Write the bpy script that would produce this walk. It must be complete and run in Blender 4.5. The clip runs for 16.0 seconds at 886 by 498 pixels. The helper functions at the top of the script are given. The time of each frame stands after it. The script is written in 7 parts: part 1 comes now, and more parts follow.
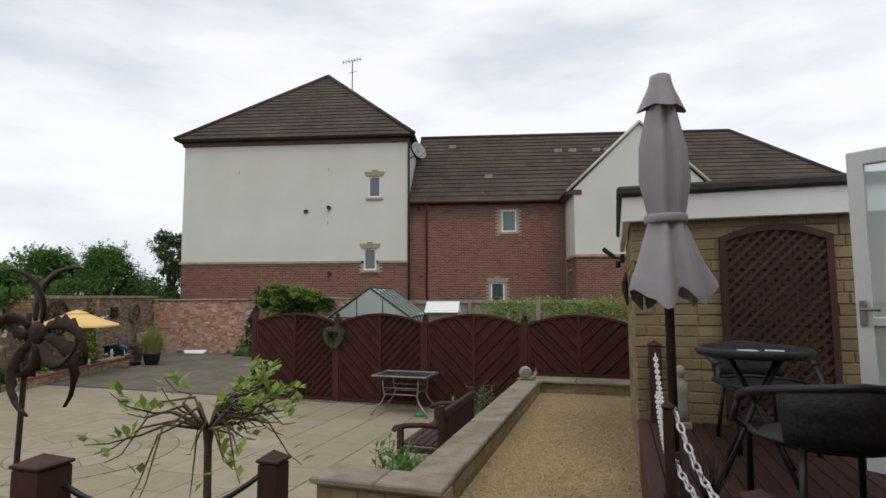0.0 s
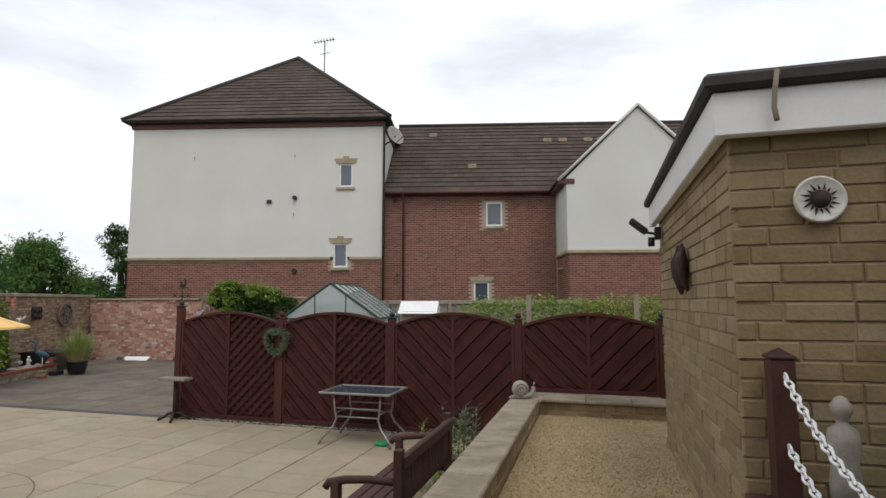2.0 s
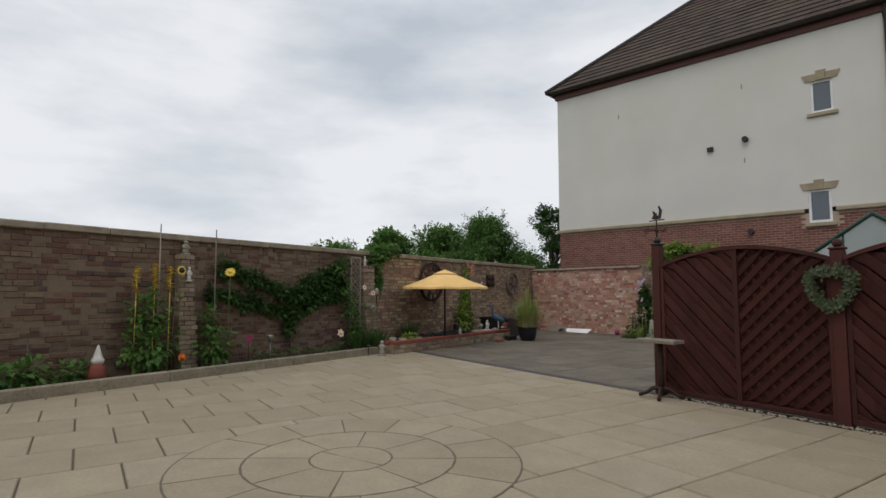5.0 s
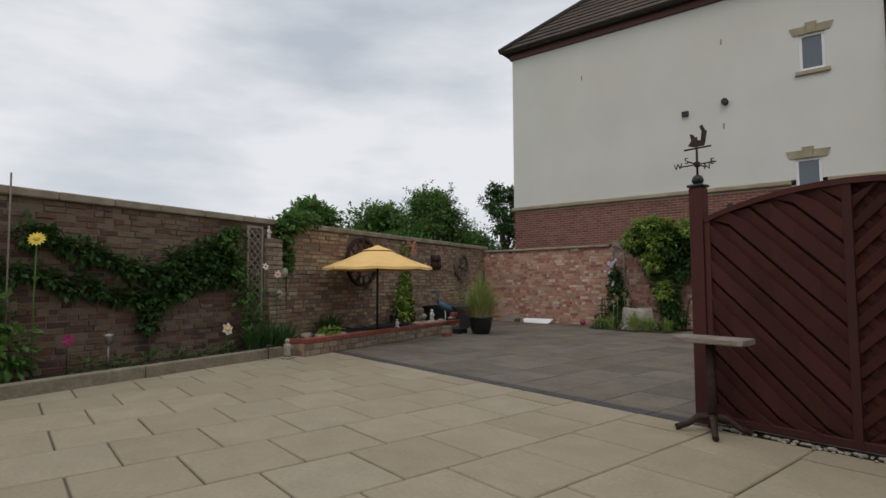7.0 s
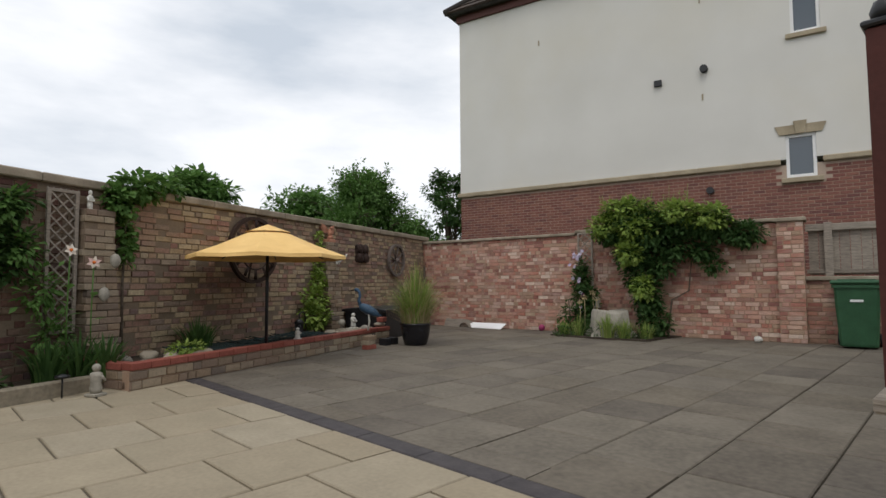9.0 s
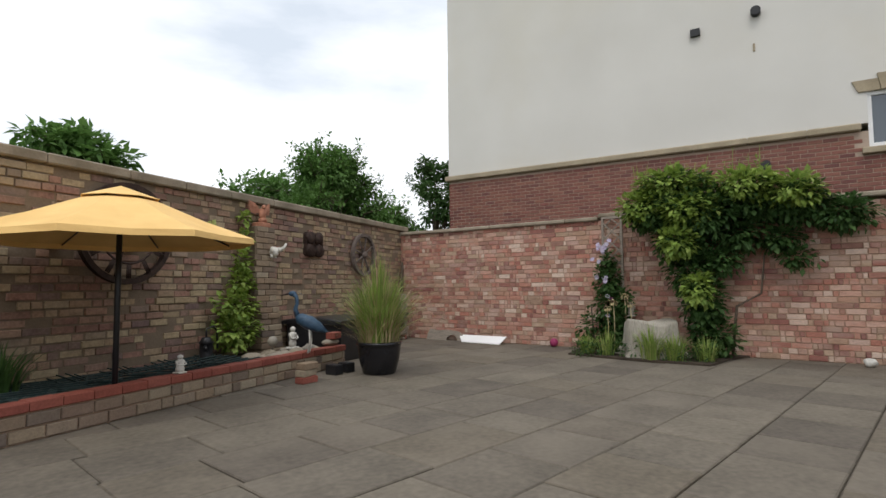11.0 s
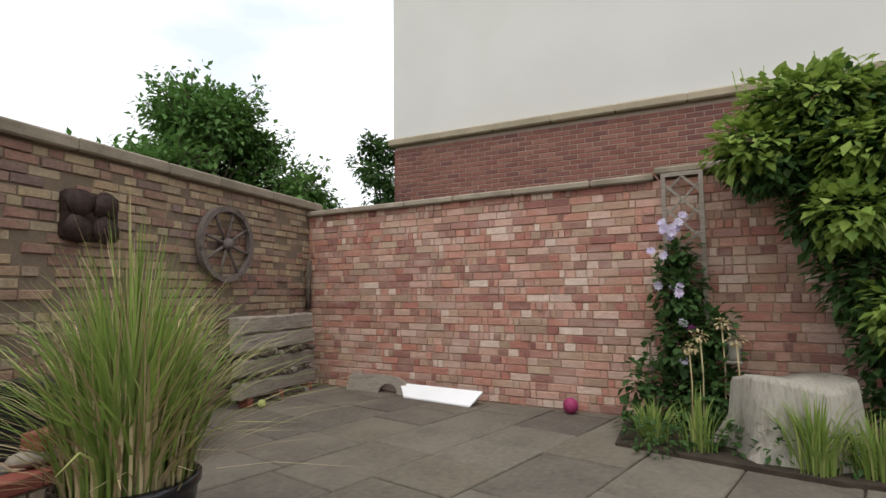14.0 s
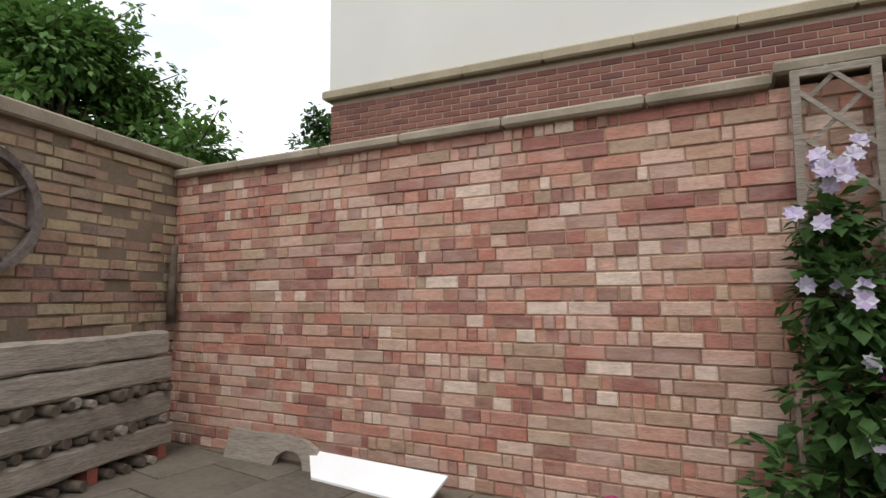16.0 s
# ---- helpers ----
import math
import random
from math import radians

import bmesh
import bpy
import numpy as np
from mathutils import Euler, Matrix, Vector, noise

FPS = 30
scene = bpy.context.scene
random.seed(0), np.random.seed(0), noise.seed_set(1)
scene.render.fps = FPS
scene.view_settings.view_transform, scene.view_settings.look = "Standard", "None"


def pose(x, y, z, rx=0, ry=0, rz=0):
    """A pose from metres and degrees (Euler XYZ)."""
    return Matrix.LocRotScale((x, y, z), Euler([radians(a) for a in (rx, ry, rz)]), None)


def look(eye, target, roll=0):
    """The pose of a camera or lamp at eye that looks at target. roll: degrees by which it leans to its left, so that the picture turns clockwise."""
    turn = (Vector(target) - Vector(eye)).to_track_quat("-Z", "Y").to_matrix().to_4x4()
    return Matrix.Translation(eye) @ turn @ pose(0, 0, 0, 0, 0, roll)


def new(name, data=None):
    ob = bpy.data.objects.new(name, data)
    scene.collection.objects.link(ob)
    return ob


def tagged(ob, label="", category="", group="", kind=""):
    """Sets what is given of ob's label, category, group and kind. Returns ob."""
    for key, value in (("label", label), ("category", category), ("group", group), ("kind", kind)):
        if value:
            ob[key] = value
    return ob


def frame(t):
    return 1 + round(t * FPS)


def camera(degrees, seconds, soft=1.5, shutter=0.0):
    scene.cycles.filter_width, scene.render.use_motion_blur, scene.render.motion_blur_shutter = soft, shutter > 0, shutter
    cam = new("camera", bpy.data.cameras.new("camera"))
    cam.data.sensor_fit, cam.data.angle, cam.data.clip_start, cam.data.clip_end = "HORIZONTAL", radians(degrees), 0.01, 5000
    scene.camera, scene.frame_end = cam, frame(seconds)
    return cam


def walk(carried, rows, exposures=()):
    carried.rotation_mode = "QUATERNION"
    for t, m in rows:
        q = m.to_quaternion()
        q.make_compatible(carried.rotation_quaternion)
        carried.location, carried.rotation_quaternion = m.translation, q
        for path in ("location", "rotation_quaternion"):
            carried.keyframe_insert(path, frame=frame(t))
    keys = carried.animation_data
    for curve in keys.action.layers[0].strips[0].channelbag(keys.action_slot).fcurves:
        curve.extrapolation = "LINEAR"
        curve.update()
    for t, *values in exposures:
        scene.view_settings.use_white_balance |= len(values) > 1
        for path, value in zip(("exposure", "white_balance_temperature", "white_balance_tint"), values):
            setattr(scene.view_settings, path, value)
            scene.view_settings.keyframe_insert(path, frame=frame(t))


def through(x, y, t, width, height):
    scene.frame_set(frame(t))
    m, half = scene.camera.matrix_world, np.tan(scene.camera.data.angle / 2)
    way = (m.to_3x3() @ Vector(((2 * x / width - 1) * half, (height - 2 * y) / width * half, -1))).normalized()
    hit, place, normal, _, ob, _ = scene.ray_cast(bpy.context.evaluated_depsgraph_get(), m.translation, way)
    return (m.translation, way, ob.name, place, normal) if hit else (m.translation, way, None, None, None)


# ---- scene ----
cam = camera(78.2, 16.0)
GROW = 1.16  # the plan below was drawn at 1 : 1.16
METRES, EYE, TILT, LEAN, TURN = 17.9 * GROW, 1.84 * GROW, 0.0, 0.0, 17.5
ROWS = [
    (0.0, 0.0, 0.0, 0.0, 0.02, 4.99, 0.25),
    (0.5, 0.0047, 0.0302, 0.0006, -0.4, 5.1, 0.25),
    (1.0, 0.0101, 0.0612, 0.0011, -1.69, 5.23, 0.35),
    (1.5, 0.011, 0.0864, -0.0028, -1.82, 5.38, 0.19),
    (2.0, 0.0081, 0.1096, -0.0079, -1.82, 5.47, 0.1),
    (2.5, 0.001, 0.132, -0.015, 1.39, 5.57, 0.0),
    (3.0, -0.0126, 0.1551, -0.0204, 6.83, 5.55, -0.15),
    (3.5, -0.0269, 0.1775, -0.0292, 18.71, 5.81, -0.07),
    (4.0, -0.0468, 0.1919, -0.0351, 36.05, 4.96, -0.1),
    (4.2, -0.0545, 0.199, -0.0365, 39.1, 4.8, -0.1),
    (6.3, -0.1435, 0.305, -0.0478, 37.3, 3.6, 0.0),
    (6.5, -0.1498, 0.317, -0.0482, 36.35, 3.58, 0.02),
    (7.0, -0.1651, 0.3479, -0.0491, 33.37, 3.56, 0.24),
    (7.5, -0.18, 0.3788, -0.05, 32.12, 3.61, 0.24),
    (8.0, -0.1929, 0.4101, -0.0514, 29.23, 3.71, 0.33),
    (8.5, -0.2092, 0.4394, -0.0526, 28.44, 3.69, 0.26),
    (9.0, -0.2215, 0.4698, -0.0533, 27.95, 3.62, 0.31),
    (11.5, -0.2932, 0.6268, -0.0547, 27.09, 3.94, 0.48),
    (12.0, -0.3068, 0.6576, -0.054, 26.78, 4.01, 0.45),
    (12.5, -0.3173, 0.6892, -0.0547, 24.96, 4.1, 0.47),
    (13.0, -0.3308, 0.7215, -0.053, 23.81, 4.17, 0.5),
    (13.5, -0.342, 0.7481, -0.0517, 23.7, 4.55, 0.36),
    (14.0, -0.355, 0.7799, -0.0511, 22.94, 4.6, 0.46),
    (14.5, -0.3672, 0.8063, -0.0517, 23.31, 4.56, 0.42),
    (15.0, -0.3768, 0.8364, -0.052, 22.88, 4.69, 0.52),
    (15.5, -0.3866, 0.8607, -0.0511, 22.34, 4.75, 0.5),
    (16.0, -0.3915, 0.8859, -0.0504, 19.21, 4.85, 0.46),
]
walk(cam, [(t, pose(0, 0, EYE, TILT, LEAN, TURN) @ pose(METRES * x, METRES * y, METRES * z, 90 + pitch, roll, yaw)) for t, x, y, z, yaw, pitch, roll in ROWS],
     exposures=[(0, 0.0), (1.5, 0.2), (3, 0.2), (4, -0.1), (7, -0.3), (9, 0.05), (11.5, 0.4), (12.5, 0.5), (14.5, 0.6), (16, 0.7)])

# ---- world, sun ----
world = bpy.data.worlds.new("overcast_sky")
scene.world = world
world.use_nodes = True
wn, wl = world.node_tree.nodes, world.node_tree.links
wn.clear()
w_out, w_bg = wn.new("ShaderNodeOutputWorld"), wn.new("ShaderNodeBackground")
w_sky = wn.new("ShaderNodeTexSky")
w_sky.sky_type, w_sky.sun_disc = "NISHITA", False
w_sky.sun_elevation, w_sky.sun_rotation = radians(52), radians(150)
w_co, w_map = wn.new("ShaderNodeTexCoord"), wn.new("ShaderNodeMapping")
w_map.inputs["Scale"].default_value = (1.0, 1.0, 3.2)
w_n1 = wn.new("ShaderNodeTexNoise")
w_n1.inputs["Scale"].default_value, w_n1.inputs["Detail"].default_value, w_n1.inputs["Roughness"].default_value = 1.7, 7.0, 0.52
w_rmp = wn.new("ShaderNodeValToRGB")
w_rmp.color_ramp.elements[0].position, w_rmp.color_ramp.elements[0].color = 0.33, (6.2, 6.8, 7.6, 1)
w_rmp.color_ramp.elements[1].position, w_rmp.color_ramp.elements[1].color = 0.55, (10.2, 10.35, 10.7, 1)
w_mix = wn.new("ShaderNodeMix")
w_mix.data_type = "RGBA"
w_mix.inputs["Factor"].default_value = 0.93
wl.new(w_co.outputs["Generated"], w_map.inputs["Vector"])
wl.new(w_map.outputs["Vector"], w_n1.inputs["Vector"])
wl.new(w_n1.outputs["Fac"], w_rmp.inputs["Fac"])
wl.new(w_sky.outputs["Color"], w_mix.inputs["A"])
wl.new(w_rmp.outputs["Color"], w_mix.inputs["B"])
wl.new(w_mix.outputs["Result"], w_bg.inputs["Color"])
w_bg.inputs["Strength"].default_value = 0.1
wl.new(w_bg.outputs["Background"], w_out.inputs["Surface"])

sun_data = bpy.data.lights.new("sun", "SUN")
sun_data.energy, sun_data.angle, sun_data.color = 0.8, radians(25), (1.0, 0.96, 0.9)
sun = new("sun", sun_data)
sun.matrix_world = look((6, -10, 18), (0, 0, 0))


# ---- materials ----
def material(name, colours, rough=0.8, scale=8.0, metal=0.0, bump=0.3, fine=60.0, pieces=False, stain=None, stain_scale=1.2, spec=0.3, stretch=(1, 1, 1), fade=0.18):
    """Procedural paint: a ramp over noise or over each piece's own random value, grain, stains and relief."""
    m = bpy.data.materials.new(name)
    m.use_nodes = True
    n, l = m.node_tree.nodes, m.node_tree.links
    b = n["Principled BSDF"]
    b.inputs["Roughness"].default_value, b.inputs["Metallic"].default_value = rough, metal
    b.inputs["Specular IOR Level"].default_value = spec
    co, mp = n.new("ShaderNodeTexCoord"), n.new("ShaderNodeMapping")
    mp.inputs["Scale"].default_value = stretch
    info = n.new("ShaderNodeObjectInfo")
    if pieces:
        add = n.new("ShaderNodeVectorMath")
        add.operation = "ADD"
        l.new(co.outputs["Object"], add.inputs[0])
        l.new(info.outputs["Location"], add.inputs[1])
        l.new(add.outputs[0], mp.inputs["Vector"])
    else:
        l.new(co.outputs["Object"], mp.inputs["Vector"])
    big, small = n.new("ShaderNodeTexNoise"), n.new("ShaderNodeTexNoise")
    big.inputs["Scale"].default_value, big.inputs["Detail"].default_value = scale, 5
    small.inputs["Scale"].default_value, small.inputs["Detail"].default_value = fine, 4
    for q in (big, small):
        l.new(mp.outputs["Vector"], q.inputs["Vector"])
    ramp = n.new("ShaderNodeValToRGB")
    e = ramp.color_ramp.elements
    while len(e) < len(colours):
        e.new(0.5)
    for i, c in enumerate(colours):
        u = i / max(1, len(colours) - 1)
        e[i].position = u if pieces else 0.28 + 0.44 * u
        e[i].color = (*c, 1)
    if pieces:
        geo, m1, m2 = n.new("ShaderNodeNewGeometry"), n.new("ShaderNodeMath"), n.new("ShaderNodeMath")
        m1.operation, m2.operation = "MULTIPLY_ADD", "FRACT"
        m1.inputs[1].default_value = 7.31
        l.new(info.outputs["Random"], m1.inputs[0])
        l.new(geo.outputs["Random Per Island"], m1.inputs[2])
        l.new(m1.outputs[0], m2.inputs[0])
        l.new(m2.outputs[0], ramp.inputs["Fac"])
    else:
        l.new(big.outputs["Fac"], ramp.inputs["Fac"])
    grain, gm = n.new("ShaderNodeMapRange"), n.new("ShaderNodeMix")
    grain.inputs["To Min"].default_value, grain.inputs["To Max"].default_value = 1 - fade, 1 + fade
    grain.inputs["From Min"].default_value, grain.inputs["From Max"].default_value = 0.3, 0.7
    gm.data_type, gm.blend_type = "RGBA", "MULTIPLY"
    gm.inputs["Factor"].default_value = 1
    mid = n.new("ShaderNodeMath")
    mid.operation = "MULTIPLY_ADD"
    mid.inputs[1].default_value = 0.5
    half = n.new("ShaderNodeMath")
    half.operation = "MULTIPLY"
    half.inputs[1].default_value = 0.5
    l.new(big.outputs["Fac"], half.inputs[0])
    l.new(small.outputs["Fac"], mid.inputs[0])
    l.new(half.outputs[0], mid.inputs[2])
    l.new(mid.outputs[0], grain.inputs["Value"])
    l.new(ramp.outputs["Color"], gm.inputs["A"])
    l.new(grain.outputs["Result"], gm.inputs["B"])
    colour = gm.outputs["Result"]
    if stain:
        sn, sr, sm = n.new("ShaderNodeTexNoise"), n.new("ShaderNodeMapRange"), n.new("ShaderNodeMix")
        sn.inputs["Scale"].default_value, sn.inputs["Detail"].default_value, sn.inputs["Roughness"].default_value = stain_scale, 6, 0.6
        sr.inputs["From Min"].default_value, sr.inputs["From Max"].default_value, sr.inputs["To Max"].default_value = 0.48, 0.72, stain[3]
        sm.data_type = "RGBA"
        sm.inputs["B"].default_value = (*stain[:3], 1)
        l.new(mp.outputs["Vector"], sn.inputs["Vector"])
        l.new(sn.outputs["Fac"], sr.inputs["Value"])
        l.new(sr.outputs["Result"], sm.inputs["Factor"])
        l.new(colour, sm.inputs["A"])
        colour = sm.outputs["Result"]
    l.new(colour, b.inputs["Base Color"])
    bp = n.new("ShaderNodeBump")
    bp.inputs["Strength"].default_value, bp.inputs["Distance"].default_value = bump, 0.01
    l.new(mid.outputs[0], bp.inputs["Height"])
    l.new(bp.outputs["Normal"], b.inputs["Normal"])
    return m


def leaf_material(name, colours, through=0.35):
    m = material(name, colours, rough=0.55, pieces=True, bump=0.1, fine=30, spec=0.25)
    m.node_tree.nodes["Principled BSDF"].inputs["Subsurface Weight"].default_value = 0.0
    n, l = m.node_tree.nodes, m.node_tree.links
    b, tr, mx = n["Principled BSDF"], n.new("ShaderNodeBsdfTranslucent"), n.new("ShaderNodeMixShader")
    src = b.inputs["Base Color"].links[0].from_socket
    l.new(src, tr.inputs["Color"])
    mx.inputs[0].default_value = through
    l.new(b.outputs[0], mx.inputs[1])
    l.new(tr.outputs[0], mx.inputs[2])
    l.new(mx.outputs[0], n["Material Output"].inputs["Surface"])
    return m


OLD_BRICK = material("old_garden_brick", [(0.22, 0.127, 0.099), (0.297, 0.165, 0.127), (0.341, 0.248, 0.154), (0.374, 0.292, 0.182), (0.253, 0.138, 0.11), (0.407, 0.325, 0.209), (0.182, 0.121, 0.11), (0.33, 0.209, 0.149)], 0.92, 14, pieces=True, bump=0.8, fine=45, stain=(0.29, 0.245, 0.155, 0.55), stain_scale=1.5, fade=0.32)
# darker brick tones for the far stretch of the west wall
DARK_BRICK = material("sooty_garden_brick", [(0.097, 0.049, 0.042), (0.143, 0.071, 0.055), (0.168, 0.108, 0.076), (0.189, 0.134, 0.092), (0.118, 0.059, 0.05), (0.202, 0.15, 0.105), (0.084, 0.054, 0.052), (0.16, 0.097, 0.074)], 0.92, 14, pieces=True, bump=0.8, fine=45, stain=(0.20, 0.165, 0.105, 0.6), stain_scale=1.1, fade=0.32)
RED_BRICK = material("reclaimed_red_brick", [(0.36, 0.15, 0.11), (0.45, 0.225, 0.165), (0.50, 0.34, 0.26), (0.22, 0.092, 0.078), (0.43, 0.19, 0.14), (0.44, 0.315, 0.22), (0.30, 0.12, 0.095), (0.62, 0.49, 0.40), (0.47, 0.255, 0.19), (0.25, 0.11, 0.092), (0.37, 0.26, 0.18), (0.45, 0.21, 0.155), (0.56, 0.41, 0.32)], 0.92, 16, pieces=True, bump=0.6, fine=50, stain=(0.52, 0.40, 0.335, 0.6), stain_scale=2.6, stretch=(1, 1, 2.6), fade=0.28)
HOUSE_BRICK = material("house_brick", [(0.175, 0.069, 0.055), (0.225, 0.097, 0.072), (0.143, 0.06, 0.053), (0.248, 0.115, 0.083), (0.198, 0.078, 0.064)], 0.9, 20, pieces=True, bump=0.4, fine=80)
STONE_BRICK = material("buff_stone_block", [(0.225, 0.165, 0.085), (0.27, 0.205, 0.115), (0.20, 0.145, 0.075), (0.30, 0.235, 0.14), (0.24, 0.18, 0.10)], 0.92, 12, pieces=True, bump=0.6, fine=60, stain=(0.16, 0.13, 0.07, 0.5), stain_scale=1.5)
POND_BRICK = material("pond_brick", [(0.293, 0.234, 0.164), (0.196, 0.134, 0.101), (0.332, 0.278, 0.202), (0.264, 0.19, 0.127), (0.156, 0.123, 0.101)], 0.92, 15, pieces=True, bump=0.6)
RED_CAP = material("red_engineering_brick", [(0.246, 0.07, 0.049), (0.279, 0.09, 0.066), (0.221, 0.061, 0.045)], 0.8, 15, pieces=True, bump=0.3)
MORTAR = material("lime_mortar", [(0.414, 0.287, 0.2), (0.304, 0.203, 0.143)], 0.95, 9, bump=0.6)
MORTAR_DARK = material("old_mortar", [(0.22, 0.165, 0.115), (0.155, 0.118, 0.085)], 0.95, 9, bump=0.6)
MORTAR_HOUSE = material("house_mortar", [(0.435, 0.348, 0.275), (0.362, 0.275, 0.217)], 0.95, 12, bump=0.4)
COPING = material("concrete_coping", [(0.23, 0.19, 0.14), (0.33, 0.28, 0.215)], 0.9, 5, bump=0.5, stain=(0.14, 0.12, 0.08, 0.6))
RENDER = material("cream_render", [(0.594, 0.578, 0.535), (0.63, 0.615, 0.575)], 0.9, 0.6, bump=0.12, fine=120, fade=0.05, stain=(0.60, 0.56, 0.46, 0.4), stain_scale=0.4)
BAND = material("stone_band", [(0.30, 0.25, 0.17), (0.36, 0.30, 0.21)], 0.9, 3, bump=0.4)
ROOF_TILE = material("brown_roof_tile", [(0.061, 0.043, 0.034), (0.082, 0.057, 0.045), (0.051, 0.038, 0.033), (0.072, 0.049, 0.038)], 0.85, 6, pieces=True, bump=0.4, stain=(0.15, 0.12, 0.08, 0.3), stain_scale=0.7)
FASCIA = material("red_brown_fascia", [(0.12, 0.05, 0.042), (0.10, 0.042, 0.036)], 0.6, 4, bump=0.1)
FENCE = material("red_stained_fence", [(0.059, 0.017, 0.013), (0.075, 0.022, 0.017), (0.047, 0.014, 0.011), (0.066, 0.018, 0.015)], 0.75, 6, pieces=True, bump=0.4, fine=50, stretch=(1, 1, 1))
BROWN_WOOD = material("dark_stained_wood", [(0.048, 0.021, 0.017), (0.068, 0.029, 0.022), (0.04, 0.018, 0.015)], 0.6, 6, pieces=True, bump=0.3)
GREY_WOOD = material("weathered_wood", [(0.24, 0.20, 0.165), (0.30, 0.26, 0.215), (0.19, 0.16, 0.13)], 0.9, 7, pieces=True, bump=0.9, fine=22, stretch=(1, 4, 7), fade=0.4)
SLEEPER = material("sleeper_wood", [(0.23, 0.20, 0.145), (0.28, 0.24, 0.175), (0.19, 0.16, 0.12)], 0.9, 7, pieces=True, bump=0.6, fine=30, fade=0.35)
SLAB_CREAM = material("cream_paving", [(0.32, 0.268, 0.188), (0.349, 0.292, 0.207), (0.3, 0.248, 0.172), (0.333, 0.284, 0.207)], 0.88, 4, pieces=True, bump=0.35, fine=40, stain=(0.29, 0.25, 0.175, 0.5), stain_scale=1.6, fade=0.16)
SLAB_GREY = material("worn_grey_paving", [(0.131, 0.112, 0.089), (0.16, 0.138, 0.107), (0.112, 0.095, 0.077), (0.145, 0.122, 0.091)], 0.85, 3, pieces=True, bump=0.5, fine=26, stain=(0.20, 0.172, 0.135, 0.65), stain_scale=1.1, fade=0.34)
JOINT_GREY = material("grey_joint", [(0.095, 0.08, 0.06), (0.065, 0.055, 0.043)], 0.95, 10, bump=0.5)
JOINT = material("sandy_joint", [(0.17, 0.145, 0.105), (0.12, 0.1, 0.075)], 0.95, 10, bump=0.5)
DRAIN = material("drain_channel", [(0.055, 0.048, 0.05), (0.075, 0.066, 0.066)], 0.7, 10, bump=0.4)
GRAVEL = material("honey_gravel", [(0.30, 0.22, 0.11), (0.44, 0.335, 0.19), (0.36, 0.27, 0.145), (0.52, 0.42, 0.27), (0.40, 0.29, 0.15)], 0.9, 50, pieces=True, bump=0.4, fine=120)
GRAVEL_BED = material("gravel_bed", [(0.29, 0.21, 0.11), (0.42, 0.32, 0.18)], 0.95, 45, bump=1.0, fine=120, stain=(0.22, 0.17, 0.09, 0.5), stain_scale=1.5)
SOIL = material("dark_soil", [(0.035, 0.026, 0.018), (0.065, 0.048, 0.034)], 0.95, 12, bump=1.0)
GRASS = material("far_grass", [(0.05, 0.075, 0.025), (0.08, 0.10, 0.035)], 0.95, 0.3, bump=0.5)
WHITE = material("white_paint", [(0.72, 0.72, 0.71), (0.78, 0.78, 0.77)], 0.45, 3, bump=0.05, fade=0.04)
WHITE_STONE = material("white_cast_stone", [(0.55, 0.53, 0.48), (0.66, 0.64, 0.59)], 0.85, 14, bump=0.3)
GREY_STONE = material("grey_cast_stone", [(0.26, 0.24, 0.20), (0.36, 0.33, 0.28)], 0.9, 12, bump=0.5, stain=(0.2, 0.18, 0.12, 0.5), stain_scale=6)
ROCK = material("pond_rock", [(0.20, 0.165, 0.12), (0.30, 0.26, 0.20), (0.36, 0.31, 0.24), (0.24, 0.22, 0.19)], 0.85, 10, pieces=True, bump=0.6)
BLACK = material("black_plastic", [(0.013, 0.013, 0.015), (0.02, 0.02, 0.022)], 0.4, 8, bump=0.1, spec=0.4)
BLACK_GLAZE = material("black_glazed_pot", [(0.008, 0.008, 0.011), (0.014, 0.014, 0.017)], 0.18, 8, bump=0.05, spec=0.5)
IRON = material("rusty_iron", [(0.036, 0.024, 0.021), (0.06, 0.036, 0.028)], 0.7, 30, metal=0.3, bump=0.5)
STEEL = material("grey_steel", [(0.26, 0.25, 0.23), (0.32, 0.31, 0.29)], 0.4, 20, metal=0.6, bump=0.1)
LEAD = material("dark_roof_felt", [(0.035, 0.03, 0.028), (0.055, 0.048, 0.044)], 0.8, 6, bump=0.4)
PIPE = material("brown_pipe", [(0.085, 0.04, 0.032), (0.07, 0.034, 0.03)], 0.5, 6, bump=0.1)
GREEN_FRAME = material("green_frame", [(0.018, 0.05, 0.038), (0.022, 0.06, 0.045)], 0.5, 6, bump=0.1)
BIN_GREEN = material("green_bin_plastic", [(0.028, 0.085, 0.040), (0.034, 0.10, 0.048)], 0.45, 6, bump=0.1)
YELLOW = material("yellow_canvas", [(0.779, 0.498, 0.184), (0.843, 0.562, 0.221)], 0.85, 4, bump=0.15, fine=200, fade=0.06)
GREY_CLOTH = material("grey_canvas", [(0.317, 0.29, 0.317), (0.371, 0.344, 0.365)], 0.9, 4, bump=0.15, fine=200, fade=0.08)
RATTAN = material("dark_rattan", [(0.018, 0.016, 0.017), (0.032, 0.028, 0.028)], 0.5, 60, bump=0.6)
AGED_WOOD = material("aged_wheel_wood", [(0.085, 0.066, 0.058), (0.16, 0.13, 0.115), (0.11, 0.086, 0.075)], 0.85, 14, bump=0.7, fine=40, fade=0.35)
BARK = material("bark", [(0.075, 0.058, 0.042), (0.13, 0.10, 0.075)], 0.95, 20, bump=0.8)
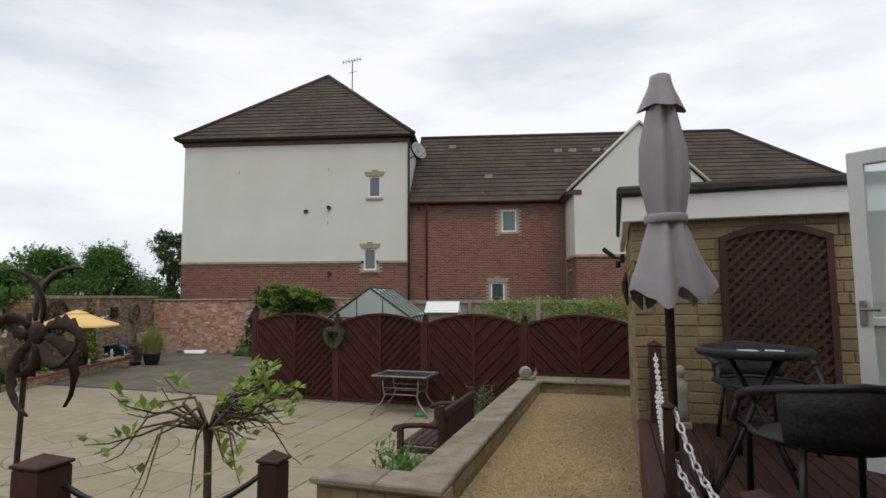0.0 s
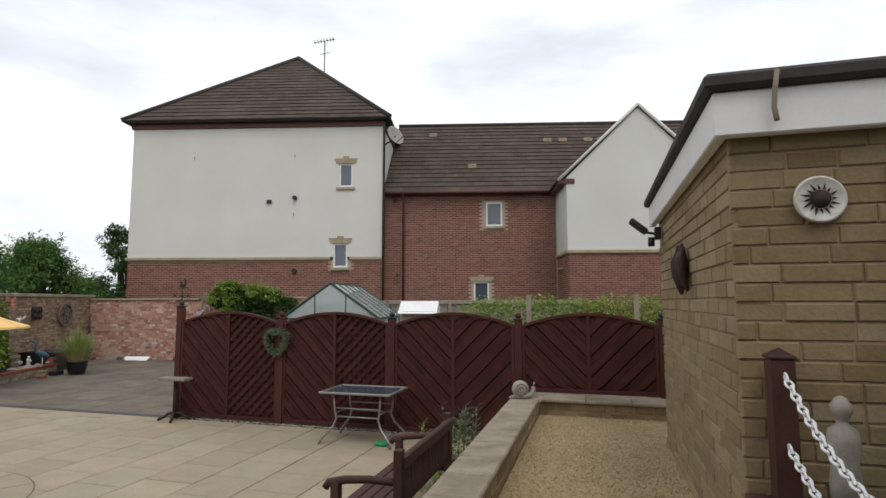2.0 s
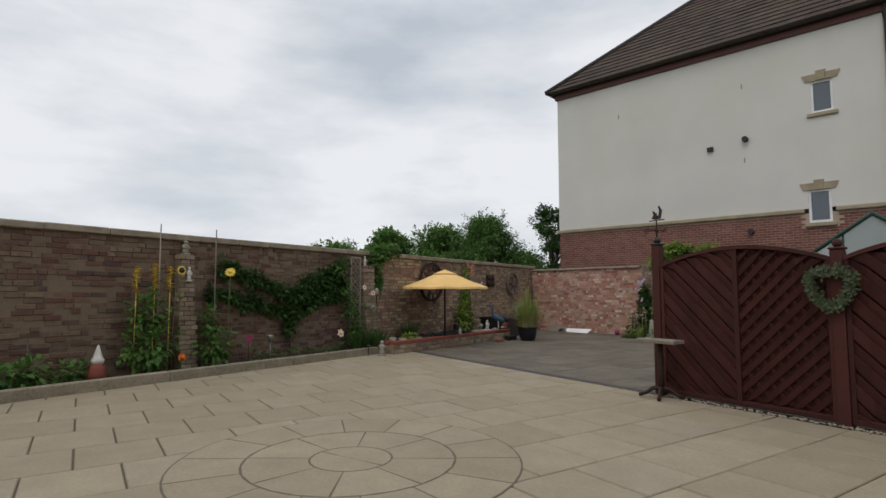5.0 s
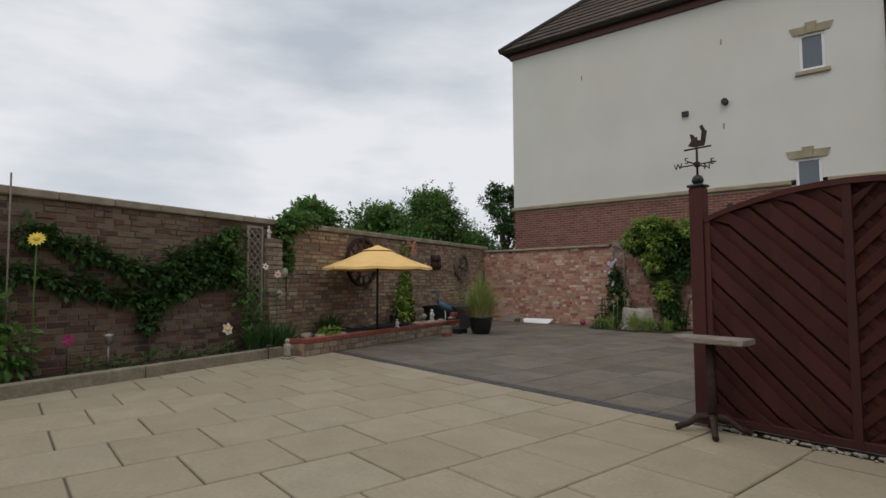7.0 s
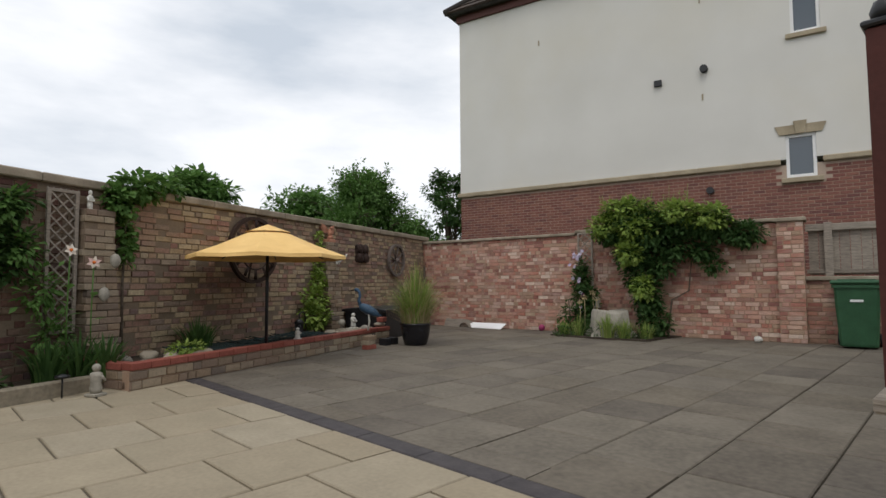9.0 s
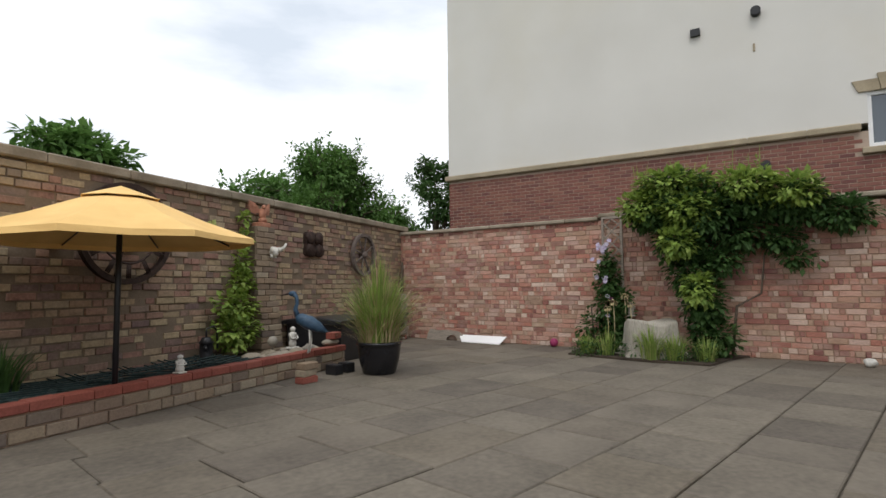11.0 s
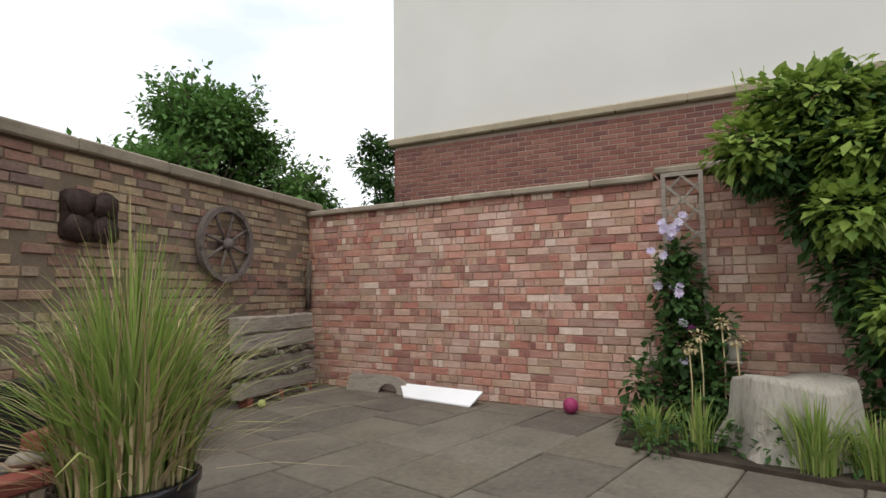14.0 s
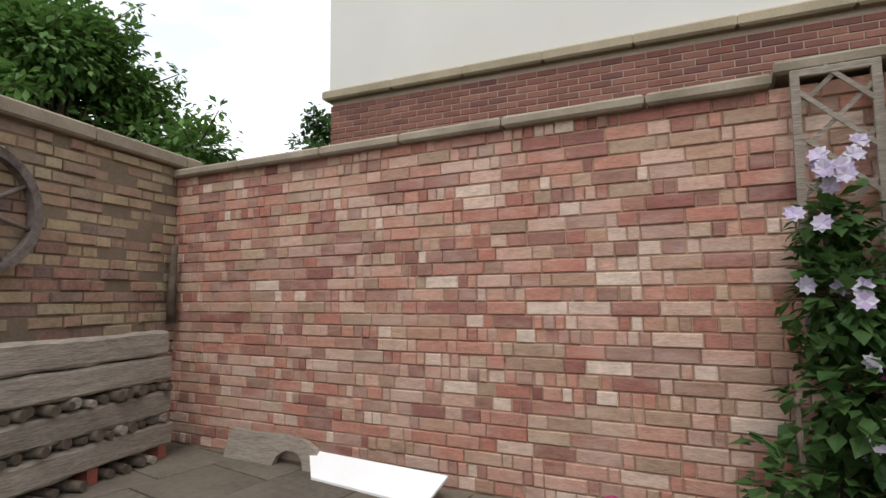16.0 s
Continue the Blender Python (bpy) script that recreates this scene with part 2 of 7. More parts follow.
STUMP = material("pale_stump", [(0.286, 0.258, 0.211), (0.367, 0.34, 0.286), (0.231, 0.197, 0.15)], 0.9, 12, bump=0.9, stretch=(3, 3, 0.6))
HERON = material("blue_heron_paint", [(0.030, 0.062, 0.105), (0.05, 0.095, 0.15)], 0.45, 20, bump=0.3)
NETTING = material("pond_net", [(0.02, 0.035, 0.035), (0.03, 0.05, 0.048)], 0.6, 20, bump=0.1)
TERRACOTTA = material("terracotta", [(0.36, 0.16, 0.10), (0.42, 0.20, 0.13)], 0.85, 20, bump=0.3)
STRAW = material("dry_straw", [(0.42, 0.33, 0.17), (0.52, 0.43, 0.25), (0.36, 0.27, 0.14)], 0.8, 20, pieces=True, bump=0.1)
PINK = material("magenta_ball", [(0.28, 0.03, 0.10), (0.34, 0.045, 0.13)], 0.6, 30, bump=0.3)
LIME = material("lime_green", [(0.36, 0.42, 0.10), (0.46, 0.5, 0.2)], 0.7, 30, bump=0.2)
EMERALD = material("green_plastic", [(0.03, 0.28, 0.10), (0.04, 0.34, 0.13)], 0.5, 30, bump=0.1)
ORANGE = material("orange_petal", [(0.62, 0.13, 0.02), (0.70, 0.2, 0.03)], 0.7, 30, bump=0.1)
SUNYELLOW = material("yellow_petal", [(0.70, 0.50, 0.06), (0.76, 0.60, 0.12)], 0.7, 30, pieces=True, bump=0.1)
LILAC = material("lilac_petal", [(0.417, 0.358, 0.483), (0.53, 0.499, 0.567), (0.342, 0.26, 0.417)], 0.7, 30, pieces=True, bump=0.1)
PLUM = material("plum_petal", [(0.10, 0.02, 0.08), (0.15, 0.03, 0.11)], 0.7, 30, pieces=True, bump=0.1)
PALE_PETAL = material("pale_petal", [(0.66, 0.58, 0.48), (0.72, 0.66, 0.58), (0.66, 0.45, 0.42)], 0.7, 30, pieces=True, bump=0.1)
LEAF_DARK = leaf_material("dark_leaf", [(0.036, 0.083, 0.023), (0.066, 0.132, 0.036), (0.049, 0.102, 0.03), (0.091, 0.165, 0.046)])
LEAF_MID = leaf_material("mid_leaf", [(0.073, 0.154, 0.036), (0.118, 0.227, 0.054), (0.091, 0.182, 0.045), (0.154, 0.272, 0.073)])
LEAF_LIME = leaf_material("lime_leaf", [(0.2, 0.297, 0.053), (0.291, 0.384, 0.078), (0.164, 0.262, 0.053), (0.364, 0.455, 0.122)])
LEAF_GREY = leaf_material("grey_green_leaf", [(0.10, 0.13, 0.07), (0.15, 0.18, 0.11), (0.08, 0.11, 0.05)])
GRASS_BLADE = leaf_material("ornamental_grass", [(0.196, 0.29, 0.061), (0.313, 0.418, 0.104), (0.157, 0.236, 0.052), (0.47, 0.49, 0.174)])

GLASS = bpy.data.materials.new("window_glass")
GLASS.use_nodes = True
gb = GLASS.node_tree.nodes["Principled BSDF"]
gb.inputs["Base Color"].default_value, gb.inputs["Roughness"].default_value = (0.055, 0.075, 0.095, 1), 0.04
gb.inputs["Specular IOR Level"].default_value = 0.9
CLEAR = bpy.data.materials.new("greenhouse_glass")
CLEAR.use_nodes = True
gb = CLEAR.node_tree.nodes["Principled BSDF"]
gb.inputs["Base Color"].default_value, gb.inputs["Roughness"].default_value = (0.85, 0.93, 0.92, 1), 0.03
gb.inputs["Transmission Weight"].default_value, gb.inputs["IOR"].default_value = 0.7, 1.45
WATER = bpy.data.materials.new("pond_water")
WATER.use_nodes = True
gb = WATER.node_tree.nodes["Principled BSDF"]
gb.inputs["Base Color"].default_value, gb.inputs["Roughness"].default_value = (0.012, 0.02, 0.018, 1), 0.06


# ---- mesh helpers ----
class Shape:
    """Gathers vertices and faces of one mesh."""

    def __init__(self):
        self.v, self.f, self.k, self.smooth = [], [], [], []

    def add(self, verts, faces, slot=0, smooth=False):
        o = len(self.v)
        self.v += [tuple(p) for p in verts]
        self.f += [tuple(o + i for i in q) for q in faces]
        self.k += [slot] * len(faces)
        self.smooth += [smooth] * len(faces)
        return self

    def box(self, x0, y0, z0, x1, y1, z1, slot=0, m=None):
        p = [Vector(q) for q in ((x0, y0, z0), (x1, y0, z0), (x1, y1, z0), (x0, y1, z0), (x0, y0, z1), (x1, y0, z1), (x1, y1, z1), (x0, y1, z1))]
        if m:
            p = [m @ q for q in p]
        return self.add(p, [(3, 2, 1, 0), (4, 5, 6, 7), (0, 1, 5, 4), (1, 2, 6, 5), (2, 3, 7, 6), (3, 0, 4, 7)], slot)

    def soft(self, x0, y0, z0, x1, y1, z1, c=0.01, slot=0, m=None):
        """A box with chamfered edges."""
        out = []
        for z, i in ((z0, c), (z0 + c, 0), (z1 - c, 0), (z1, c)):
            out += [(x0 + i, y0 + c if i == 0 else y0 + i, z), (x1 - i, y0 + i, z), (x1 - i, y1 - i, z), (x0 + i, y1 - i, z)] if i else \
                   [(x0, y0, z), (x1, y0, z), (x1, y1, z), (x0, y1, z)]
        p = [Vector(q) for q in out]
        if m:
            p = [m @ q for q in p]
        f = [(3, 2, 1, 0), (12, 13, 14, 15)]
        for r in range(3):
            for s in range(4):
                a, b = r * 4 + s, r * 4 + (s + 1) % 4
                f.append((a, b, b + 4, a + 4))
        return self.add(p, f, slot)

    def brick(self, x0, z0, x1, z1, y, back, c=0.004, slot=0):
        """A brick whose face looks to -y at depth y; its back lies at back."""
        p = [(x0 + c, y, z0 + c), (x1 - c, y, z0 + c), (x1 - c, y, z1 - c), (x0 + c, y, z1 - c), (x0, y + c * 1.5, z0), (x1, y + c * 1.5, z0), (x1, y + c * 1.5, z1), (x0, y + c * 1.5, z1),
             (x0, back, z0), (x1, back, z0), (x1, back, z1), (x0, back, z1)]
        f = [(0, 1, 2, 3)]
        for s in range(4):
            t = (s + 1) % 4
            f += [(4 + s, 4 + t, t, s), (8 + s, 8 + t, 4 + t, 4 + s)]
        return self.add(p, f, slot)

    def tube(self, pts, r, n=8, slot=0, cap=True):
        """A round tube along points; r is one radius or one for each point."""
        pts = [Vector(p) for p in pts]
        rs = r if isinstance(r, (list, tuple)) else [r] * len(pts)
        o, ring = [], []
        side = None
        for i, p in enumerate(pts):
            d = (pts[min(i + 1, len(pts) - 1)] - pts[max(i - 1, 0)]).normalized()
            if side is None:
                side = d.orthogonal().normalized()
            side = (side - d * side.dot(d)).normalized()
            up = d.cross(side)
            o += [p + (side * math.cos(a) + up * math.sin(a)) * rs[i] for a in [2 * math.pi * j / n for j in range(n)]]
        f = [(i * n + j, i * n + (j + 1) % n, (i + 1) * n + (j + 1) % n, (i + 1) * n + j) for i in range(len(pts) - 1) for j in range(n)]
        self.add(o, f, slot, True)
        if cap:
            b = len(self.v) - len(o)
            self.f += [tuple(b + j for j in reversed(range(n))), tuple(b + (len(pts) - 1) * n + j for j in range(n))]
            self.k += [slot, slot]
            self.smooth += [False, False]
        return self

    def lathe(self, prof, n=20, slot=0, at=(0, 0, 0), squash=1.0):
        """A turned body from (radius, height) pairs."""
        o = [(at[0] + r * math.cos(2 * math.pi * j / n), at[1] + squash * r * math.sin(2 * math.pi * j / n), at[2] + z) for r, z in prof for j in range(n)]
        f = [(i * n + j, i * n + (j + 1) % n, (i + 1) * n + (j + 1) % n, (i + 1) * n + j) for i in range(len(prof) - 1) for j in range(n)]
        f += [tuple(reversed(range(n))), tuple((len(prof) - 1) * n + j for j in range(n))]
        return self.add(o, f, slot, True)

    def prism(self, poly, z0, z1, slot=0):
        n = len(poly)
        o = [(x, y, z0) for x, y in poly] + [(x, y, z1) for x, y in poly]
        return self.add(o, [tuple(reversed(range(n))), tuple(range(n, 2 * n))] + [(i, (i + 1) % n, n + (i + 1) % n, n + i) for i in range(n)], slot)

    def blob(self, c, r, rng, n=8, rough=0.18, slot=0):
        """An uneven rounded lump with radii r."""
        prof = [(i / n * math.pi) for i in range(n + 1)]
        o, m = [], 10
        ph = [rng.uniform(0, 6.28) for _ in range(4)]
        for a in prof:
            for j in range(m):
                b = 2 * math.pi * j / m
                k = 1 + rough * (math.sin(2 * b + ph[0]) * math.sin(a * 2 + ph[1]) + 0.6 * math.sin(3 * b + ph[2]) * math.sin(3 * a + ph[3]))
                o.append((c[0] + r[0] * k * math.sin(a) * math.cos(b), c[1] + r[1] * k * math.sin(a) * math.sin(b), c[2] - r[2] * k * math.cos(a)))
        f = [(i * m + j, i * m + (j + 1) % m, (i + 1) * m + (j + 1) % m, (i + 1) * m + j) for i in range(n) for j in range(m)]
        return self.add(o, f, slot, True)

    def leaf(self, p, d, up, ln, wd, slot=0, droop=0.15):
        """A folded pointed leaf that starts at p and runs along d."""
        p, d, up = Vector(p), Vector(d).normalized(), Vector(up)
        s = d.cross(up)
        s = s.normalized() if s.length > 1e-4 else d.orthogonal().normalized()
        u = s.cross(d)
        mid, tip = p + d * ln * 0.5 - u * ln * 0.06, p + d * ln - u * ln * droop
        return self.add([p, mid + s * wd * 0.5 + u * wd * 0.12, tip, mid - s * wd * 0.5 + u * wd * 0.12, mid], [(0, 4, 1), (1, 4, 2), (2, 4, 3), (3, 4, 0)], slot)

    def ob(self, name, mats, parent=None, m=None):
        me = bpy.data.meshes.new(name)
        me.from_pydata(self.v, [], self.f)
        for q in (mats if isinstance(mats, (list, tuple)) else [mats]):
            me.materials.append(q)
        me.polygons.foreach_set("material_index", self.k)
        me.polygons.foreach_set("use_smooth", self.smooth)
        me.update()
        o = new(name, me)
        if parent:
            o.parent = parent
            o.matrix_basis = m or Matrix()
        else:
            o.matrix_basis = full(m)
        return o


def full(m=None):
    """A pose on the plan brought to true size."""
    return Matrix.Scale(GROW, 4) @ (m or Matrix())


def thing(name, m, label, category, group="", kind=""):
    """An Empty at a thing's base, which its parts hang under."""
    o = new(name)
    o.empty_display_size = 0.1
    o.matrix_basis = full(m)
    return tagged(o, label, category, group, kind)


def structure(o, label, category="wall"):
    return tagged(o, label, category, kind="structure")


LEFT = pose(-15.1, 14.88, 0, 0, 0, -68.83)   # garden wall: x towards the house door, +y into the garden
FAR = pose(-15.1, 14.88, 0, 0, 0, 10)        # end wall: x along it, -y into the garden
HOUSE = pose(-15.97, 17.0, 0, 0, 0, 13.2)    # neighbouring houses: x along the front, +y into the building
rng = random.Random(7)

# ---- masonry ----
def laid(length, height, rnd, mixed, course=0.0647, z0=0.0, holes=(), bats=0.0, wave=0.0):
    """Bricks of a wall as (x0, z0, x1, z1); mixed is the share of headers, bats of short pieces, wave bends the courses."""
    out, z, row = [], z0, 0
    bed = 0.003 if bats else 0.005
    while z + 0.05 < z0 + height:
        x = -rnd.uniform(0.0, 0.2) if mixed else (-0.097 if row % 2 else 0.0)
        share = rnd.uniform(0.62, 1.0) * mixed if bats else mixed
        while x < length - 0.03:
            w = 0.185
            if mixed:
                u = rnd.random()
                w = (0.046 if u < share * bats else 0.088 if u < share else 0.185) * rnd.uniform(0.92, 1.06)
            a, b = max(x, 0.0), min(x + w, length)
            if b - a > 0.03 and not any(a < h[2] and b > h[0] and z < h[3] and z + course > h[1] for h in holes):
                d = wave * (math.sin(1.3 * x + 0.4 * row) + rnd.uniform(-0.5, 0.5))
                out.append((a, z + bed + d, b, z + course - bed + d))
            x += w + (0.005 if bats else 0.009)
        z += course
        row += 1
    return out


def masonry(name, label, frame_m, length, height, brick_mat, mortar_mat, mixed=0.0, near=None, thick=0.2, z0=0.0, course=0.0647, holes=(), rough=0.004, root=None, bats=0.0, wave=0.0):
    """A wall with a mortar core and its bricks proud of it on the -y side; the bricks round near (x, z) are parts of their own."""
    rnd = random.Random(sum(map(ord, name)))
    if root is None:
        s = Shape()
        s.box(0, 0.008, z0 - 0.1, length, thick, z0 + height)
        root = structure(s.ob(name, mortar_mat, m=frame_m), label)
    bricks = laid(length, height, rnd, mixed, course, z0, holes, bats, wave)
    single = []
    if near:
        bricks.sort(key=lambda q: math.hypot((q[0] + q[2]) / 2 - near[0], (q[1] + q[3]) / 2 - near[1]))
        single, bricks = bricks[:290], bricks[290:]
    rest = Shape()
    for q in bricks:
        rest.brick(*q, rnd.uniform(-rough, rough), 0.03)
    if bricks:
        tagged(rest.ob("brickwork", brick_mat, root), kind="stuff")
    SINGLE.append((root, brick_mat, single, rnd, rough))
    return root


SINGLE = []

# ground sheet
s = Shape()
s.add([(-400, -400, -0.08), (400, -400, -0.08), (400, 400, -0.08), (-400, 400, -0.08)], [(0, 1, 2, 3)])
structure(s.ob("ground", GRASS), "rough grassy ground reaching to the horizon", "ground")

# mortar bed below both patios
s = Shape()
s.prism([(-9.0, -4), (-1.2, -4), (-1.2, 8.72), (-12.6, 8.72), (-9.2, 0.0)], -0.06, -0.014)
floor_cream = structure(s.ob("pavement_cream", JOINT), "cream paved patio with sandy joints", "patio")
s = Shape()
s.prism([(-13.3, 8.86), (0.6, 8.86), (0.6, 18.4), (-8.2, 16.2), (-15.1, 14.9)], -0.06, -0.016)
floor_grey = structure(s.ob("pavement_grey", JOINT_GREY), "weathered grey paved yard with dark joints", "patio")
s = Shape()
for i in range(12):
    s.soft(-12.6 + i * 0.52, 8.722, -0.05, -12.6 + i * 0.52 + 0.515, 8.862, 0.003, 0.006)
structure(s.ob("drain_strip", DRAIN), "dark narrow drainage strip between two pavings", "drain")

# garden walls
LW = 17.5
masonry("wall_west", "old weathered mossy multi-coloured brick garden wall", LEFT @ pose(7.26, 0, 0, 0, 0, 180), 7.46, 1.82, OLD_BRICK, MORTAR_DARK, 0.35, near=(5.2, 1.0), rough=0.012, wave=0.005)
masonry("wall_west_far", "old dark red-brown brick garden wall", LEFT @ pose(LW, 0, 0, 0, 0, 180), LW - 7.26, 1.82, DARK_BRICK, MORTAR_DARK, 0.35, rough=0.012, wave=0.006)
masonry("wall_north", "reclaimed red brick garden wall with many headers and bats", FAR, 6.68, 1.74, RED_BRICK, MORTAR, 0.86, near=(1.9, 0.9), rough=0.005, bats=0.6)


def coping(name, m, x0, x1, z, thick=0.07, y0=-0.05, y1=0.27, step=0.62):
    s, x = Shape(), x0
    rnd = random.Random(len(name))
    while x < x1:
        w = min(step * rnd.uniform(0.85, 1.15), x1 - x)
        d = rnd.uniform(-0.006, 0.006)
        s.soft(x, y0 + d, z + d * 0.5, x + w - 0.008, y1, z + thick + d * 0.5, 0.012)
        x += w
    return structure(s.ob(name, COPING, m=m), "weathered concrete coping along a garden wall", "coping")


coping("coping_west", LEFT @ pose(LW, 0, 0, 0, 0, 180), 0, LW + 0.2, 1.82, 0.085)
coping("coping_north", FAR, 0.0, 3.5, 1.74, 0.055)
coping("coping_north_east", FAR, 3.5, 6.62, 1.78, 0.055)
# pier at the wall's end and low wall with a boarded panel beyond it
pier = masonry("pier_north", "square red brick pier with a flat cap", FAR @ pose(6.62, -0.10, 0), 0.33, 1.76, RED_BRICK, MORTAR, 0.5, thick=0.33)
s = Shape()
s.soft(6.58, -0.14, 1.76, 6.99, 0.27, 1.82, 0.012)
structure(s.ob("pier_cap", COPING, m=FAR), "flat concrete pier cap", "coping")
masonry("wall_north_low", "low red brick wall below a boarded panel", FAR @ pose(6.95, 0.1, 0), 10.0, 0.9, RED_BRICK, MORTAR, 0.4)
s = Shape()
s.soft(6.95, 0.04, 0.9, 16.95, 0.36, 0.96, 0.01)
structure(s.ob("coping_north_low", COPING, m=FAR), "flat coping on a low brick wall", "coping")
panel = thing("boarded_fence", FAR @ pose(6.97, 0.2, 0.96), "weathered grey close-boarded fence on a low wall", "fence")
s = Shape()
for i in range(60):
    s.soft(0.03 + i * 0.125, 0.02 + 0.008 * (i % 2), 0.02, 0.03 + i * 0.125 + 0.118, 0.038 + 0.008 * (i % 2), 0.74 + rng.uniform(-0.01, 0.01), 0.003)
s.ob("board", GREY_WOOD, panel)
s = Shape()
s.soft(0, -0.05, 0.66, 7.5, 0.015, 0.76, 0.006)
s.soft(0, -0.05, 0.04, 7.5, 0.015, 0.10, 0.006)
for i in range(5):
    s.soft(0.22 + i * 1.8, -0.08, 0.0, 0.32 + i * 1.8, 0.014, 0.78, 0.006)
s.ob("rail", GREY_WOOD, panel)


# ---- neighbouring houses ----
def roof_plane(s, o, along, up, left, right, top, gauge=0.32, tile=0.33, lift=0.035, rnd=random.Random(3)):
    """Tiles in courses on a sloping plane from the eave; left and right give the plane's width at a height b."""
    o, along, up = Vector(o), Vector(along).normalized(), Vector(up).normalized()
    nrm = along.cross(up)
    b, row = 0.0, 0
    while b < top - 0.02:
        b1 = min(b + gauge, top)
        x, end = left(b), right(b)
        a = x - (tile / 2 if row % 2 else 0)
        while a < end:
            a0, a1 = max(a, x), min(a + tile - 0.006, end)
            c0, c1 = max(a0, left(b1)), min(a1, right(b1))
            if a1 - a0 > 0.02:
                c0, c1 = min(c0, a1), max(c1, a0)
                h = lift + rnd.uniform(-0.004, 0.004)
                p = [o + along * a0 + up * b + nrm * h, o + along * a1 + up * b + nrm * h, o + along * c1 + up * b1 + nrm * 0.008, o + along * c0 + up * b1 + nrm * 0.008,
                     o + along * a0 + up * b - nrm * 0.02, o + along * a1 + up * b - nrm * 0.02, o + along * c1 + up * b1 - nrm * 0.02, o + along * c0 + up * b1 - nrm * 0.02]
                s.add(p, [(0, 1, 2, 3), (4, 5, 1, 0), (0, 3, 7, 4), (1, 5, 6, 2)])
            a += tile
        b, row = b1, row + 1


def house_window(root, x0, z0, x1, z1, y=0.0, head=True, m=None):
    """A small white casement with stone head and sill, set into a wall that faces -y."""
    m = m or Matrix()
    w = Shape()
    for q in ((x0, z0, x0 + 0.055, z1), (x1 - 0.055, z0, x1, z1), (x0 + 0.055, z0, x1 - 0.055, z0 + 0.06), (x0 + 0.055, z1 - 0.055, x1 - 0.055, z1)):
        w.soft(q[0], y + 0.03, q[1], q[2], y + 0.10, q[3], 0.006)
    win = w.ob("window", WHITE, root, m)
    g = Shape()
    g.box(x0 + 0.05, y + 0.06, z0 + 0.05, x1 - 0.05, y + 0.07, z1 - 0.05)
    g.ob("pane", GLASS, win)
    Shape().soft(x0 - 0.09, y - 0.06, z0 - 0.10, x1 + 0.09, y + 0.05, z0 - 0.005, 0.012).ob("sill", BAND, win)
    if head:
        c = (x0 + x1) / 2
        for name, poly, out in (("lintel", [(x0 - 0.10, 0), (c - 0.075, 0), (c - 0.098, 0.17), (x0 - 0.17, 0.17)], 0.07), ("lintel", [(c + 0.075, 0), (x1 + 0.10, 0), (x1 + 0.17, 0.17), (c + 0.098, 0.17)], 0.07), ("keystone", [(c - 0.07, 0), (c + 0.07, 0), (c + 0.11, 0.24), (c - 0.11, 0.24)], 0.09)):
            t = Shape().prism(poly, 0, out)
            t.v = [(p[0], y + 0.045 - p[2], z1 + 0.005 + p[1]) for p in t.v]
            t.ob(name, BAND, win)


def wall_sheet(s, x0, z0, x1, z1, holes, y0, y1, slot=0):
    """A thick wall from x0 to x1 cut round rectangular holes."""
    xs = sorted({x0, x1, *(h[0] for h in holes), *(h[2] for h in holes)})
    zs = sorted({z0, z1, *(h[1] for h in holes), *(h[3] for h in holes)})
    for a, b in zip(xs, xs[1:]):
        for c, d in zip(zs, zs[1:]):
            if a >= x0 and b <= x1 and c >= z0 and d <= z1 and not any(a < h[2] - 1e-6 and b > h[0] + 1e-6 and c < h[3] - 1e-6 and d > h[1] + 1e-6 for h in holes):
                s.box(a, y0, c, b, y1, d, slot)


main = thing("house", HOUSE, "three-storey cream rendered house with brick plinth and hipped tiled roof", "house")
W1, W2 = (7.31, 5.60, 7.78, 6.42), (7.15, 2.84, 7.63, 3.66)
s = Shape()
wall_sheet(s, 0, 3.2, 8.8, 7.72, [W1, W2], 0, 0.3)
s.box(0, 0.3, 3.2, 0.3, 8.8, 7.72)
s.box(8.5, 0.3, 3.2, 8.8, 8.8, 7.72)
s.box(0.3, 8.5, 3.2, 8.5, 8.8, 7.72)
s.ob("wall", RENDER, main)
s = Shape()
wall_sheet(s, 0.02, -0.1, 8.78, 3.09, [(7.15, 2.84, 7.63, 3.66)], 0.028, 0.3)
s.box(0.02, 0.3, -0.1, 0.3, 8.78, 3.09)
s.box(8.5, 0.3, -0.1, 8.78, 8.78, 3.09)
plinth = s.ob("plinth", MORTAR_HOUSE, main)
s = Shape()
for q in laid(8.8, 3.09, random.Random(5), 0.0, holes=[(7.1, 2.72, 7.68, 3.7)]):
    s.brick(*q, random.uniform(-0.002, 0.002) + 0.02, 0.05)
tagged(s.ob("brickwork", HOUSE_BRICK, plinth), kind="stuff")
BANDS = [(k * 0.8 - (0.06 if k == 0 else 0), -0.06, k * 0.8 + 0.797, 0.06) for k in range(8)] + [(6.4, -0.06, 7.06, 0.06), (7.72, -0.06, 8.86, 0.06), (-0.06, 0.06, 0.05, 8.8)]
for a in BANDS:
    Shape().soft(a[0], a[1], 3.09, a[2], a[3], 3.2, 0.02).ob("band", BAND, main)
house_window(main, *W1)
house_window(main, *W2)
s = Shape()
for a in ((-0.06, -0.06, 8.86, 0.02), (-0.06, 0.02, 0.02, 8.86), (8.78, 0.02, 8.86, 8.86)):
    s.soft(a[0], a[1], 7.72, a[2], a[3], 7.92, 0.01)
s.ob("fascia", FASCIA, main)
s = Shape()
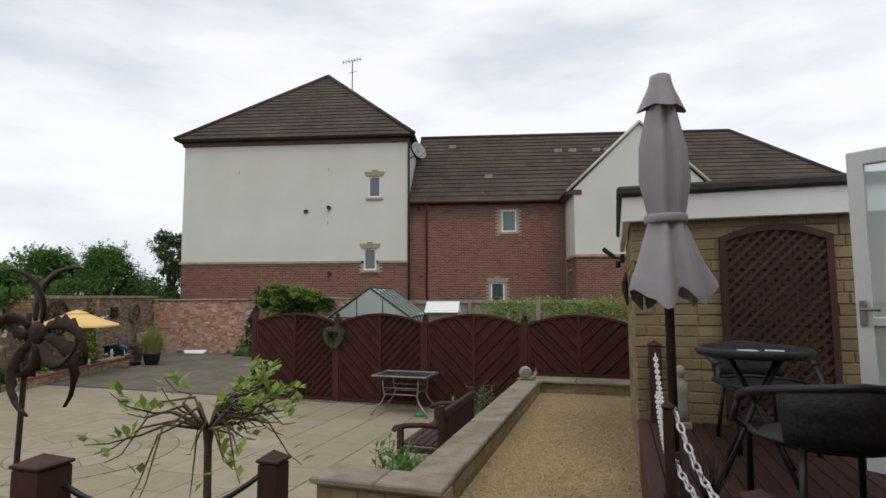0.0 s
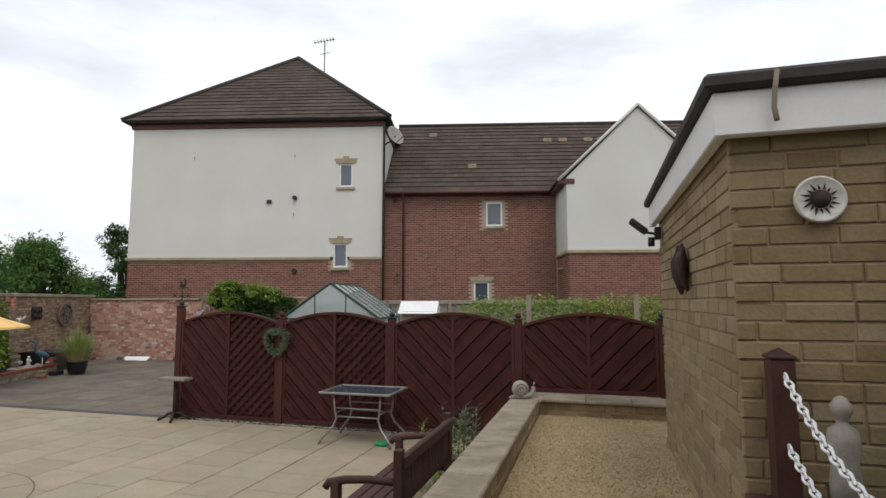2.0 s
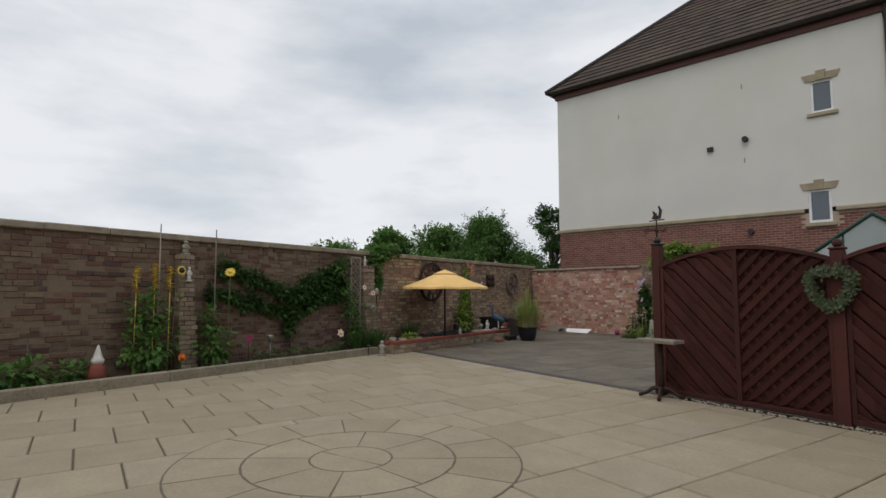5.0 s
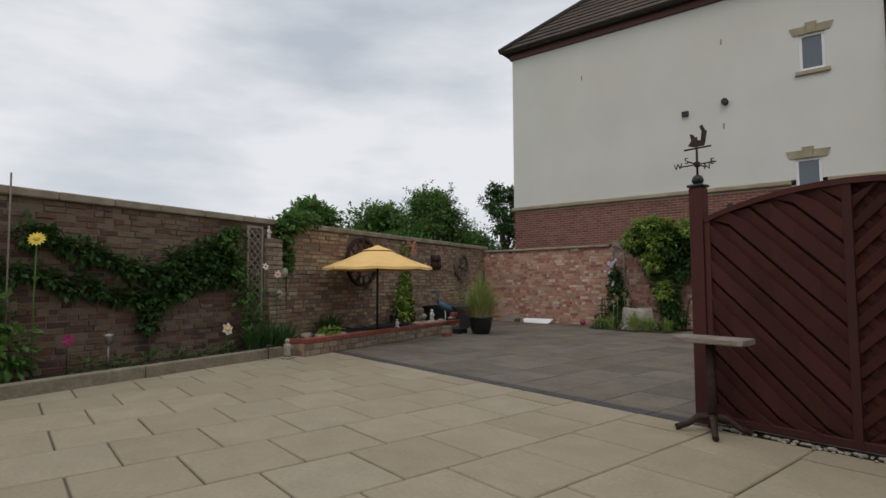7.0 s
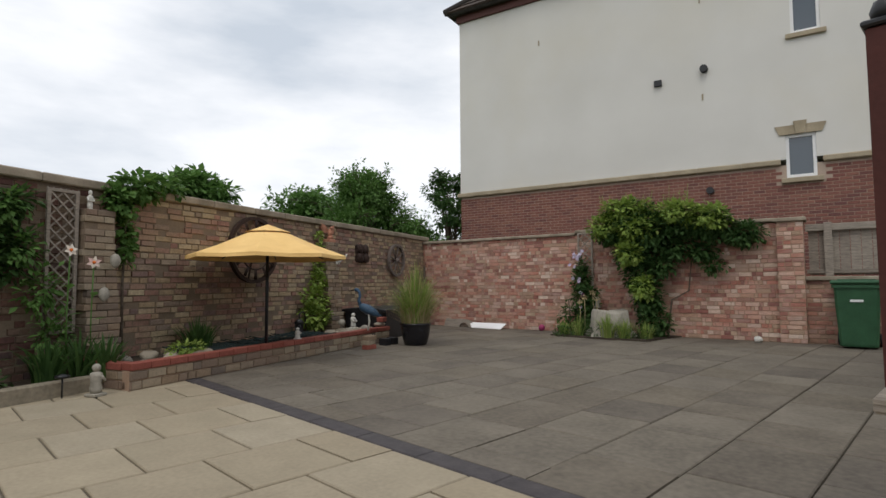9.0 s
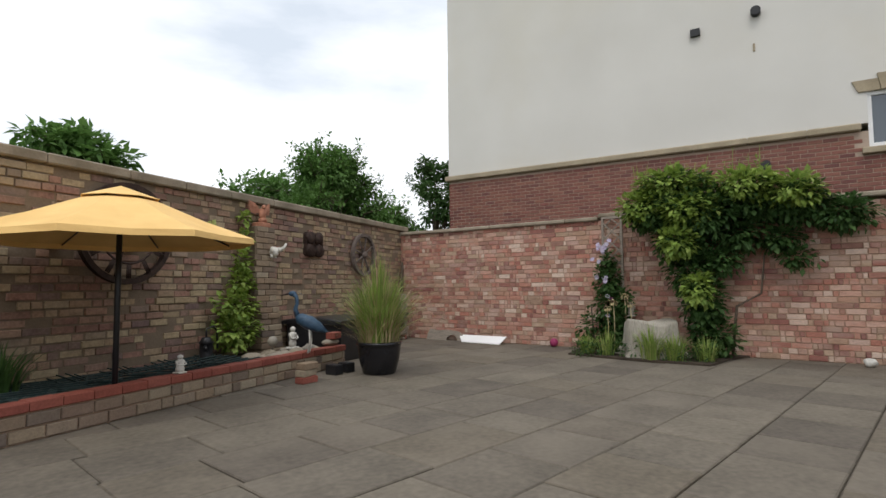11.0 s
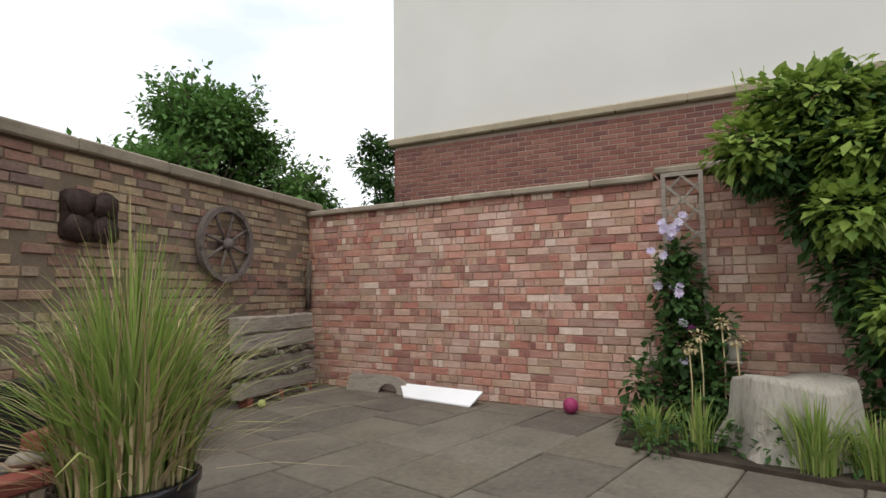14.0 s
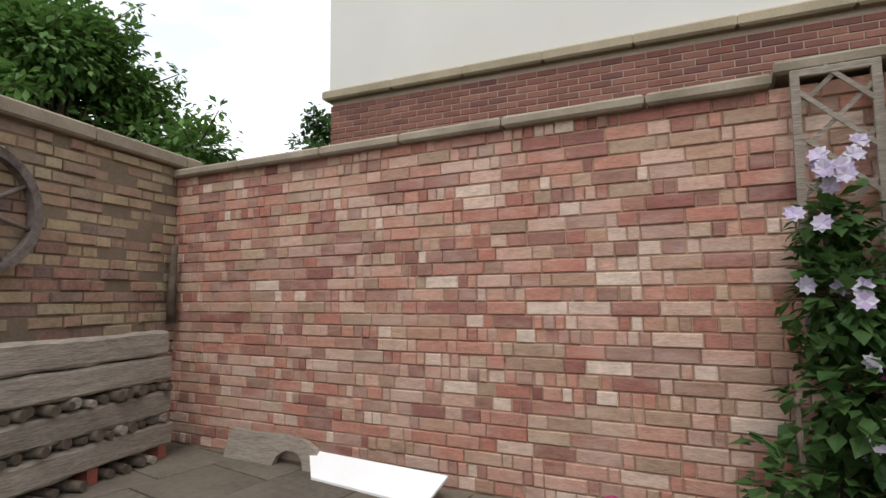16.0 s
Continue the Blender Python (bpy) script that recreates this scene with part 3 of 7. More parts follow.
s.tube([(-0.22, -0.2, 7.95), (9.02, -0.2, 7.95)], 0.06)
s.tube([(-0.2, -0.2, 7.95), (-0.2, 9.0, 7.95)], 0.06)
s.tube([(9.0, -0.2, 7.95), (9.0, 9.0, 7.95)], 0.06)
s.tube([(8.87, -0.1, 7.9), (8.87, -0.07, 7.6), (8.87, -0.07, 0.1)], 0.04)
s.box(-0.2, -0.2, 7.915, 9.0, 9.0, 7.93)
s.ob("gutter", LEAD, main)
s = Shape()
E0, AP = -0.28, 12.25
run, rise = 4.4 - E0, AP - 7.95
sl = math.hypot(run, rise)
w = 8.8 - 2 * E0
for o, al in (((E0, E0, 7.95), (1, 0, 0)), ((8.8 - E0, E0, 7.95), (0, 1, 0)), ((8.8 - E0, 8.8 - E0, 7.95), (-1, 0, 0)), ((E0, 8.8 - E0, 7.95), (0, -1, 0))):
    al = Vector(al)
    roof_plane(s, o, al, Vector((-al.y, al.x, 0)) * run + Vector((0, 0, rise)), lambda b: b / sl * w / 2, lambda b: w - b / sl * w / 2, sl)
rf = tagged(s.ob("roof", ROOF_TILE, main), kind="stuff")
s = Shape()
for a, b in ((E0, E0), (8.8 - E0, E0), (8.8 - E0, 8.8 - E0), (E0, 8.8 - E0)):
    s.tube([(a, b, 7.98), (4.4, 4.4, AP + 0.03)], 0.09, 8)
s.ob("ridge", LEAD, main)
for u, z, r in ((5.8, 5.23, 0.075), (5.84, 2.72, 0.07)):
    Shape().tube([(u, 0.05, z), (u, -0.12, z)], r, 12).ob("vent", BLACK, main)
Shape().box(4.83, -0.07, 5.05, 4.98, 0.05, 5.17).ob("vent", BLACK, main)
for u, z in ((5.74, 6.65), (5.74, 4.6), (2.2, 6.6)):
    Shape().soft(u, -0.015, z, u + 0.03, 0.02, z + 0.13, 0.004).ob("tie_mark", BAND, main)

wing = thing("house", HOUSE @ pose(8.83, 0.5, 0), "two-storey red brick house with brown tiled roof and cream gable", "house")
W3, W4 = (3.52, 4.28, 4.08, 5.12), (3.08, 1.4, 3.6, 2.36)
s = Shape()
wall_sheet(s, 0, -0.1, 17.0, 5.4, [W3, W4], 0.008, 0.3)
s.box(16.7, 0.3, -0.1, 17.0, 7.6, 5.4)
body = s.ob("wall", MORTAR_HOUSE, wing)
s = Shape()
for q in laid(5.9, 4.5, random.Random(6), 0.0, z0=0.9, holes=[(W3[0] - 0.05, W3[1] - 0.12, W3[2] + 0.05, W3[3] + 0.02), (W4[0] - 0.05, W4[1] - 0.1, W4[2] + 0.05, W4[3] + 0.02)]):
    s.brick(*q, random.uniform(-0.002, 0.002), 0.03)
tagged(s.ob("brickwork", HOUSE_BRICK, body), kind="stuff")
house_window(wing, *W3, head=False)
house_window(wing, *W4)
s = Shape()
run, rise = 4.1, 3.64
sl = math.hypot(run, rise)
roof_plane(s, (0.0, -0.3, 5.45), (1, 0, 0), (0, run, rise), lambda b: 0, lambda b: 17.3 - b / sl * 3.6, sl)
roof_plane(s, (17.3, -0.3, 5.45), (0, 1, 0), (-3.6, 0, rise), lambda b: b / math.hypot(3.6, rise) * 4.1, lambda b: 8.2 - b / math.hypot(3.6, rise) * 4.1, math.hypot(3.6, rise))
roof_plane(s, (17.3, 7.9, 5.45), (-1, 0, 0), (0, -run, rise), lambda b: b / sl * 3.6, lambda b: 17.3, sl)
tagged(s.ob("roof", ROOF_TILE, wing), kind="stuff")
s = Shape()
s.tube([(0, 3.8, 9.11), (13.7, 3.8, 9.11)], 0.09)
s.tube([(13.7, 3.8, 9.11), (17.3, -0.3, 5.48)], 0.09)
s.ob("ridge", LEAD, wing)
s = Shape()
s.box(0, -0.24, 5.36, 5.9, 0.0, 5.44)
s.tube([(0, -0.33, 5.42), (5.75, -0.33, 5.42)], 0.055)
s.tube([(0.66, -0.3, 5.4), (0.66, -0.06, 5.15), (0.66, -0.06, 0.1)], 0.038)
s.tube([(0.36, 0.0, 5.2), (0.36, -0.06, 5.2)], 0.09)
s.tube([(0.45, 0.02, 2.6), (0.45, -0.08, 2.6)], 0.06)
s.ob("gutter", FASCIA, wing)
# projecting gable
G0, G1, GY = 5.93, 10.42, -2.0
s = Shape()
wall_sheet(s, G0, 3.25, G1, 5.5, [], GY, GY + 0.3)
mid = (G0 + G1) / 2
s.add([(G0, GY, 5.5), (G1, GY, 5.5), (mid, GY, 7.72), (G0, GY + 0.3, 5.5), (G1, GY + 0.3, 5.5), (mid, GY + 0.3, 7.72)], [(0, 1, 2), (5, 4, 3), (0, 2, 5, 3), (1, 4, 5, 2)])
s.box(G0, GY + 0.3, 3.25, G0 + 0.3, 0.0, 5.4)
s.box(G1 - 0.3, GY + 0.3, 3.25, G1, 0.0, 5.4)
s.ob("gable", RENDER, wing)
s = Shape()
s.box(G0 + 0.02, GY + 0.03, -0.1, G1 - 0.02, GY + 0.3, 3.14)
s.box(G0 + 0.02, GY + 0.3, -0.1, G0 + 0.3, 0.0, 3.14)
gp = s.ob("plinth", MORTAR_HOUSE, wing)
s = Shape()
for q in laid(G1 - G0, 2.2, random.Random(8), 0.0, z0=0.93):
    s.brick(q[0] + G0, q[1], q[2] + G0, q[3], GY + 0.02, GY + 0.05)
k0 = len(s.v)
for q in laid(-GY, 2.2, random.Random(9), 0.0, z0=0.93):
    s.brick(*q, 0, 0.03)
s.v[k0:] = [(G0 + 0.015 + p[1], -p[0], p[2]) for p in s.v[k0:]]
tagged(s.ob("brickwork", HOUSE_BRICK, gp), kind="stuff")
s = Shape()
s.soft(G0 - 0.05, GY - 0.05, 3.14, G1 + 0.05, GY + 0.06, 3.25, 0.02)
s.ob("band", BAND, wing)
s = Shape()
s.soft(G0 - 0.05, GY + 0.06, 3.14, G0 + 0.06, 0.0, 3.25, 0.02)
s.ob("band", BAND, wing)
s = Shape()
for side in (-1, 1):
    o = (mid + side * 2.5, GY - 0.05 if side < 0 else 3.2, 5.42)
    al = Vector((0, 1 if side < 0 else -1, 0))
    if side < 0:
        roof_plane(s, (mid - 2.5, 3.2, 5.42), (0, -1, 0), (2.5, 0, 2.36), lambda b: 0, lambda b: 5.25, math.hypot(2.5, 2.36))
    else:
        roof_plane(s, (mid + 2.5, GY - 0.05, 5.42), (0, 1, 0), (-2.5, 0, 2.36), lambda b: 0, lambda b: 5.25, math.hypot(2.5, 2.36))
tagged(s.ob("roof", ROOF_TILE, wing), kind="stuff")
s = Shape()
for side in (-1, 1):
    s.tube([(mid + side * 2.5, GY - 0.06, 5.40), (mid, GY - 0.06, 7.80)], 0.05, 6)
s.ob("verge", RENDER, wing)
s = Shape()
s.soft(G0 - 0.28, GY - 0.04, 5.30, G0 + 0.25, GY + 0.05, 5.46, 0.01)
s.soft(G0 - 0.20, GY + 0.05, 5.32, G0 - 0.02, 0.0, 5.42, 0.01)
s.ob("kneeler", FASCIA, wing)
house_window(wing, 0.4, 3.35, 0.9, 4.35, head=False, m=Matrix.Translation((G0, 0, 0)) @ pose(0, 0, 0, 0, 0, -90) @ Matrix.Translation((0.1, 0, -0.55)))
# vent tiles on the long roof
for u, f in ((5.9, 0.72), (6.5, 0.72), (7.5, 0.72), (8.0, 0.72), (2.9, 0.33), (1.35, 0.83)):
    y, z = -0.3 + run * f, 5.45 + rise * f
    Shape().soft(u, y - 0.16, z - 0.10, u + 0.32, y + 0.02, z + 0.06, 0.015).ob("vent_tile", COPING, wing)

# aerial and dish
aer = thing("tv_aerial", HOUSE @ pose(5.75, 3.6, 10.85), "thin metal television aerial on a house roof", "aerial")
s = Shape()
s.tube([(0, 0, 0), (0, 0, 1.75)], 0.025, 6)
s.tube([(-0.45, 0, 1.72), (0.42, 0, 1.86)], 0.014, 6)
for i in range(7):
    x = -0.42 + i * 0.13
    s.tube([(x, -0.16, 1.725 + (x + 0.45) * 0.16), (x, 0.16, 1.725 + (x + 0.45) * 0.16)], 0.008, 5)
    s.tube([(x, 0, 1.63 + (x + 0.45) * 0.16), (x, 0, 1.83 + (x + 0.45) * 0.16)], 0.008, 5)
s.tube([(-0.2, 0, 1.2), (0.2, 0, 1.28)], 0.012, 6)
s.ob("mast", IRON, aer)
dish = thing("satellite_dish", HOUSE @ pose(8.84, 0.15, 7.2), "grey satellite dish on a house corner", "satellite dish")
s = Shape()
s.lathe([(0.02, -0.08), (0.2, -0.05), (0.33, 0.02), (0.35, 0.03), (0.33, 0.035), (0.2, -0.03), (0.02, -0.06)], 20)
s.ob("bowl", STEEL, dish, pose(0.42, -0.35, 0.12, 72, 0, 50))
s = Shape()
s.tube([(0.0, 0, -0.1), (0.3, -0.2, 0.0), (0.42, -0.33, 0.1)], 0.025, 8)
s.tube([(0.42, -0.4, -0.2), (0.75, -0.65, 0.02)], 0.012, 6)
s.ob("arm", IRON, dish)

# ---- plants ----
def foliage(s, c, r, count, size, rnd, slot=0, shell=0.55, wide=0.5):
    """Leaves scattered in an uneven ellipsoid, thickest near its skin."""
    for _ in range(count):
        d = Vector((rnd.gauss(0, 1), rnd.gauss(0, 1), rnd.gauss(0, 1))).normalized()
        k = (shell + (1 - shell) * rnd.random()) * (1 + 0.22 * math.sin(5 * d.x + c[0]) * math.sin(4 * d.z + c[1]))
        p = Vector(c) + Vector((d.x * r[0], d.y * r[1], d.z * r[2])) * k
        out = (d + Vector((rnd.uniform(-0.8, 0.8), rnd.uniform(-0.8, 0.8), rnd.uniform(-0.7, 0.3)))).normalized()
        ln = size * rnd.uniform(0.6, 1.3)
        s.leaf(p, out, (rnd.uniform(-0.4, 0.4), rnd.uniform(-0.4, 0.4), 1), ln, ln * wide, slot, 0.2)


def blades(s, c, spread, height, count, rnd, width=0.012, lean=0.5, slot=0):
    """Arching grass blades from one root."""
    for _ in range(count):
        a, k = rnd.uniform(0, 2 * math.pi), rnd.random() ** 0.7
        p = Vector(c) + Vector((math.cos(a), math.sin(a), 0)) * spread * k * 0.5
        a += rnd.uniform(-0.5, 0.5)
        out = Vector((math.cos(a), math.sin(a), 0))
        side = Vector((-out.y, out.x, 0)) * width * rnd.uniform(0.6, 1.2)
        h, ln = height * rnd.uniform(0.6, 1.1), lean * height * k * rnd.uniform(0.5, 1.3)
        q, v = [], []
        for i in range(5):
            u = i / 4
            q.append(p + out * ln * u * u + Vector((0, 0, h * (u - 0.35 * u * u * u * k))))
        for i, w in enumerate((0.7, 1, 0.85, 0.55, 0.08)):
            v += [q[i] - side * w * 0.5, q[i] + side * w * 0.5]
        s.add(v, [(2 * i, 2 * i + 1, 2 * i + 3, 2 * i + 2) for i in range(4)], slot, True)


def tree(name, label, x, y, height, crown_r, rnd, mat, leaves=5200, size=0.2, clumps=26, low=0.28):
    """A tapered trunk, limbs and a crown of many leaf clumps."""
    t = thing(name, pose(x, y, -0.08), label, "tree")
    s = Shape()
    top = height * 0.72
    pts = [(rnd.uniform(-0.1, 0.1) * i * 0.4, rnd.uniform(-0.1, 0.1) * i * 0.4, top * i / 5) for i in range(6)]
    s.tube(pts, [0.16 * height / 5 * (1 - 0.15 * i) for i in range(6)], 8)
    s.ob("trunk", BARK, t)
    limb, leaf = Shape(), Shape()
    for k in range(clumps):
        a, h = rnd.uniform(0, 2 * math.pi), low + (0.98 - low) * rnd.random() ** 0.8
        w = crown_r * math.sin(math.pi * min(0.93, max(0.16, (h - low) / (1 - low) * 0.75 + 0.22))) * rnd.uniform(0.45, 1.02)
        c = (w * math.cos(a), w * math.sin(a), height * h * rnd.uniform(0.93, 1.0))
        b = Vector(pts[min(5, max(1, int(h * 5)))])
        b.z *= 0.75
        mid = (b + Vector(c)) / 2 + Vector((0, 0, 0.1 * height * rnd.random()))
        limb.tube([b, mid, c], [0.035 * height / 5, 0.02 * height / 5, 0.008], 5, cap=False)
        r = crown_r * rnd.uniform(0.2, 0.38)
        foliage(leaf, c, (r, r, r * 0.75), leaves // clumps, size, rnd, shell=0.35, wide=0.62)
        for _ in range(3):
            d = Vector((rnd.gauss(0, 1), rnd.gauss(0, 1), rnd.uniform(-0.1, 1))).normalized()
            e = Vector(c) + d * r * rnd.uniform(1.1, 1.55)
            limb.tube([c, e], [0.012, 0.004], 4, cap=False)
            foliage(leaf, e, (r * 0.25, r * 0.25, r * 0.25), 16, size, rnd, shell=0.1)
    limb.ob("limb", BARK, t)
    tagged(leaf.ob("leaf", mat, t), kind="stuff")
    return t


tree("tree", "full green broadleaf tree behind a brick wall", -17.15, 14.8, 3.7, 1.5, random.Random(21), LEAF_MID, 32000, 0.09, 64, low=0.2)
tree("tree", "low spreading green tree behind a wall corner", -17.2, 16.1, 2.65, 1.05, random.Random(27), LEAF_DARK, 9000, 0.1, 30, low=0.2)
tree("tree", "dark green tree beside a house", -20.6, 21.2, 5.3, 1.5, random.Random(22), LEAF_DARK, 9000, 0.15, 36, low=0.12)
tree("tree", "green leafy tree showing above a garden wall", -15.35, 10.05, 2.75, 0.95, random.Random(23), LEAF_MID, 9000, 0.125, 30, low=0.3)
tree("tree", "green leafy tree far behind a garden wall", -21.0, 15.6, 3.7, 1.9, random.Random(24), LEAF_MID, 11000, 0.17, 40, low=0.2)
tree("tree", "distant green tree behind a garden wall", -24.5, 12.2, 3.2, 2.0, random.Random(25), LEAF_MID, 9000, 0.19, 34, low=0.2)
s, r = Shape(), random.Random(31)
for i in range(90):
    foliage(s, (-60 + r.uniform(-10, 10), -30 + i * 1.3, 1.2), (2.2, 2.2, r.uniform(1.0, 2.2)), 90, 0.7, r)
tagged(s.ob("far_hedge_line", LEAF_DARK), "distant belt of dark green trees", "trees", kind="stuff")


# ---- fence ----
def fence_panel(m, x0, x1, zb, lattice, group):
    """An arched panel: frame, middle muntin and diagonal boards meeting in a V."""
    f = thing("arched_fence", m, "dark red-brown wooden fence panel with arched top and diagonal boards", "fence", group)
    w, r = x1 - x0, random.Random(int(x0 * 100) + 900)

    def top(x):
        return 1.40 + 0.155 * math.sin(math.pi * max(0.0, min(1.0, x / w))) ** 0.85

    b = Shape()
    for half in (0, 1):
        a0, a1 = (0.03, w / 2 - 0.02) if half == 0 else (w / 2 + 0.02, w - 0.03)
        wd, layers = 0.085, ((0, 0.0), (1, 0.022)) if lattice[half] else ((0, 0.0),)
        for layer, dy in layers:
            sgn = (1 if half else -1) * (-1 if layer else 1)
            n, z = 0, zb - 1.0
            while z < 2.6:
                wide = wd * (0.55 if lattice[half] else 0.80 if n % 2 else 1.02)
                pts, k = [], 6
                lo = [(a0 + (a1 - a0) * i / k, z + sgn * (a0 + (a1 - a0) * i / k - (a0 if sgn > 0 else a1)) * 1.0) for i in range(k + 1)]
                for (xa, za), (xb, zb2) in zip(lo, lo[1:]):
                    q = []
                    for xx, zz in ((xa, za), (xb, zb2)):
                        t = top(xx) - 0.03
                        q.append((xx, min(max(zz, zb + 0.03), t), min(max(zz + wide * 1.41, zb + 0.03), t)))
                    if (q[0][2] - q[0][1]) + (q[1][2] - q[1][1]) < 0.02:
                        continue
                    lift = 0.0 if lattice[half] or n % 2 else 0.014
                    y0, y1 = -0.008 + dy - lift, 0.014 + dy
                    e = 0.016
                    b.add([(q[0][0], y0 + e, q[0][1]), (q[1][0], y0 + e, q[1][1]), (q[1][0], y0, q[1][2]), (q[0][0], y0, q[0][2]), (q[0][0], y1, q[0][1]), (q[1][0], y1, q[1][1]), (q[1][0], y1, q[1][2]), (q[0][0], y1, q[0][2])],
                          [(0, 1, 2, 3), (4, 0, 3, 7), (1, 5, 6, 2), (3, 2, 6, 7), (4, 5, 1, 0), (7, 6, 5, 4)])
                z += wd * 1.42 * (1.15 if lattice[half] else 1.0)
                n += 1
    tagged(b.ob("board", FENCE, f), kind="stuff")
    fr = Shape()
    for q in ((0, 0.035), (w / 2 - 0.022, w / 2 + 0.022), (w - 0.035, w)):
        fr.soft(q[0], -0.022, zb, q[1], 0.04, top((q[0] + q[1]) / 2) - 0.005, 0.005)
    fr.soft(0.035, -0.018, zb, w - 0.035, 0.038, zb + 0.05, 0.005)
    k = 14
    for i in range(k):
        xa, xb = w * i / k, w * (i + 1) / k
        za, zc = top(xa), top(xb)
        fr.add([(xa, -0.03, za - 0.035), (xb, -0.03, zc - 0.035), (xb, -0.03, zc), (xa, -0.03, za), (xa, 0.045, za - 0.035), (xb, 0.045, zc - 0.035), (xb, 0.045, zc), (xa, 0.045, za)],
               [(0, 1, 2, 3), (7, 6, 5, 4), (3, 2, 6, 7), (4, 5, 1, 0)])
    fr.ob("frame", FENCE, f)
    back = Shape()
    for i in range(k):
        xa, xb = 0.01 + (w - 0.02) * i / k, 0.01 + (w - 0.02) * (i + 1) / k
        back.add([(xa, 0.042, zb + 0.01), (xb, 0.042, zb + 0.01), (xb, 0.042, top(xb) - 0.02), (xa, 0.042, top(xa) - 0.02), (xa, 0.05, zb + 0.01), (xb, 0.05, zb + 0.01), (xb, 0.05, top(xb) - 0.02), (xa, 0.05, top(xa) - 0.02)],
                 [(0, 1, 2, 3), (7, 6, 5, 4)])
    back.ob("backing", FENCE, f)
    return f


FY = 8.82
POSTS = [(-6.50, 1.62, 0.0), (-4.77, 1.46, 0.0), (-3.10, 1.47, 0.0), (-1.41, 1.46, 0.0), (0.28, 1.48, 0.0)]
for (xa, _, _), (xb, _, _), zb, lat in zip(POSTS, POSTS[1:], (0.02, 0.02, 0.02, 0.585), ((0, 1), (0, 1), (0, 0), (0, 0))):
    fence_panel(pose(xa + 0.05, FY, 0), xa + 0.05, xb - 0.05, zb, lat, "panels of the patio fence")
for x, h, zb in POSTS:
    p = thing("fence_post", pose(x, FY + 0.01, 0), "square red-brown wooden fence post with a rounded cap", "fence post", "posts of the patio fence")
    s = Shape()
    s.soft(-0.045, -0.045, -0.05, 0.045, 0.045, h, 0.008)
    s.ob("shaft", FENCE, p)
    s = Shape()
    s.soft(-0.055, -0.055, h, 0.055, 0.055, h + 0.02, 0.006)
    s.lathe([(0.02, h + 0.02), (0.036, h + 0.035), (0.04, h + 0.055), (0.03, h + 0.08), (0.008, h + 0.092)], 12)
    s.ob("cap", BLACK if h > 1.465 else FENCE, p)
# pebbles along the fence foot
s, r = Shape(), random.Random(41)
for _ in range(500):
    x = r.uniform(-6.4, -1.6)
    k = r.uniform(0.008, 0.02)
    s.blob((x, FY - 0.05 - abs(r.gauss(0, 0.035)), 0.006), (k, k, k * 0.6), r, n=3)
tagged(s.ob("fence_pebbles", ROCK), "loose pebbles along the foot of a fence", "pebbles", kind="stuff")

# wreath, weathervane, shelf stand
wr = thing("wreath", pose(-4.80, FY - 0.07, 1.14), "heart-shaped artificial leaf wreath hanging on a fence", "wreath")
s, r = Shape(), random.Random(42)
for i in range(900):
    a = r.uniform(0, 2 * math.pi)
    hx = 0.155 * math.sin(a) * (1.0 + 0.1 * math.cos(a))
    hz = 0.15 * math.cos(a) + 0.05 * abs(math.sin(a)) - 0.02
    p = Vector((hx + r.gauss(0, 0.018), r.uniform(-0.03, 0.02), hz + r.gauss(0, 0.018)))
    s.leaf(p, (r.gauss(0, 1), -abs(r.gauss(0, 0.7)), r.gauss(0, 1)), (0, -1, 0), 0.045, 0.022)
tagged(s.ob("leaf", LEAF_GREY, wr), kind="stuff")
s = Shape()
s.tube([(0.15 * math.sin(i / 16 * 2 * math.pi), 0.015, 0.15 * math.cos(i / 16 * 2 * math.pi)) for i in range(17)], 0.012, 6)
s.ob("ring", IRON, wr)
vane = thing("weathervane", pose(-6.50, FY + 0.01, 1.71), "small rusty iron weathervane with cockerel on a post", "weathervane")
s = Shape()
s.tube([(0, 0, 0), (0, 0, 0.27)], 0.008, 6)
s.tube([(-0.13, 0, 0.075), (0.13, 0, 0.075)], 0.005, 6)
s.tube([(0, -0.13, 0.075), (0, 0.13, 0.075)], 0.005, 6)
s.tube([(-0.09, 0, 0.19), (0.1, 0, 0.19)], 0.006, 6)
s.lathe([(0.002, 0.05), (0.02, 0.06), (0.02, 0.09), (0.002, 0.1)], 8)
s.ob("spindle", IRON, vane)
s = Shape()
s.prism([(-0.055, 0.20), (0.02, 0.20), (0.06, 0.215), (0.035, 0.25), (0.045, 0.30), (0.02, 0.29), (0.0, 0.25), (-0.03, 0.24), (-0.04, 0.30), (-0.025, 0.34), (-0.045, 0.35), (-0.062, 0.31), (-0.075, 0.30)], -0.004, 0.004)
s.v = [(-p[0], p[2], p[1]) for p in s.v]
s.ob("cockerel", IRON, vane)
for ch, x, y in (("W", -0.15, 0.0), ("E", 0.11, 0.0), ("N", 0.0, 0.14), ("S", 0.0, -0.14)):
    cu = bpy.data.curves.new("letter", "FONT")
    cu.body, cu.size, cu.extrude = ch, 0.06, 0.003
    cu.materials.append(IRON)
    lt = new("letter", cu)
    lt.parent = vane
    lt.matrix_basis = pose(x - 0.02, y, 0.06, 90, 0, 0)
st = thing("shelf_stand", pose(-6.35, 8.55, 0), "weathered timber shelf on an iron pedestal beside a fence post", "stand")
s = Shape()
s.soft(-0.18, -0.09, 0.575, 0.26, 0.09, 0.615, 0.006)
s.ob("shelf", GREY_WOOD, st)
s = Shape()
s.tube([(0, 0.06, 0.03), (0, 0.06, 0.575)], 0.03, 10)
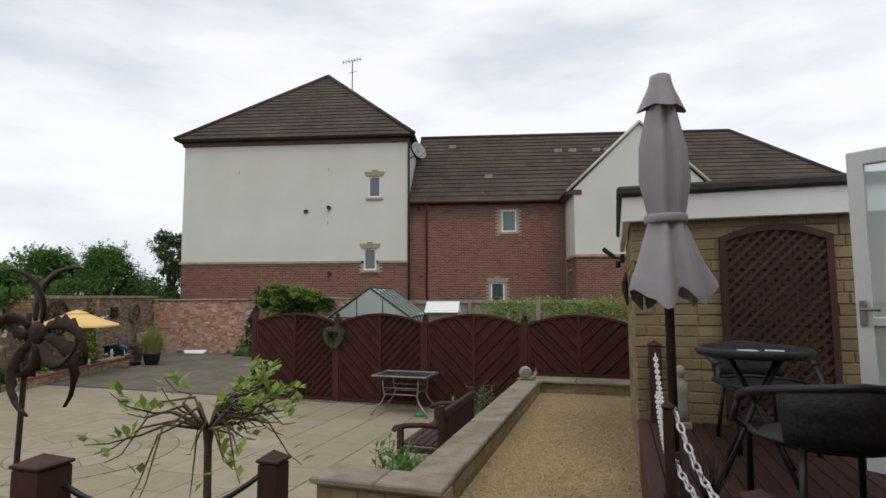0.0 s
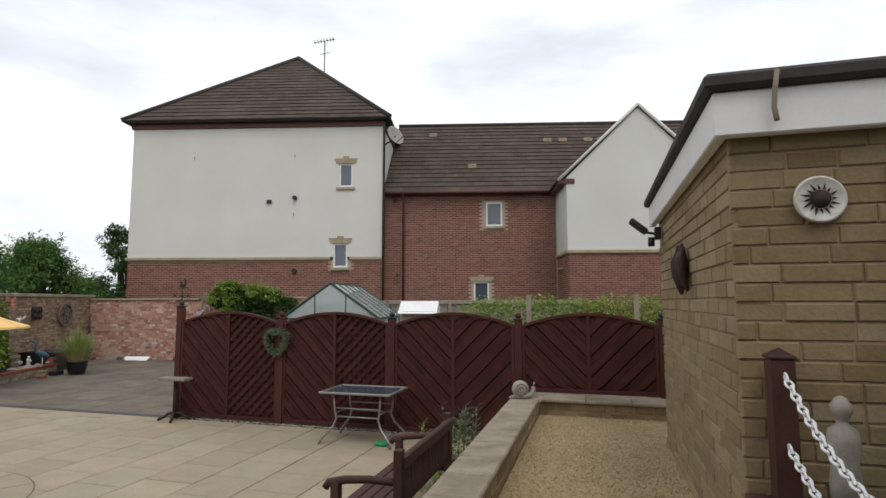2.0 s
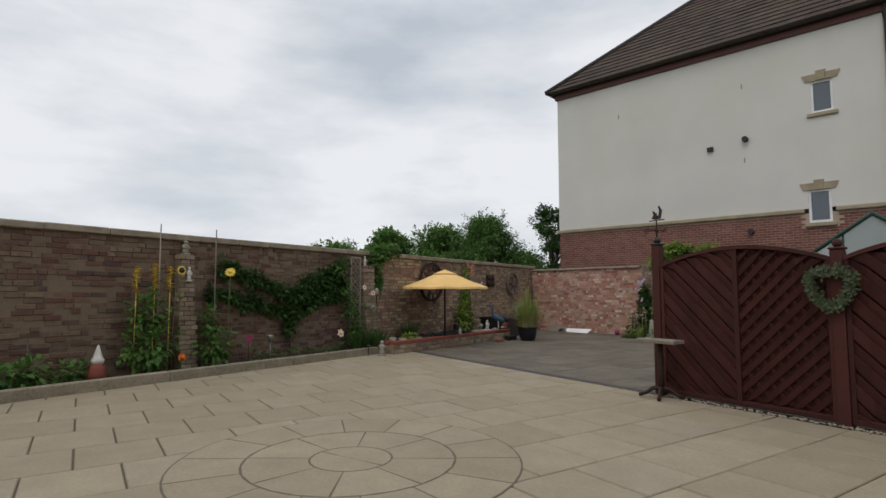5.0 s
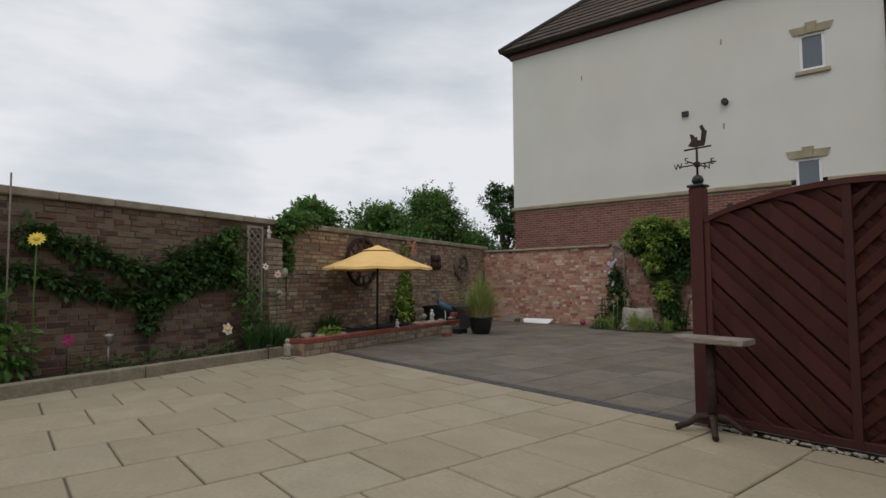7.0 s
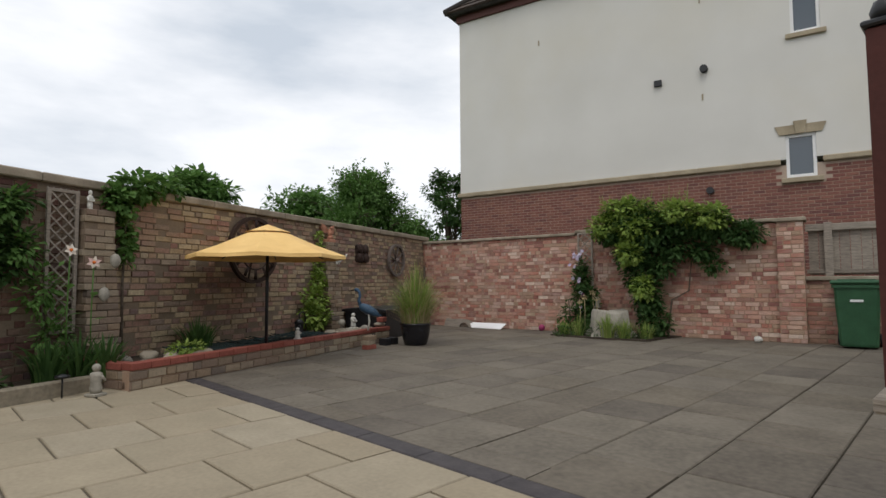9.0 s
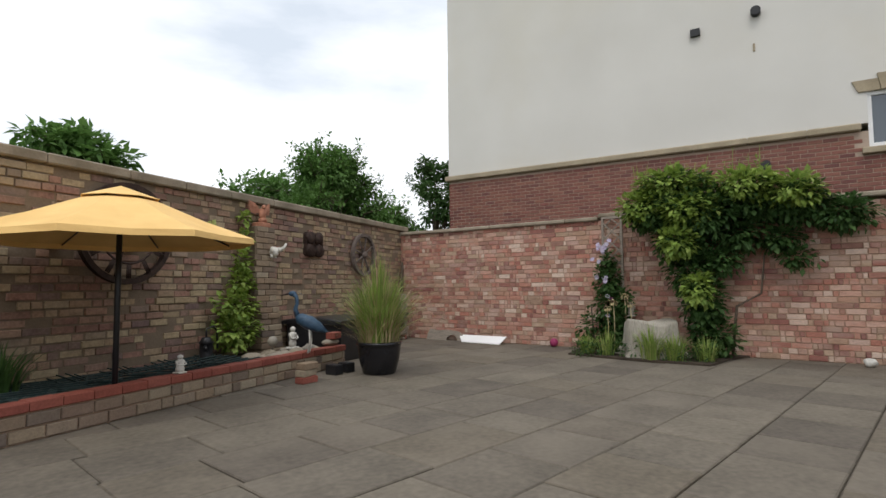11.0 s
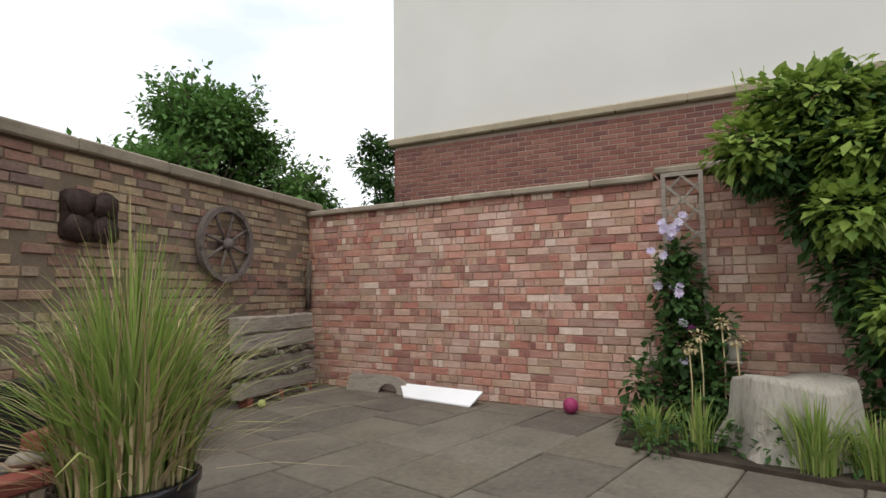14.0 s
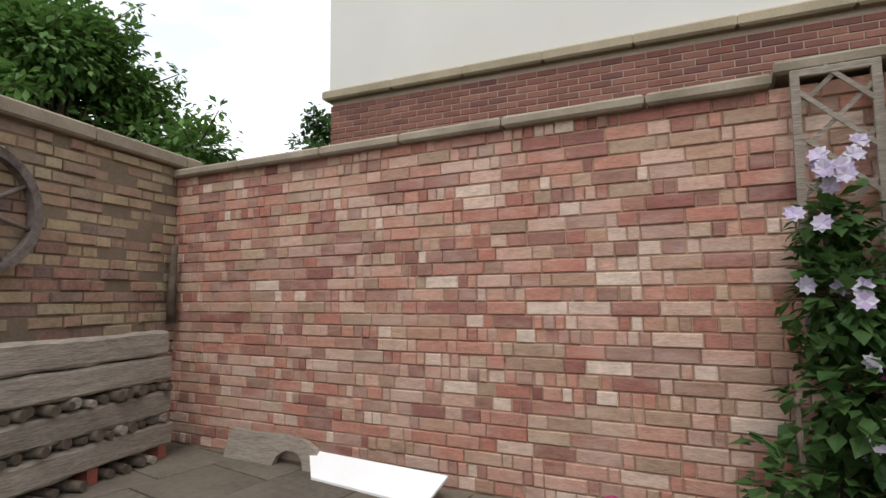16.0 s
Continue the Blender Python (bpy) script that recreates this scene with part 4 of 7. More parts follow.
for a in range(4):
    c, d = math.cos(a * math.pi / 2 + 0.5), math.sin(a * math.pi / 2 + 0.5)
    s.tube([(0, 0.06, 0.10), (c * 0.08, 0.06 + d * 0.08, 0.10), (c * 0.15, 0.06 + d * 0.15, 0.045), (c * 0.22, 0.06 + d * 0.22, 0.02)], [0.025, 0.022, 0.018, 0.02], 8)
s.ob("pedestal", IRON, st)

# ---- patio furniture ----
tb = thing("patio_table", pose(-3.24, 8.26, 0), "grey metal garden table with an inset glass top", "table")
s = Shape()
for a in ((-0.46, -0.32, 0.46, -0.28), (-0.46, 0.28, 0.46, 0.32), (-0.46, -0.28, -0.42, 0.28), (0.42, -0.28, 0.46, 0.28)):
    s.soft(a[0], a[1], 0.595, a[2], a[3], 0.62, 0.006)
s.ob("rim", STEEL, tb)
s = Shape()
s.box(-0.42, -0.28, 0.602, 0.42, 0.28, 0.612)
s.ob("top", GLASS, tb)
for sx in (-1, 1):
    for sy in (-1, 1):
        s = Shape()
        s.tube([(sx * 0.30, sy * 0.22, 0.595), (sx * 0.29, sy * 0.215, 0.40), (sx * 0.27, sy * 0.21, 0.30), (sx * 0.31, sy * 0.225, 0.2), (sx * 0.42, sy * 0.27, 0.08), (sx * 0.46, sy * 0.29, 0.0)], 0.014, 8)
        s.ob("leg", STEEL, tb)
s = Shape()
for sy in (-1, 1):
    s.tube([(-0.28, sy * 0.212, 0.42), (0.28, sy * 0.212, 0.42)], 0.010, 8)
    s.tube([(-0.27, sy * 0.21, 0.32), (0.27, sy * 0.21, 0.32)], 0.010, 8)
for sx in (-1, 1):
    s.tube([(sx * 0.28, -0.21, 0.36), (sx * 0.28, 0.21, 0.36)], 0.010, 8)
s.ob("stretcher", STEEL, tb)
s = Shape()
s.lathe([(0.075, 0.0), (0.085, 0.02), (0.085, 0.045), (0.06, 0.05), (0.05, 0.045), (0.05, 0.0)], 16, squash=0.6)
tagged(s.ob("drip_tray", EMERALD, m=pose(-2.95, 8.1, 0.0)), "small bright green plastic tray on the paving", "tray")

bn = thing("garden_bench", pose(-1.86, 5.92, 0, 0, 0, 0), "dark red-brown wooden garden bench with slatted seat", "bench")
for i in range(5):
    s = Shape()
    s.soft(-0.30 + i * 0.085, -0.57, 0.325, -0.225 + i * 0.085, 0.57, 0.345, 0.005)
    s.ob("slat", BROWN_WOOD, bn)
s = Shape()
s.soft(0.155, -0.60, 0.62, 0.20, 0.60, 0.71, 0.012)
s.soft(0.135, -0.60, 0.36, 0.165, 0.60, 0.41, 0.008)
for i in range(16):
    y = -0.53 + i * 0.0707
    s.soft(0.15, y - 0.018, 0.41, 0.17, y + 0.018, 0.62, 0.004)
s.ob("backrest", BROWN_WOOD, bn)
for sy in (-1, 1):
    s = Shape()
    y0, y1 = sy * 0.60 - 0.03, sy * 0.60 + 0.03
    s.tube([(0.17, sy * 0.6, 0.54), (-0.05, sy * 0.6, 0.545), (-0.22, sy * 0.6, 0.53), (-0.34, sy * 0.6, 0.50), (-0.36, sy * 0.6, 0.47)], [0.026, 0.026, 0.028, 0.03, 0.026], 8)
    s.ob("armrest", BROWN_WOOD, bn)
    s = Shape()
    s.soft(-0.31, y0, 0.0, -0.255, y1, 0.52, 0.006)
    s.soft(0.13, y0, 0.0, 0.185, y1, 0.75, 0.006)
    s.soft(-0.255, y0 + 0.01, 0.27, 0.13, y1 - 0.01, 0.325, 0.006)
    s.ob("leg", BROWN_WOOD, bn)

# ---- planter wall, path, low wall ----
BUFF = pose(-1.08, 8.45, 0, 0, 0, -90)
masonry("wall_planter_path", "low buff stone wall beside a gravel path", pose(-1.13, 3.5, 0, 0, 0, 90), 4.95, 0.56, STONE_BRICK, MORTAR, 0.1, thick=0.25, course=0.09)
masonry("wall_planter_front", "low buff stone planter wall", pose(-2.02, 3.46, 0), 0.93, 0.56, STONE_BRICK, MORTAR, 0.1, thick=0.2, course=0.09)
masonry("wall_path_end", "low buff stone wall below a fence panel", pose(-1.16, 8.42, 0), 1.5, 0.54, STONE_BRICK, MORTAR, 0.1, thick=0.36, course=0.09)
s = Shape()
for i in range(11):
    s.soft(-1.43, 3.74 + i * 0.415, 0.56, -1.11, 3.74 + i * 0.415 + 0.408, 0.605 + rng.uniform(-0.003, 0.003), 0.01)
for i in range(2):
    s.soft(-2.05 + i * 0.48, 3.42, 0.56, -1.578 + i * 0.48 - (0 if i == 0 else 0.0), 3.735, 0.607, 0.01)
structure(s.ob("coping_planter", COPING), "buff concrete slabs capping a low planter wall", "coping")
s = Shape()
for i in range(3):
    s.soft(-1.10 + i * 0.5, 8.38, 0.54, -1.105 + (i + 1) * 0.5, 8.76, 0.58, 0.01)
structure(s.ob("coping_path_end", COPING), "buff concrete coping of a low wall", "coping")
s = Shape()
s.prism([(-1.12, 3.2), (0.6, 3.2), (0.6, 8.44), (-1.12, 8.44)], -0.05, 0.395)
structure(s.ob("path", GRAVEL_BED), "honey-coloured gravel path", "path")
s, r = Shape(), random.Random(43)
for _ in range(9000):
    x, y, k = r.uniform(-1.11, 0.14), r.uniform(3.3, 8.4), r.uniform(0.005, 0.013)
    z = 0.397 + r.uniform(-0.002, 0.004)
    a = r.uniform(0, 3)
    p = [(x + k * math.cos(a + j * 2.09) * r.uniform(0.8, 1.3), y + k * math.sin(a + j * 2.09) * r.uniform(0.8, 1.3), z) for j in range(3)]
    s.add(p + [(x + r.uniform(-0.3, 0.3) * k, y, z + k * 0.9)], [(0, 1, 3), (1, 2, 3), (2, 0, 3)])
tagged(s.ob("gravel", GRAVEL), "loose honey-coloured gravel on a path", "gravel", kind="stuff")
# steps down from the deck
s = Shape()
for i, (y, z) in enumerate(((1.75, 0.74), (2.1, 0.58), (2.45, 0.42), (2.8, 0.26))):
    s.soft(-2.2, y, -0.05, 0.1, y + 0.349 + (0.4 if i == 3 else 0), z, 0.012)
structure(s.ob("garden_steps", COPING), "buff concrete garden steps", "steps")

# plants in the planter
for nm, lb, c, rr, cnt, sz, mt, sd in (("planter_shrub", "low green leafy shrub in a planter", (-1.72, 4.3, 0.30), (0.24, 0.40, 0.25), 1100, 0.075, LEAF_MID, 1), ("planter_shrub", "yellow-green santolina shrub beside a bench", (-1.78, 7.25, 0.22), (0.30, 0.42, 0.32), 1500, 0.06, LEAF_GREY, 2), ("planter_shrub", "yellow flowering low shrub by a wall", (-1.85, 6.85, 0.2), (0.26, 0.22, 0.26), 700, 0.05, LEAF_LIME, 3)):
    s = Shape()
    foliage(s, c, rr, cnt, sz, random.Random(sd), wide=0.32, shell=0.3)
    r = random.Random(sd + 50)
    for _ in range(9):
        a, k = r.uniform(0, 6.28), r.uniform(0.1, 0.9)
        b = Vector((c[0] + rr[0] * k * math.cos(a), c[1] + rr[1] * k * math.sin(a), c[2]))
        h = Vector((r.uniform(-0.06, 0.06), r.uniform(-0.06, 0.06), rr[2] * r.uniform(1.1, 1.5)))
        s.tube([(b.x, b.y, 0.0), b, b + h], [0.006, 0.005, 0.002], 4)
        for q in range(9):
            f = 0.4 + 0.6 * q / 8
            s.leaf(b + h * f, (math.cos(q * 2.4), math.sin(q * 2.4), 0.7), (0, 0, 1), sz * 1.3, sz * 0.35)
    tagged(s.ob(nm, mt), lb, "shrub", kind="")
s = Shape()
s.prism([(-2.0, 3.64), (-1.39, 3.64), (-1.39, 5.15), (-2.0, 5.15)], -0.02, 0.10)
structure(s.ob("planter_soil", SOIL), "dark soil in a planter", "soil")
sn = thing("snail_ornament", pose(-1.31, 8.2, 0.605, 0, 0, 15), "grey cast stone snail ornament on a wall end", "ornament")
s = Shape()
s.lathe([(0.01, -0.05), (0.06, -0.045), (0.095, -0.015), (0.095, 0.015), (0.06, 0.045), (0.01, 0.05)], 16)
s.v = [(p[0], p[2], p[1] + 0.105) for p in s.v]
s.tube([(0.075 * (1 - i / 22) * math.cos(i * 0.7), -0.042 - i * 0.0006, 0.105 + 0.075 * (1 - i / 22) * math.sin(i * 0.7)) for i in range(20)], 0.010, 6)
s.ob("shell", GREY_STONE, sn)
s = Shape()
s.tube([(-0.13, 0, 0.012), (-0.05, 0, 0.025), (0.06, 0, 0.028), (0.12, 0, 0.04), (0.145, 0, 0.09), (0.15, 0, 0.13)], [0.008, 0.03, 0.034, 0.032, 0.026, 0.022], 8)
s.tube([(0.145, 0.012, 0.14), (0.16, 0.02, 0.18)], 0.005, 5)
s.tube([(0.145, -0.012, 0.14), (0.16, -0.02, 0.18)], 0.005, 5)
s.ob("body", GREY_STONE, sn)

# ---- outbuilding ----
ob_len = 2.95
shed = structure(Shape().box(0.15, 4.60, -0.05, 6.0, 7.45, 2.42).ob("outbuilding", MORTAR), "flat-roofed outbuilding of buff stone blocks", "outbuilding")



def block_face(parent, m, length, z0, height, name):
    r = random.Random(len(name) + int(length * 10))
    s = Shape()
    z, row = z0, 0
    while z < z0 + height - 0.03:
        x = -r.uniform(0, 0.2)
        while x < length:
            w = r.choice((0.19, 0.26, 0.26, 0.30, 0.36))
            a, b = max(0, x), min(length, x + w)
            if b - a > 0.03:
                s.brick(a, z + 0.003, b, z + 0.080, r.uniform(-0.005, 0.004), 0.03, 0.006)
            x += w + 0.007
        z += 0.083
        row += 1
    o = s.ob("stonework", STONE_BRICK, parent, m)
    tagged(o, kind="stuff")


block_face(shed, pose(0.14, 7.45, 0, 0, 0, -90), 2.85, 0.38, 2.05, "side")
block_face(shed, pose(0.14, 4.59, 0), 5.5, 0.86, 1.57, "front")
s = Shape()
s.soft(0.07, 4.50, 2.42, 6.1, 4.56, 2.62, 0.006)
s.soft(0.07, 4.56, 2.42, 0.13, 7.6, 2.62, 0.006)
s.ob("fascia", WHITE, shed)
s = Shape()
s.soft(0.03, 4.46, 2.62, 6.2, 7.65, 2.70, 0.02)
s.ob("roof", LEAD, shed)
s = Shape()
s.tube([(0.33, 4.48, 2.66), (0.31, 4.44, 2.67), (0.305, 4.46, 2.60), (0.30, 4.47, 2.52), (0.305, 4.46, 2.46)], 0.012, 6)
tagged(s.ob("hanging_hook", COPING), "old painted iron hook on a fascia", "hook")
# security light
sl_ = thing("security_light", pose(0.12, 7.15, 2.30), "black security floodlight on a wall bracket", "lamp")
s = Shape()
s.soft(-0.05, -0.05, -0.05, 0.0, 0.05, 0.06, 0.006)
s.tube([(-0.03, 0, 0.0), (-0.13, 0.0, 0.02)], 0.012, 8)
s.tube([(-0.08, 0, -0.03), (-0.08, 0, -0.11)], 0.03, 10)
s.ob("bracket", BLACK, sl_)
s = Shape()
s.soft(-0.09, -0.07, -0.02, 0.09, 0.07, 0.03, 0.01, m=pose(-0.19, 0, 0.07, 0, 40, 0))
s.ob("head", BLACK, sl_)
# leaf-shaped wall ornament on the side wall
wo = thing("wall_ornament", pose(0.125, 5.9, 1.92), "cut-out rusty metal horse heads on a stone wall", "ornament")
s, r = Shape(), random.Random(44)
for i in range(7):
    y = -0.16 + i * 0.054
    s.tube([(-0.01, y, -0.16 + 0.02 * math.sin(i)), (-0.03, y + 0.03, -0.04), (-0.035, y + 0.01, 0.05), (-0.02, y + 0.035, 0.13 + 0.03 * math.sin(i * 2))], [0.008, 0.028, 0.032, 0.01], 6)
s.ob("figure", IRON, wo)
sp = thing("sun_plaque", pose(0.48, 4.575, 2.13), "round pale wall plaque with a sun", "plaque")
s = Shape()
s.lathe([(0.098, 0), (0.102, 0.01), (0.094, 0.02), (0.088, 0.013), (0.01, 0.013)], 32)
s.ob("disc", WHITE_STONE, sp, pose(0, 0.0, 0, 90, 0, 0))
s = Shape()
s.lathe([(0.065, 0.015), (0.06, 0.03), (0.03, 0.045), (0.005, 0.048)], 20)
for i in range(16):
    a = i * math.pi / 8
    k = 0.125 if i % 2 else 0.105
    s.add([(0.068 * math.cos(a - 0.16), 0.068 * math.sin(a - 0.16), 0.018), (0.068 * math.cos(a + 0.16), 0.068 * math.sin(a + 0.16), 0.018), (k * math.cos(a + 0.1), k * math.sin(a + 0.1), 0.018), (0.07 * math.cos(a), 0.07 * math.sin(a), 0.03)], [(0, 2, 3), (3, 2, 1)])
s.v = [(q[0] * 0.62, q[1] * 0.62, q[2] * 0.8) for q in s.v]
s.ob("sun_face", IRON, sp, pose(0, 0.0, 0, 90, 0, 0))
# arched lattice panel
la = thing("lattice_panel", pose(0.76, 4.56, 0.92), "dark brown arched wooden lattice panel on a wall", "trellis")
s = Shape()
W, H = 0.74, 1.36


def arch(x):
    return H + 0.09 * math.sin(math.pi * x / W)


s.soft(0, -0.02, 0, 0.045, 0.02, H + 0.005, 0.005)
s.soft(W - 0.045, -0.02, 0, W, 0.02, H + 0.005, 0.005)
s.soft(0.045, -0.02, 0, W - 0.045, 0.02, 0.045, 0.005)
for i in range(12):
    xa, xb = W * i / 12, W * (i + 1) / 12
    s.add([(xa, -0.022, arch(xa) - 0.05), (xb, -0.022, arch(xb) - 0.05), (xb, -0.022, arch(xb)), (xa, -0.022, arch(xa)), (xa, 0.02, arch(xa) - 0.05), (xb, 0.02, arch(xb) - 0.05), (xb, 0.02, arch(xb)), (xa, 0.02, arch(xa))], [(0, 1, 2, 3), (3, 2, 6, 7), (4, 5, 1, 0)])
s.ob("frame", BROWN_WOOD, la)
s = Shape()
for sg in (1, -1):
    for i in range(34):
        c = -0.8 + i * 0.075
        pts = []
        for k in range(40):
            x = W * k / 39
            z = c + x if sg > 0 else c + W - x
            if 0.02 < z < arch(x) - 0.02:
                pts.append((x, z))
        if len(pts) > 2:
            (x0, z0), (x1, z1) = pts[0], pts[-1]
            y = -0.004 if sg > 0 else 0.006
            s.add([(x0, y - 0.005, z0 - 0.016), (x1, y - 0.005, z1 - 0.016), (x1, y - 0.005, z1 + 0.016), (x0, y - 0.005, z0 + 0.016), (x0, y + 0.005, z0 - 0.016), (x1, y + 0.005, z1 - 0.016), (x1, y + 0.005, z1 + 0.016), (x0, y + 0.005, z0 + 0.016)],
                  [(0, 1, 2, 3), (3, 2, 6, 7), (4, 5, 1, 0), (7, 6, 5, 4)])
s.ob("lath", BROWN_WOOD, la)

# ---- deck, posts, chain ----
deck = structure(Shape().box(-2.6, -4, -0.05, 4.5, 1.72, 0.86).box(0.14, 1.72, -0.05, 4.5, 4.59, 0.86).ob("deck", BROWN_WOOD), "dark brown timber deck", "deck")
for i in range(48):
    x = 0.13 + i * 0.091
    s = Shape()
    s.soft(x, -4.0, 0.86, x + 0.085, 4.57, 0.89, 0.004)
    if i < 30:
        s.ob("plank", BROWN_WOOD, deck)
for i in range(29):
    x = -2.6 + i * 0.0935
    Shape().soft(x, -4.0, 0.86, x + 0.087, 1.72, 0.89, 0.004).ob("plank", BROWN_WOOD, deck)


def deck_post(x, y, h, w, label, cap=True, foot=0.89):
    p = thing("deck_post", pose(x, y, foot), label, "post", "posts round the deck")
    s = Shape()
    s.soft(-w, -w, 0, w, w, h, 0.008)
    s.ob("shaft", BROWN_WOOD, p)
    if cap:
        s = Shape()
        s.soft(-w - 0.006, -w - 0.006, h, w + 0.006, w + 0.006, h + 0.015, 0.004)
        s.add([(-w, -w, h + 0.015), (w, -w, h + 0.015), (w, w, h + 0.015), (-w, w, h + 0.015), (0, 0, h + 0.045)], [(0, 1, 4), (1, 2, 4), (2, 3, 4), (3, 0, 4)])
        s.ob("cap", BROWN_WOOD, p)


deck_post(0.27, 4.50, 0.57, 0.045, "square dark stained deck post with white chain")
deck_post(0.21, 2.72, 0.44, 0.022, "slim dark deck post with white chain")
deck_post(0.43, 2.05, 0.28, 0.05, "square dark stained deck post with pyramid cap")
deck_post(-1.30, 1.90, 0.46, 0.042, "square dark stained deck post with pyramid cap", foot=0.74)
deck_post(-2.02, 1.52, 0.34, 0.065, "square dark stained deck post with pyramid cap")


def chain(name, a, b, sag, label, big=0.02):
    """White links that hang between two posts."""
    ch = thing(name, Matrix.Translation(a), label, "chain")
    d = Vector(b) - Vector(a)
    n = max(4, int(d.length * 1.06 / (big * 1.9)))
    pts = [d * (i / n) + Vector((0, 0, -4 * sag * (i / n) * (1 - i / n))) for i in range(n + 1)]
    s = Shape()
    for i in range(n):
        m = (pts[i] + pts[i + 1]) / 2
        e = (pts[i + 1] - pts[i]).normalized()
        side = e.cross(Vector((0, 0, 1))).normalized()
        up = side if i % 2 else e.cross(side)
        s.tube([m + e * math.cos(t) * big * 1.35 + up * math.sin(t) * big * 0.7 for t in [j * math.pi / 4 for j in range(9)]], big * 0.26, 5, cap=False)
    tagged(s.ob("link", WHITE, ch), kind="stuff")


chain("post_chain", (0.27, 4.44, 1.40), (0.24, 2.79, 1.32), 0.22, "white plastic chain slung between deck posts")
chain("post_chain", (0.27, 4.44, 1.12), (0.24, 2.79, 1.08), 0.16, "white plastic chain slung low between deck posts")
chain("post_chain", (0.24, 2.71, 1.32), (0.43, 2.11, 1.10), 0.14, "white plastic chain slung between deck posts")
chain("post_chain", (0.24, 2.71, 1.08), (0.41, 2.11, 0.98), 0.05, "white plastic chain slung low between deck posts")
# rope between the low posts
s = Shape()
s.tube([(-1.95 + 0.62 * i / 12, 1.55 + 0.33 * i / 12, 1.16 - 0.28 * (i / 12) * (1 - i / 12) * 2) for i in range(13)], 0.011, 6)
tagged(s.ob("rope", BLACK), "dark rope slung between low deck posts", "rope")

# closed parasol
pa = thing("closed_parasol", pose(0.245, 2.86, 0.90), "closed grey canvas parasol on a dark pole", "parasol")
s = Shape()
s.tube([(0, 0, 0), (0, 0, 2.02)], 0.022, 12)
s.lathe([(0.06, 0.0), (0.06, 0.02), (0.035, 0.03), (0.03, 0.2), (0.025, 0.21)], 16)
s.ob("pole", IRON, pa)
s, n, rows = Shape(), 48, []
for z, r0, fold in ((0.88, 0.175, 0.3), (0.94, 0.17, 0.3), (1.0, 0.155, 0.3), (1.10, 0.132, 0.3), (1.20, 0.105, 0.28), (1.285, 0.082, 0.22), (1.30, 0.080, 0.2), (1.325, 0.080, 0.2), (1.36, 0.086, 0.22), (1.5, 0.108, 0.26), (1.66, 0.10, 0.28), (1.80, 0.075, 0.26), (1.90, 0.058, 0.2), (1.92, 0.052, 0.2)):
    for j in range(n):
        a = 2 * math.pi * j / n
        k = 1 + fold * (0.55 * math.sin(7 * a + 0.7 * z) + 0.35 * math.sin(3 * a + 2 * z) + 0.2 * math.sin(11 * a))
        zz = z + 0.05 * max(0, (1.1 - z) / 0.24) + (0.045 * math.sin(5 * a + 1.0) + 0.02 * math.sin(9 * a)) * max(0, (1.1 - z) / 0.24)
        rows.append((r0 * k * math.cos(a), r0 * k * math.sin(a), zz))
s.add(rows, [(i * n + j, i * n + (j + 1) % n, (i + 1) * n + (j + 1) % n, (i + 1) * n + j) for i in range(13) for j in range(n)], 0, True)
s.ob("canopy", GREY_CLOTH, pa)
s, rows, n = Shape(), [], 32
for z, r0 in ((1.88, 0.098), (1.925, 0.08), (1.96, 0.065), (2.0, 0.055), (2.035, 0.05), (2.045, 0.03)):
    for j in range(n):
        a = 2 * math.pi * j / n
        k = 1 + 0.25 * max(0, (2.0 - z) / 0.12) * math.sin(4 * a + 0.5)
        rows.append((r0 * k * math.cos(a), r0 * k * math.sin(a), z - 0.03 * max(0, (1.95 - z) / 0.07) * (0.5 + 0.5 * math.sin(4 * a + 0.5))))
s.add(rows, [(i * n + j, i * n + (j + 1) % n, (i + 1) * n + (j + 1) % n, (i + 1) * n + j) for i in range(5) for j in range(n)] + [tuple(5 * n + j for j in range(n))], 0, True)
s.ob("cap", GREY_CLOTH, pa)
s = Shape()
s.lathe([(0.098, 1.292), (0.102, 1.30), (0.102, 1.325), (0.098, 1.333)], 32)
s.ob("tie", GREY_CLOTH, pa)

# bistro set
bt = thing("bistro_table", pose(0.70, 3.35, 0.89), "round black bistro table with glass top and rattan rim", "table")
s = Shape()
s.lathe([(0.27, 0.625), (0.285, 0.64), (0.285, 0.66), (0.27, 0.672), (0.25, 0.665), (0.25, 0.63)], 40)
s.ob("rim", RATTAN, bt)
s = Shape()
s.lathe([(0.25, 0.645), (0.25, 0.655), (0.01, 0.655)], 40)
s.ob("top", GLASS, bt)
for i in range(4):
    a = i * math.pi / 2 + 0.6
    s = Shape()
    s.tube([(0.24 * math.cos(a), 0.24 * math.sin(a), 0.0), (0.03 * math.cos(a), 0.03 * math.sin(a), 0.33), (-0.18 * math.cos(a), -0.18 * math.sin(a), 0.63)], 0.013, 8)
    s.ob("leg", BLACK, bt)
for x, y, a in ((0.66, 3.28, 10), (0.79, 3.30, -15)):
    s = Shape()
    s.soft(-0.045, -0.03, 0, 0.045, 0.03, 0.004, 0.001)
    tagged(s.ob("coaster", WHITE, m=pose(x, y, 1.5461, 0, 0, a)), "small white card on a glass table", "coaster", "cards on the bistro table")


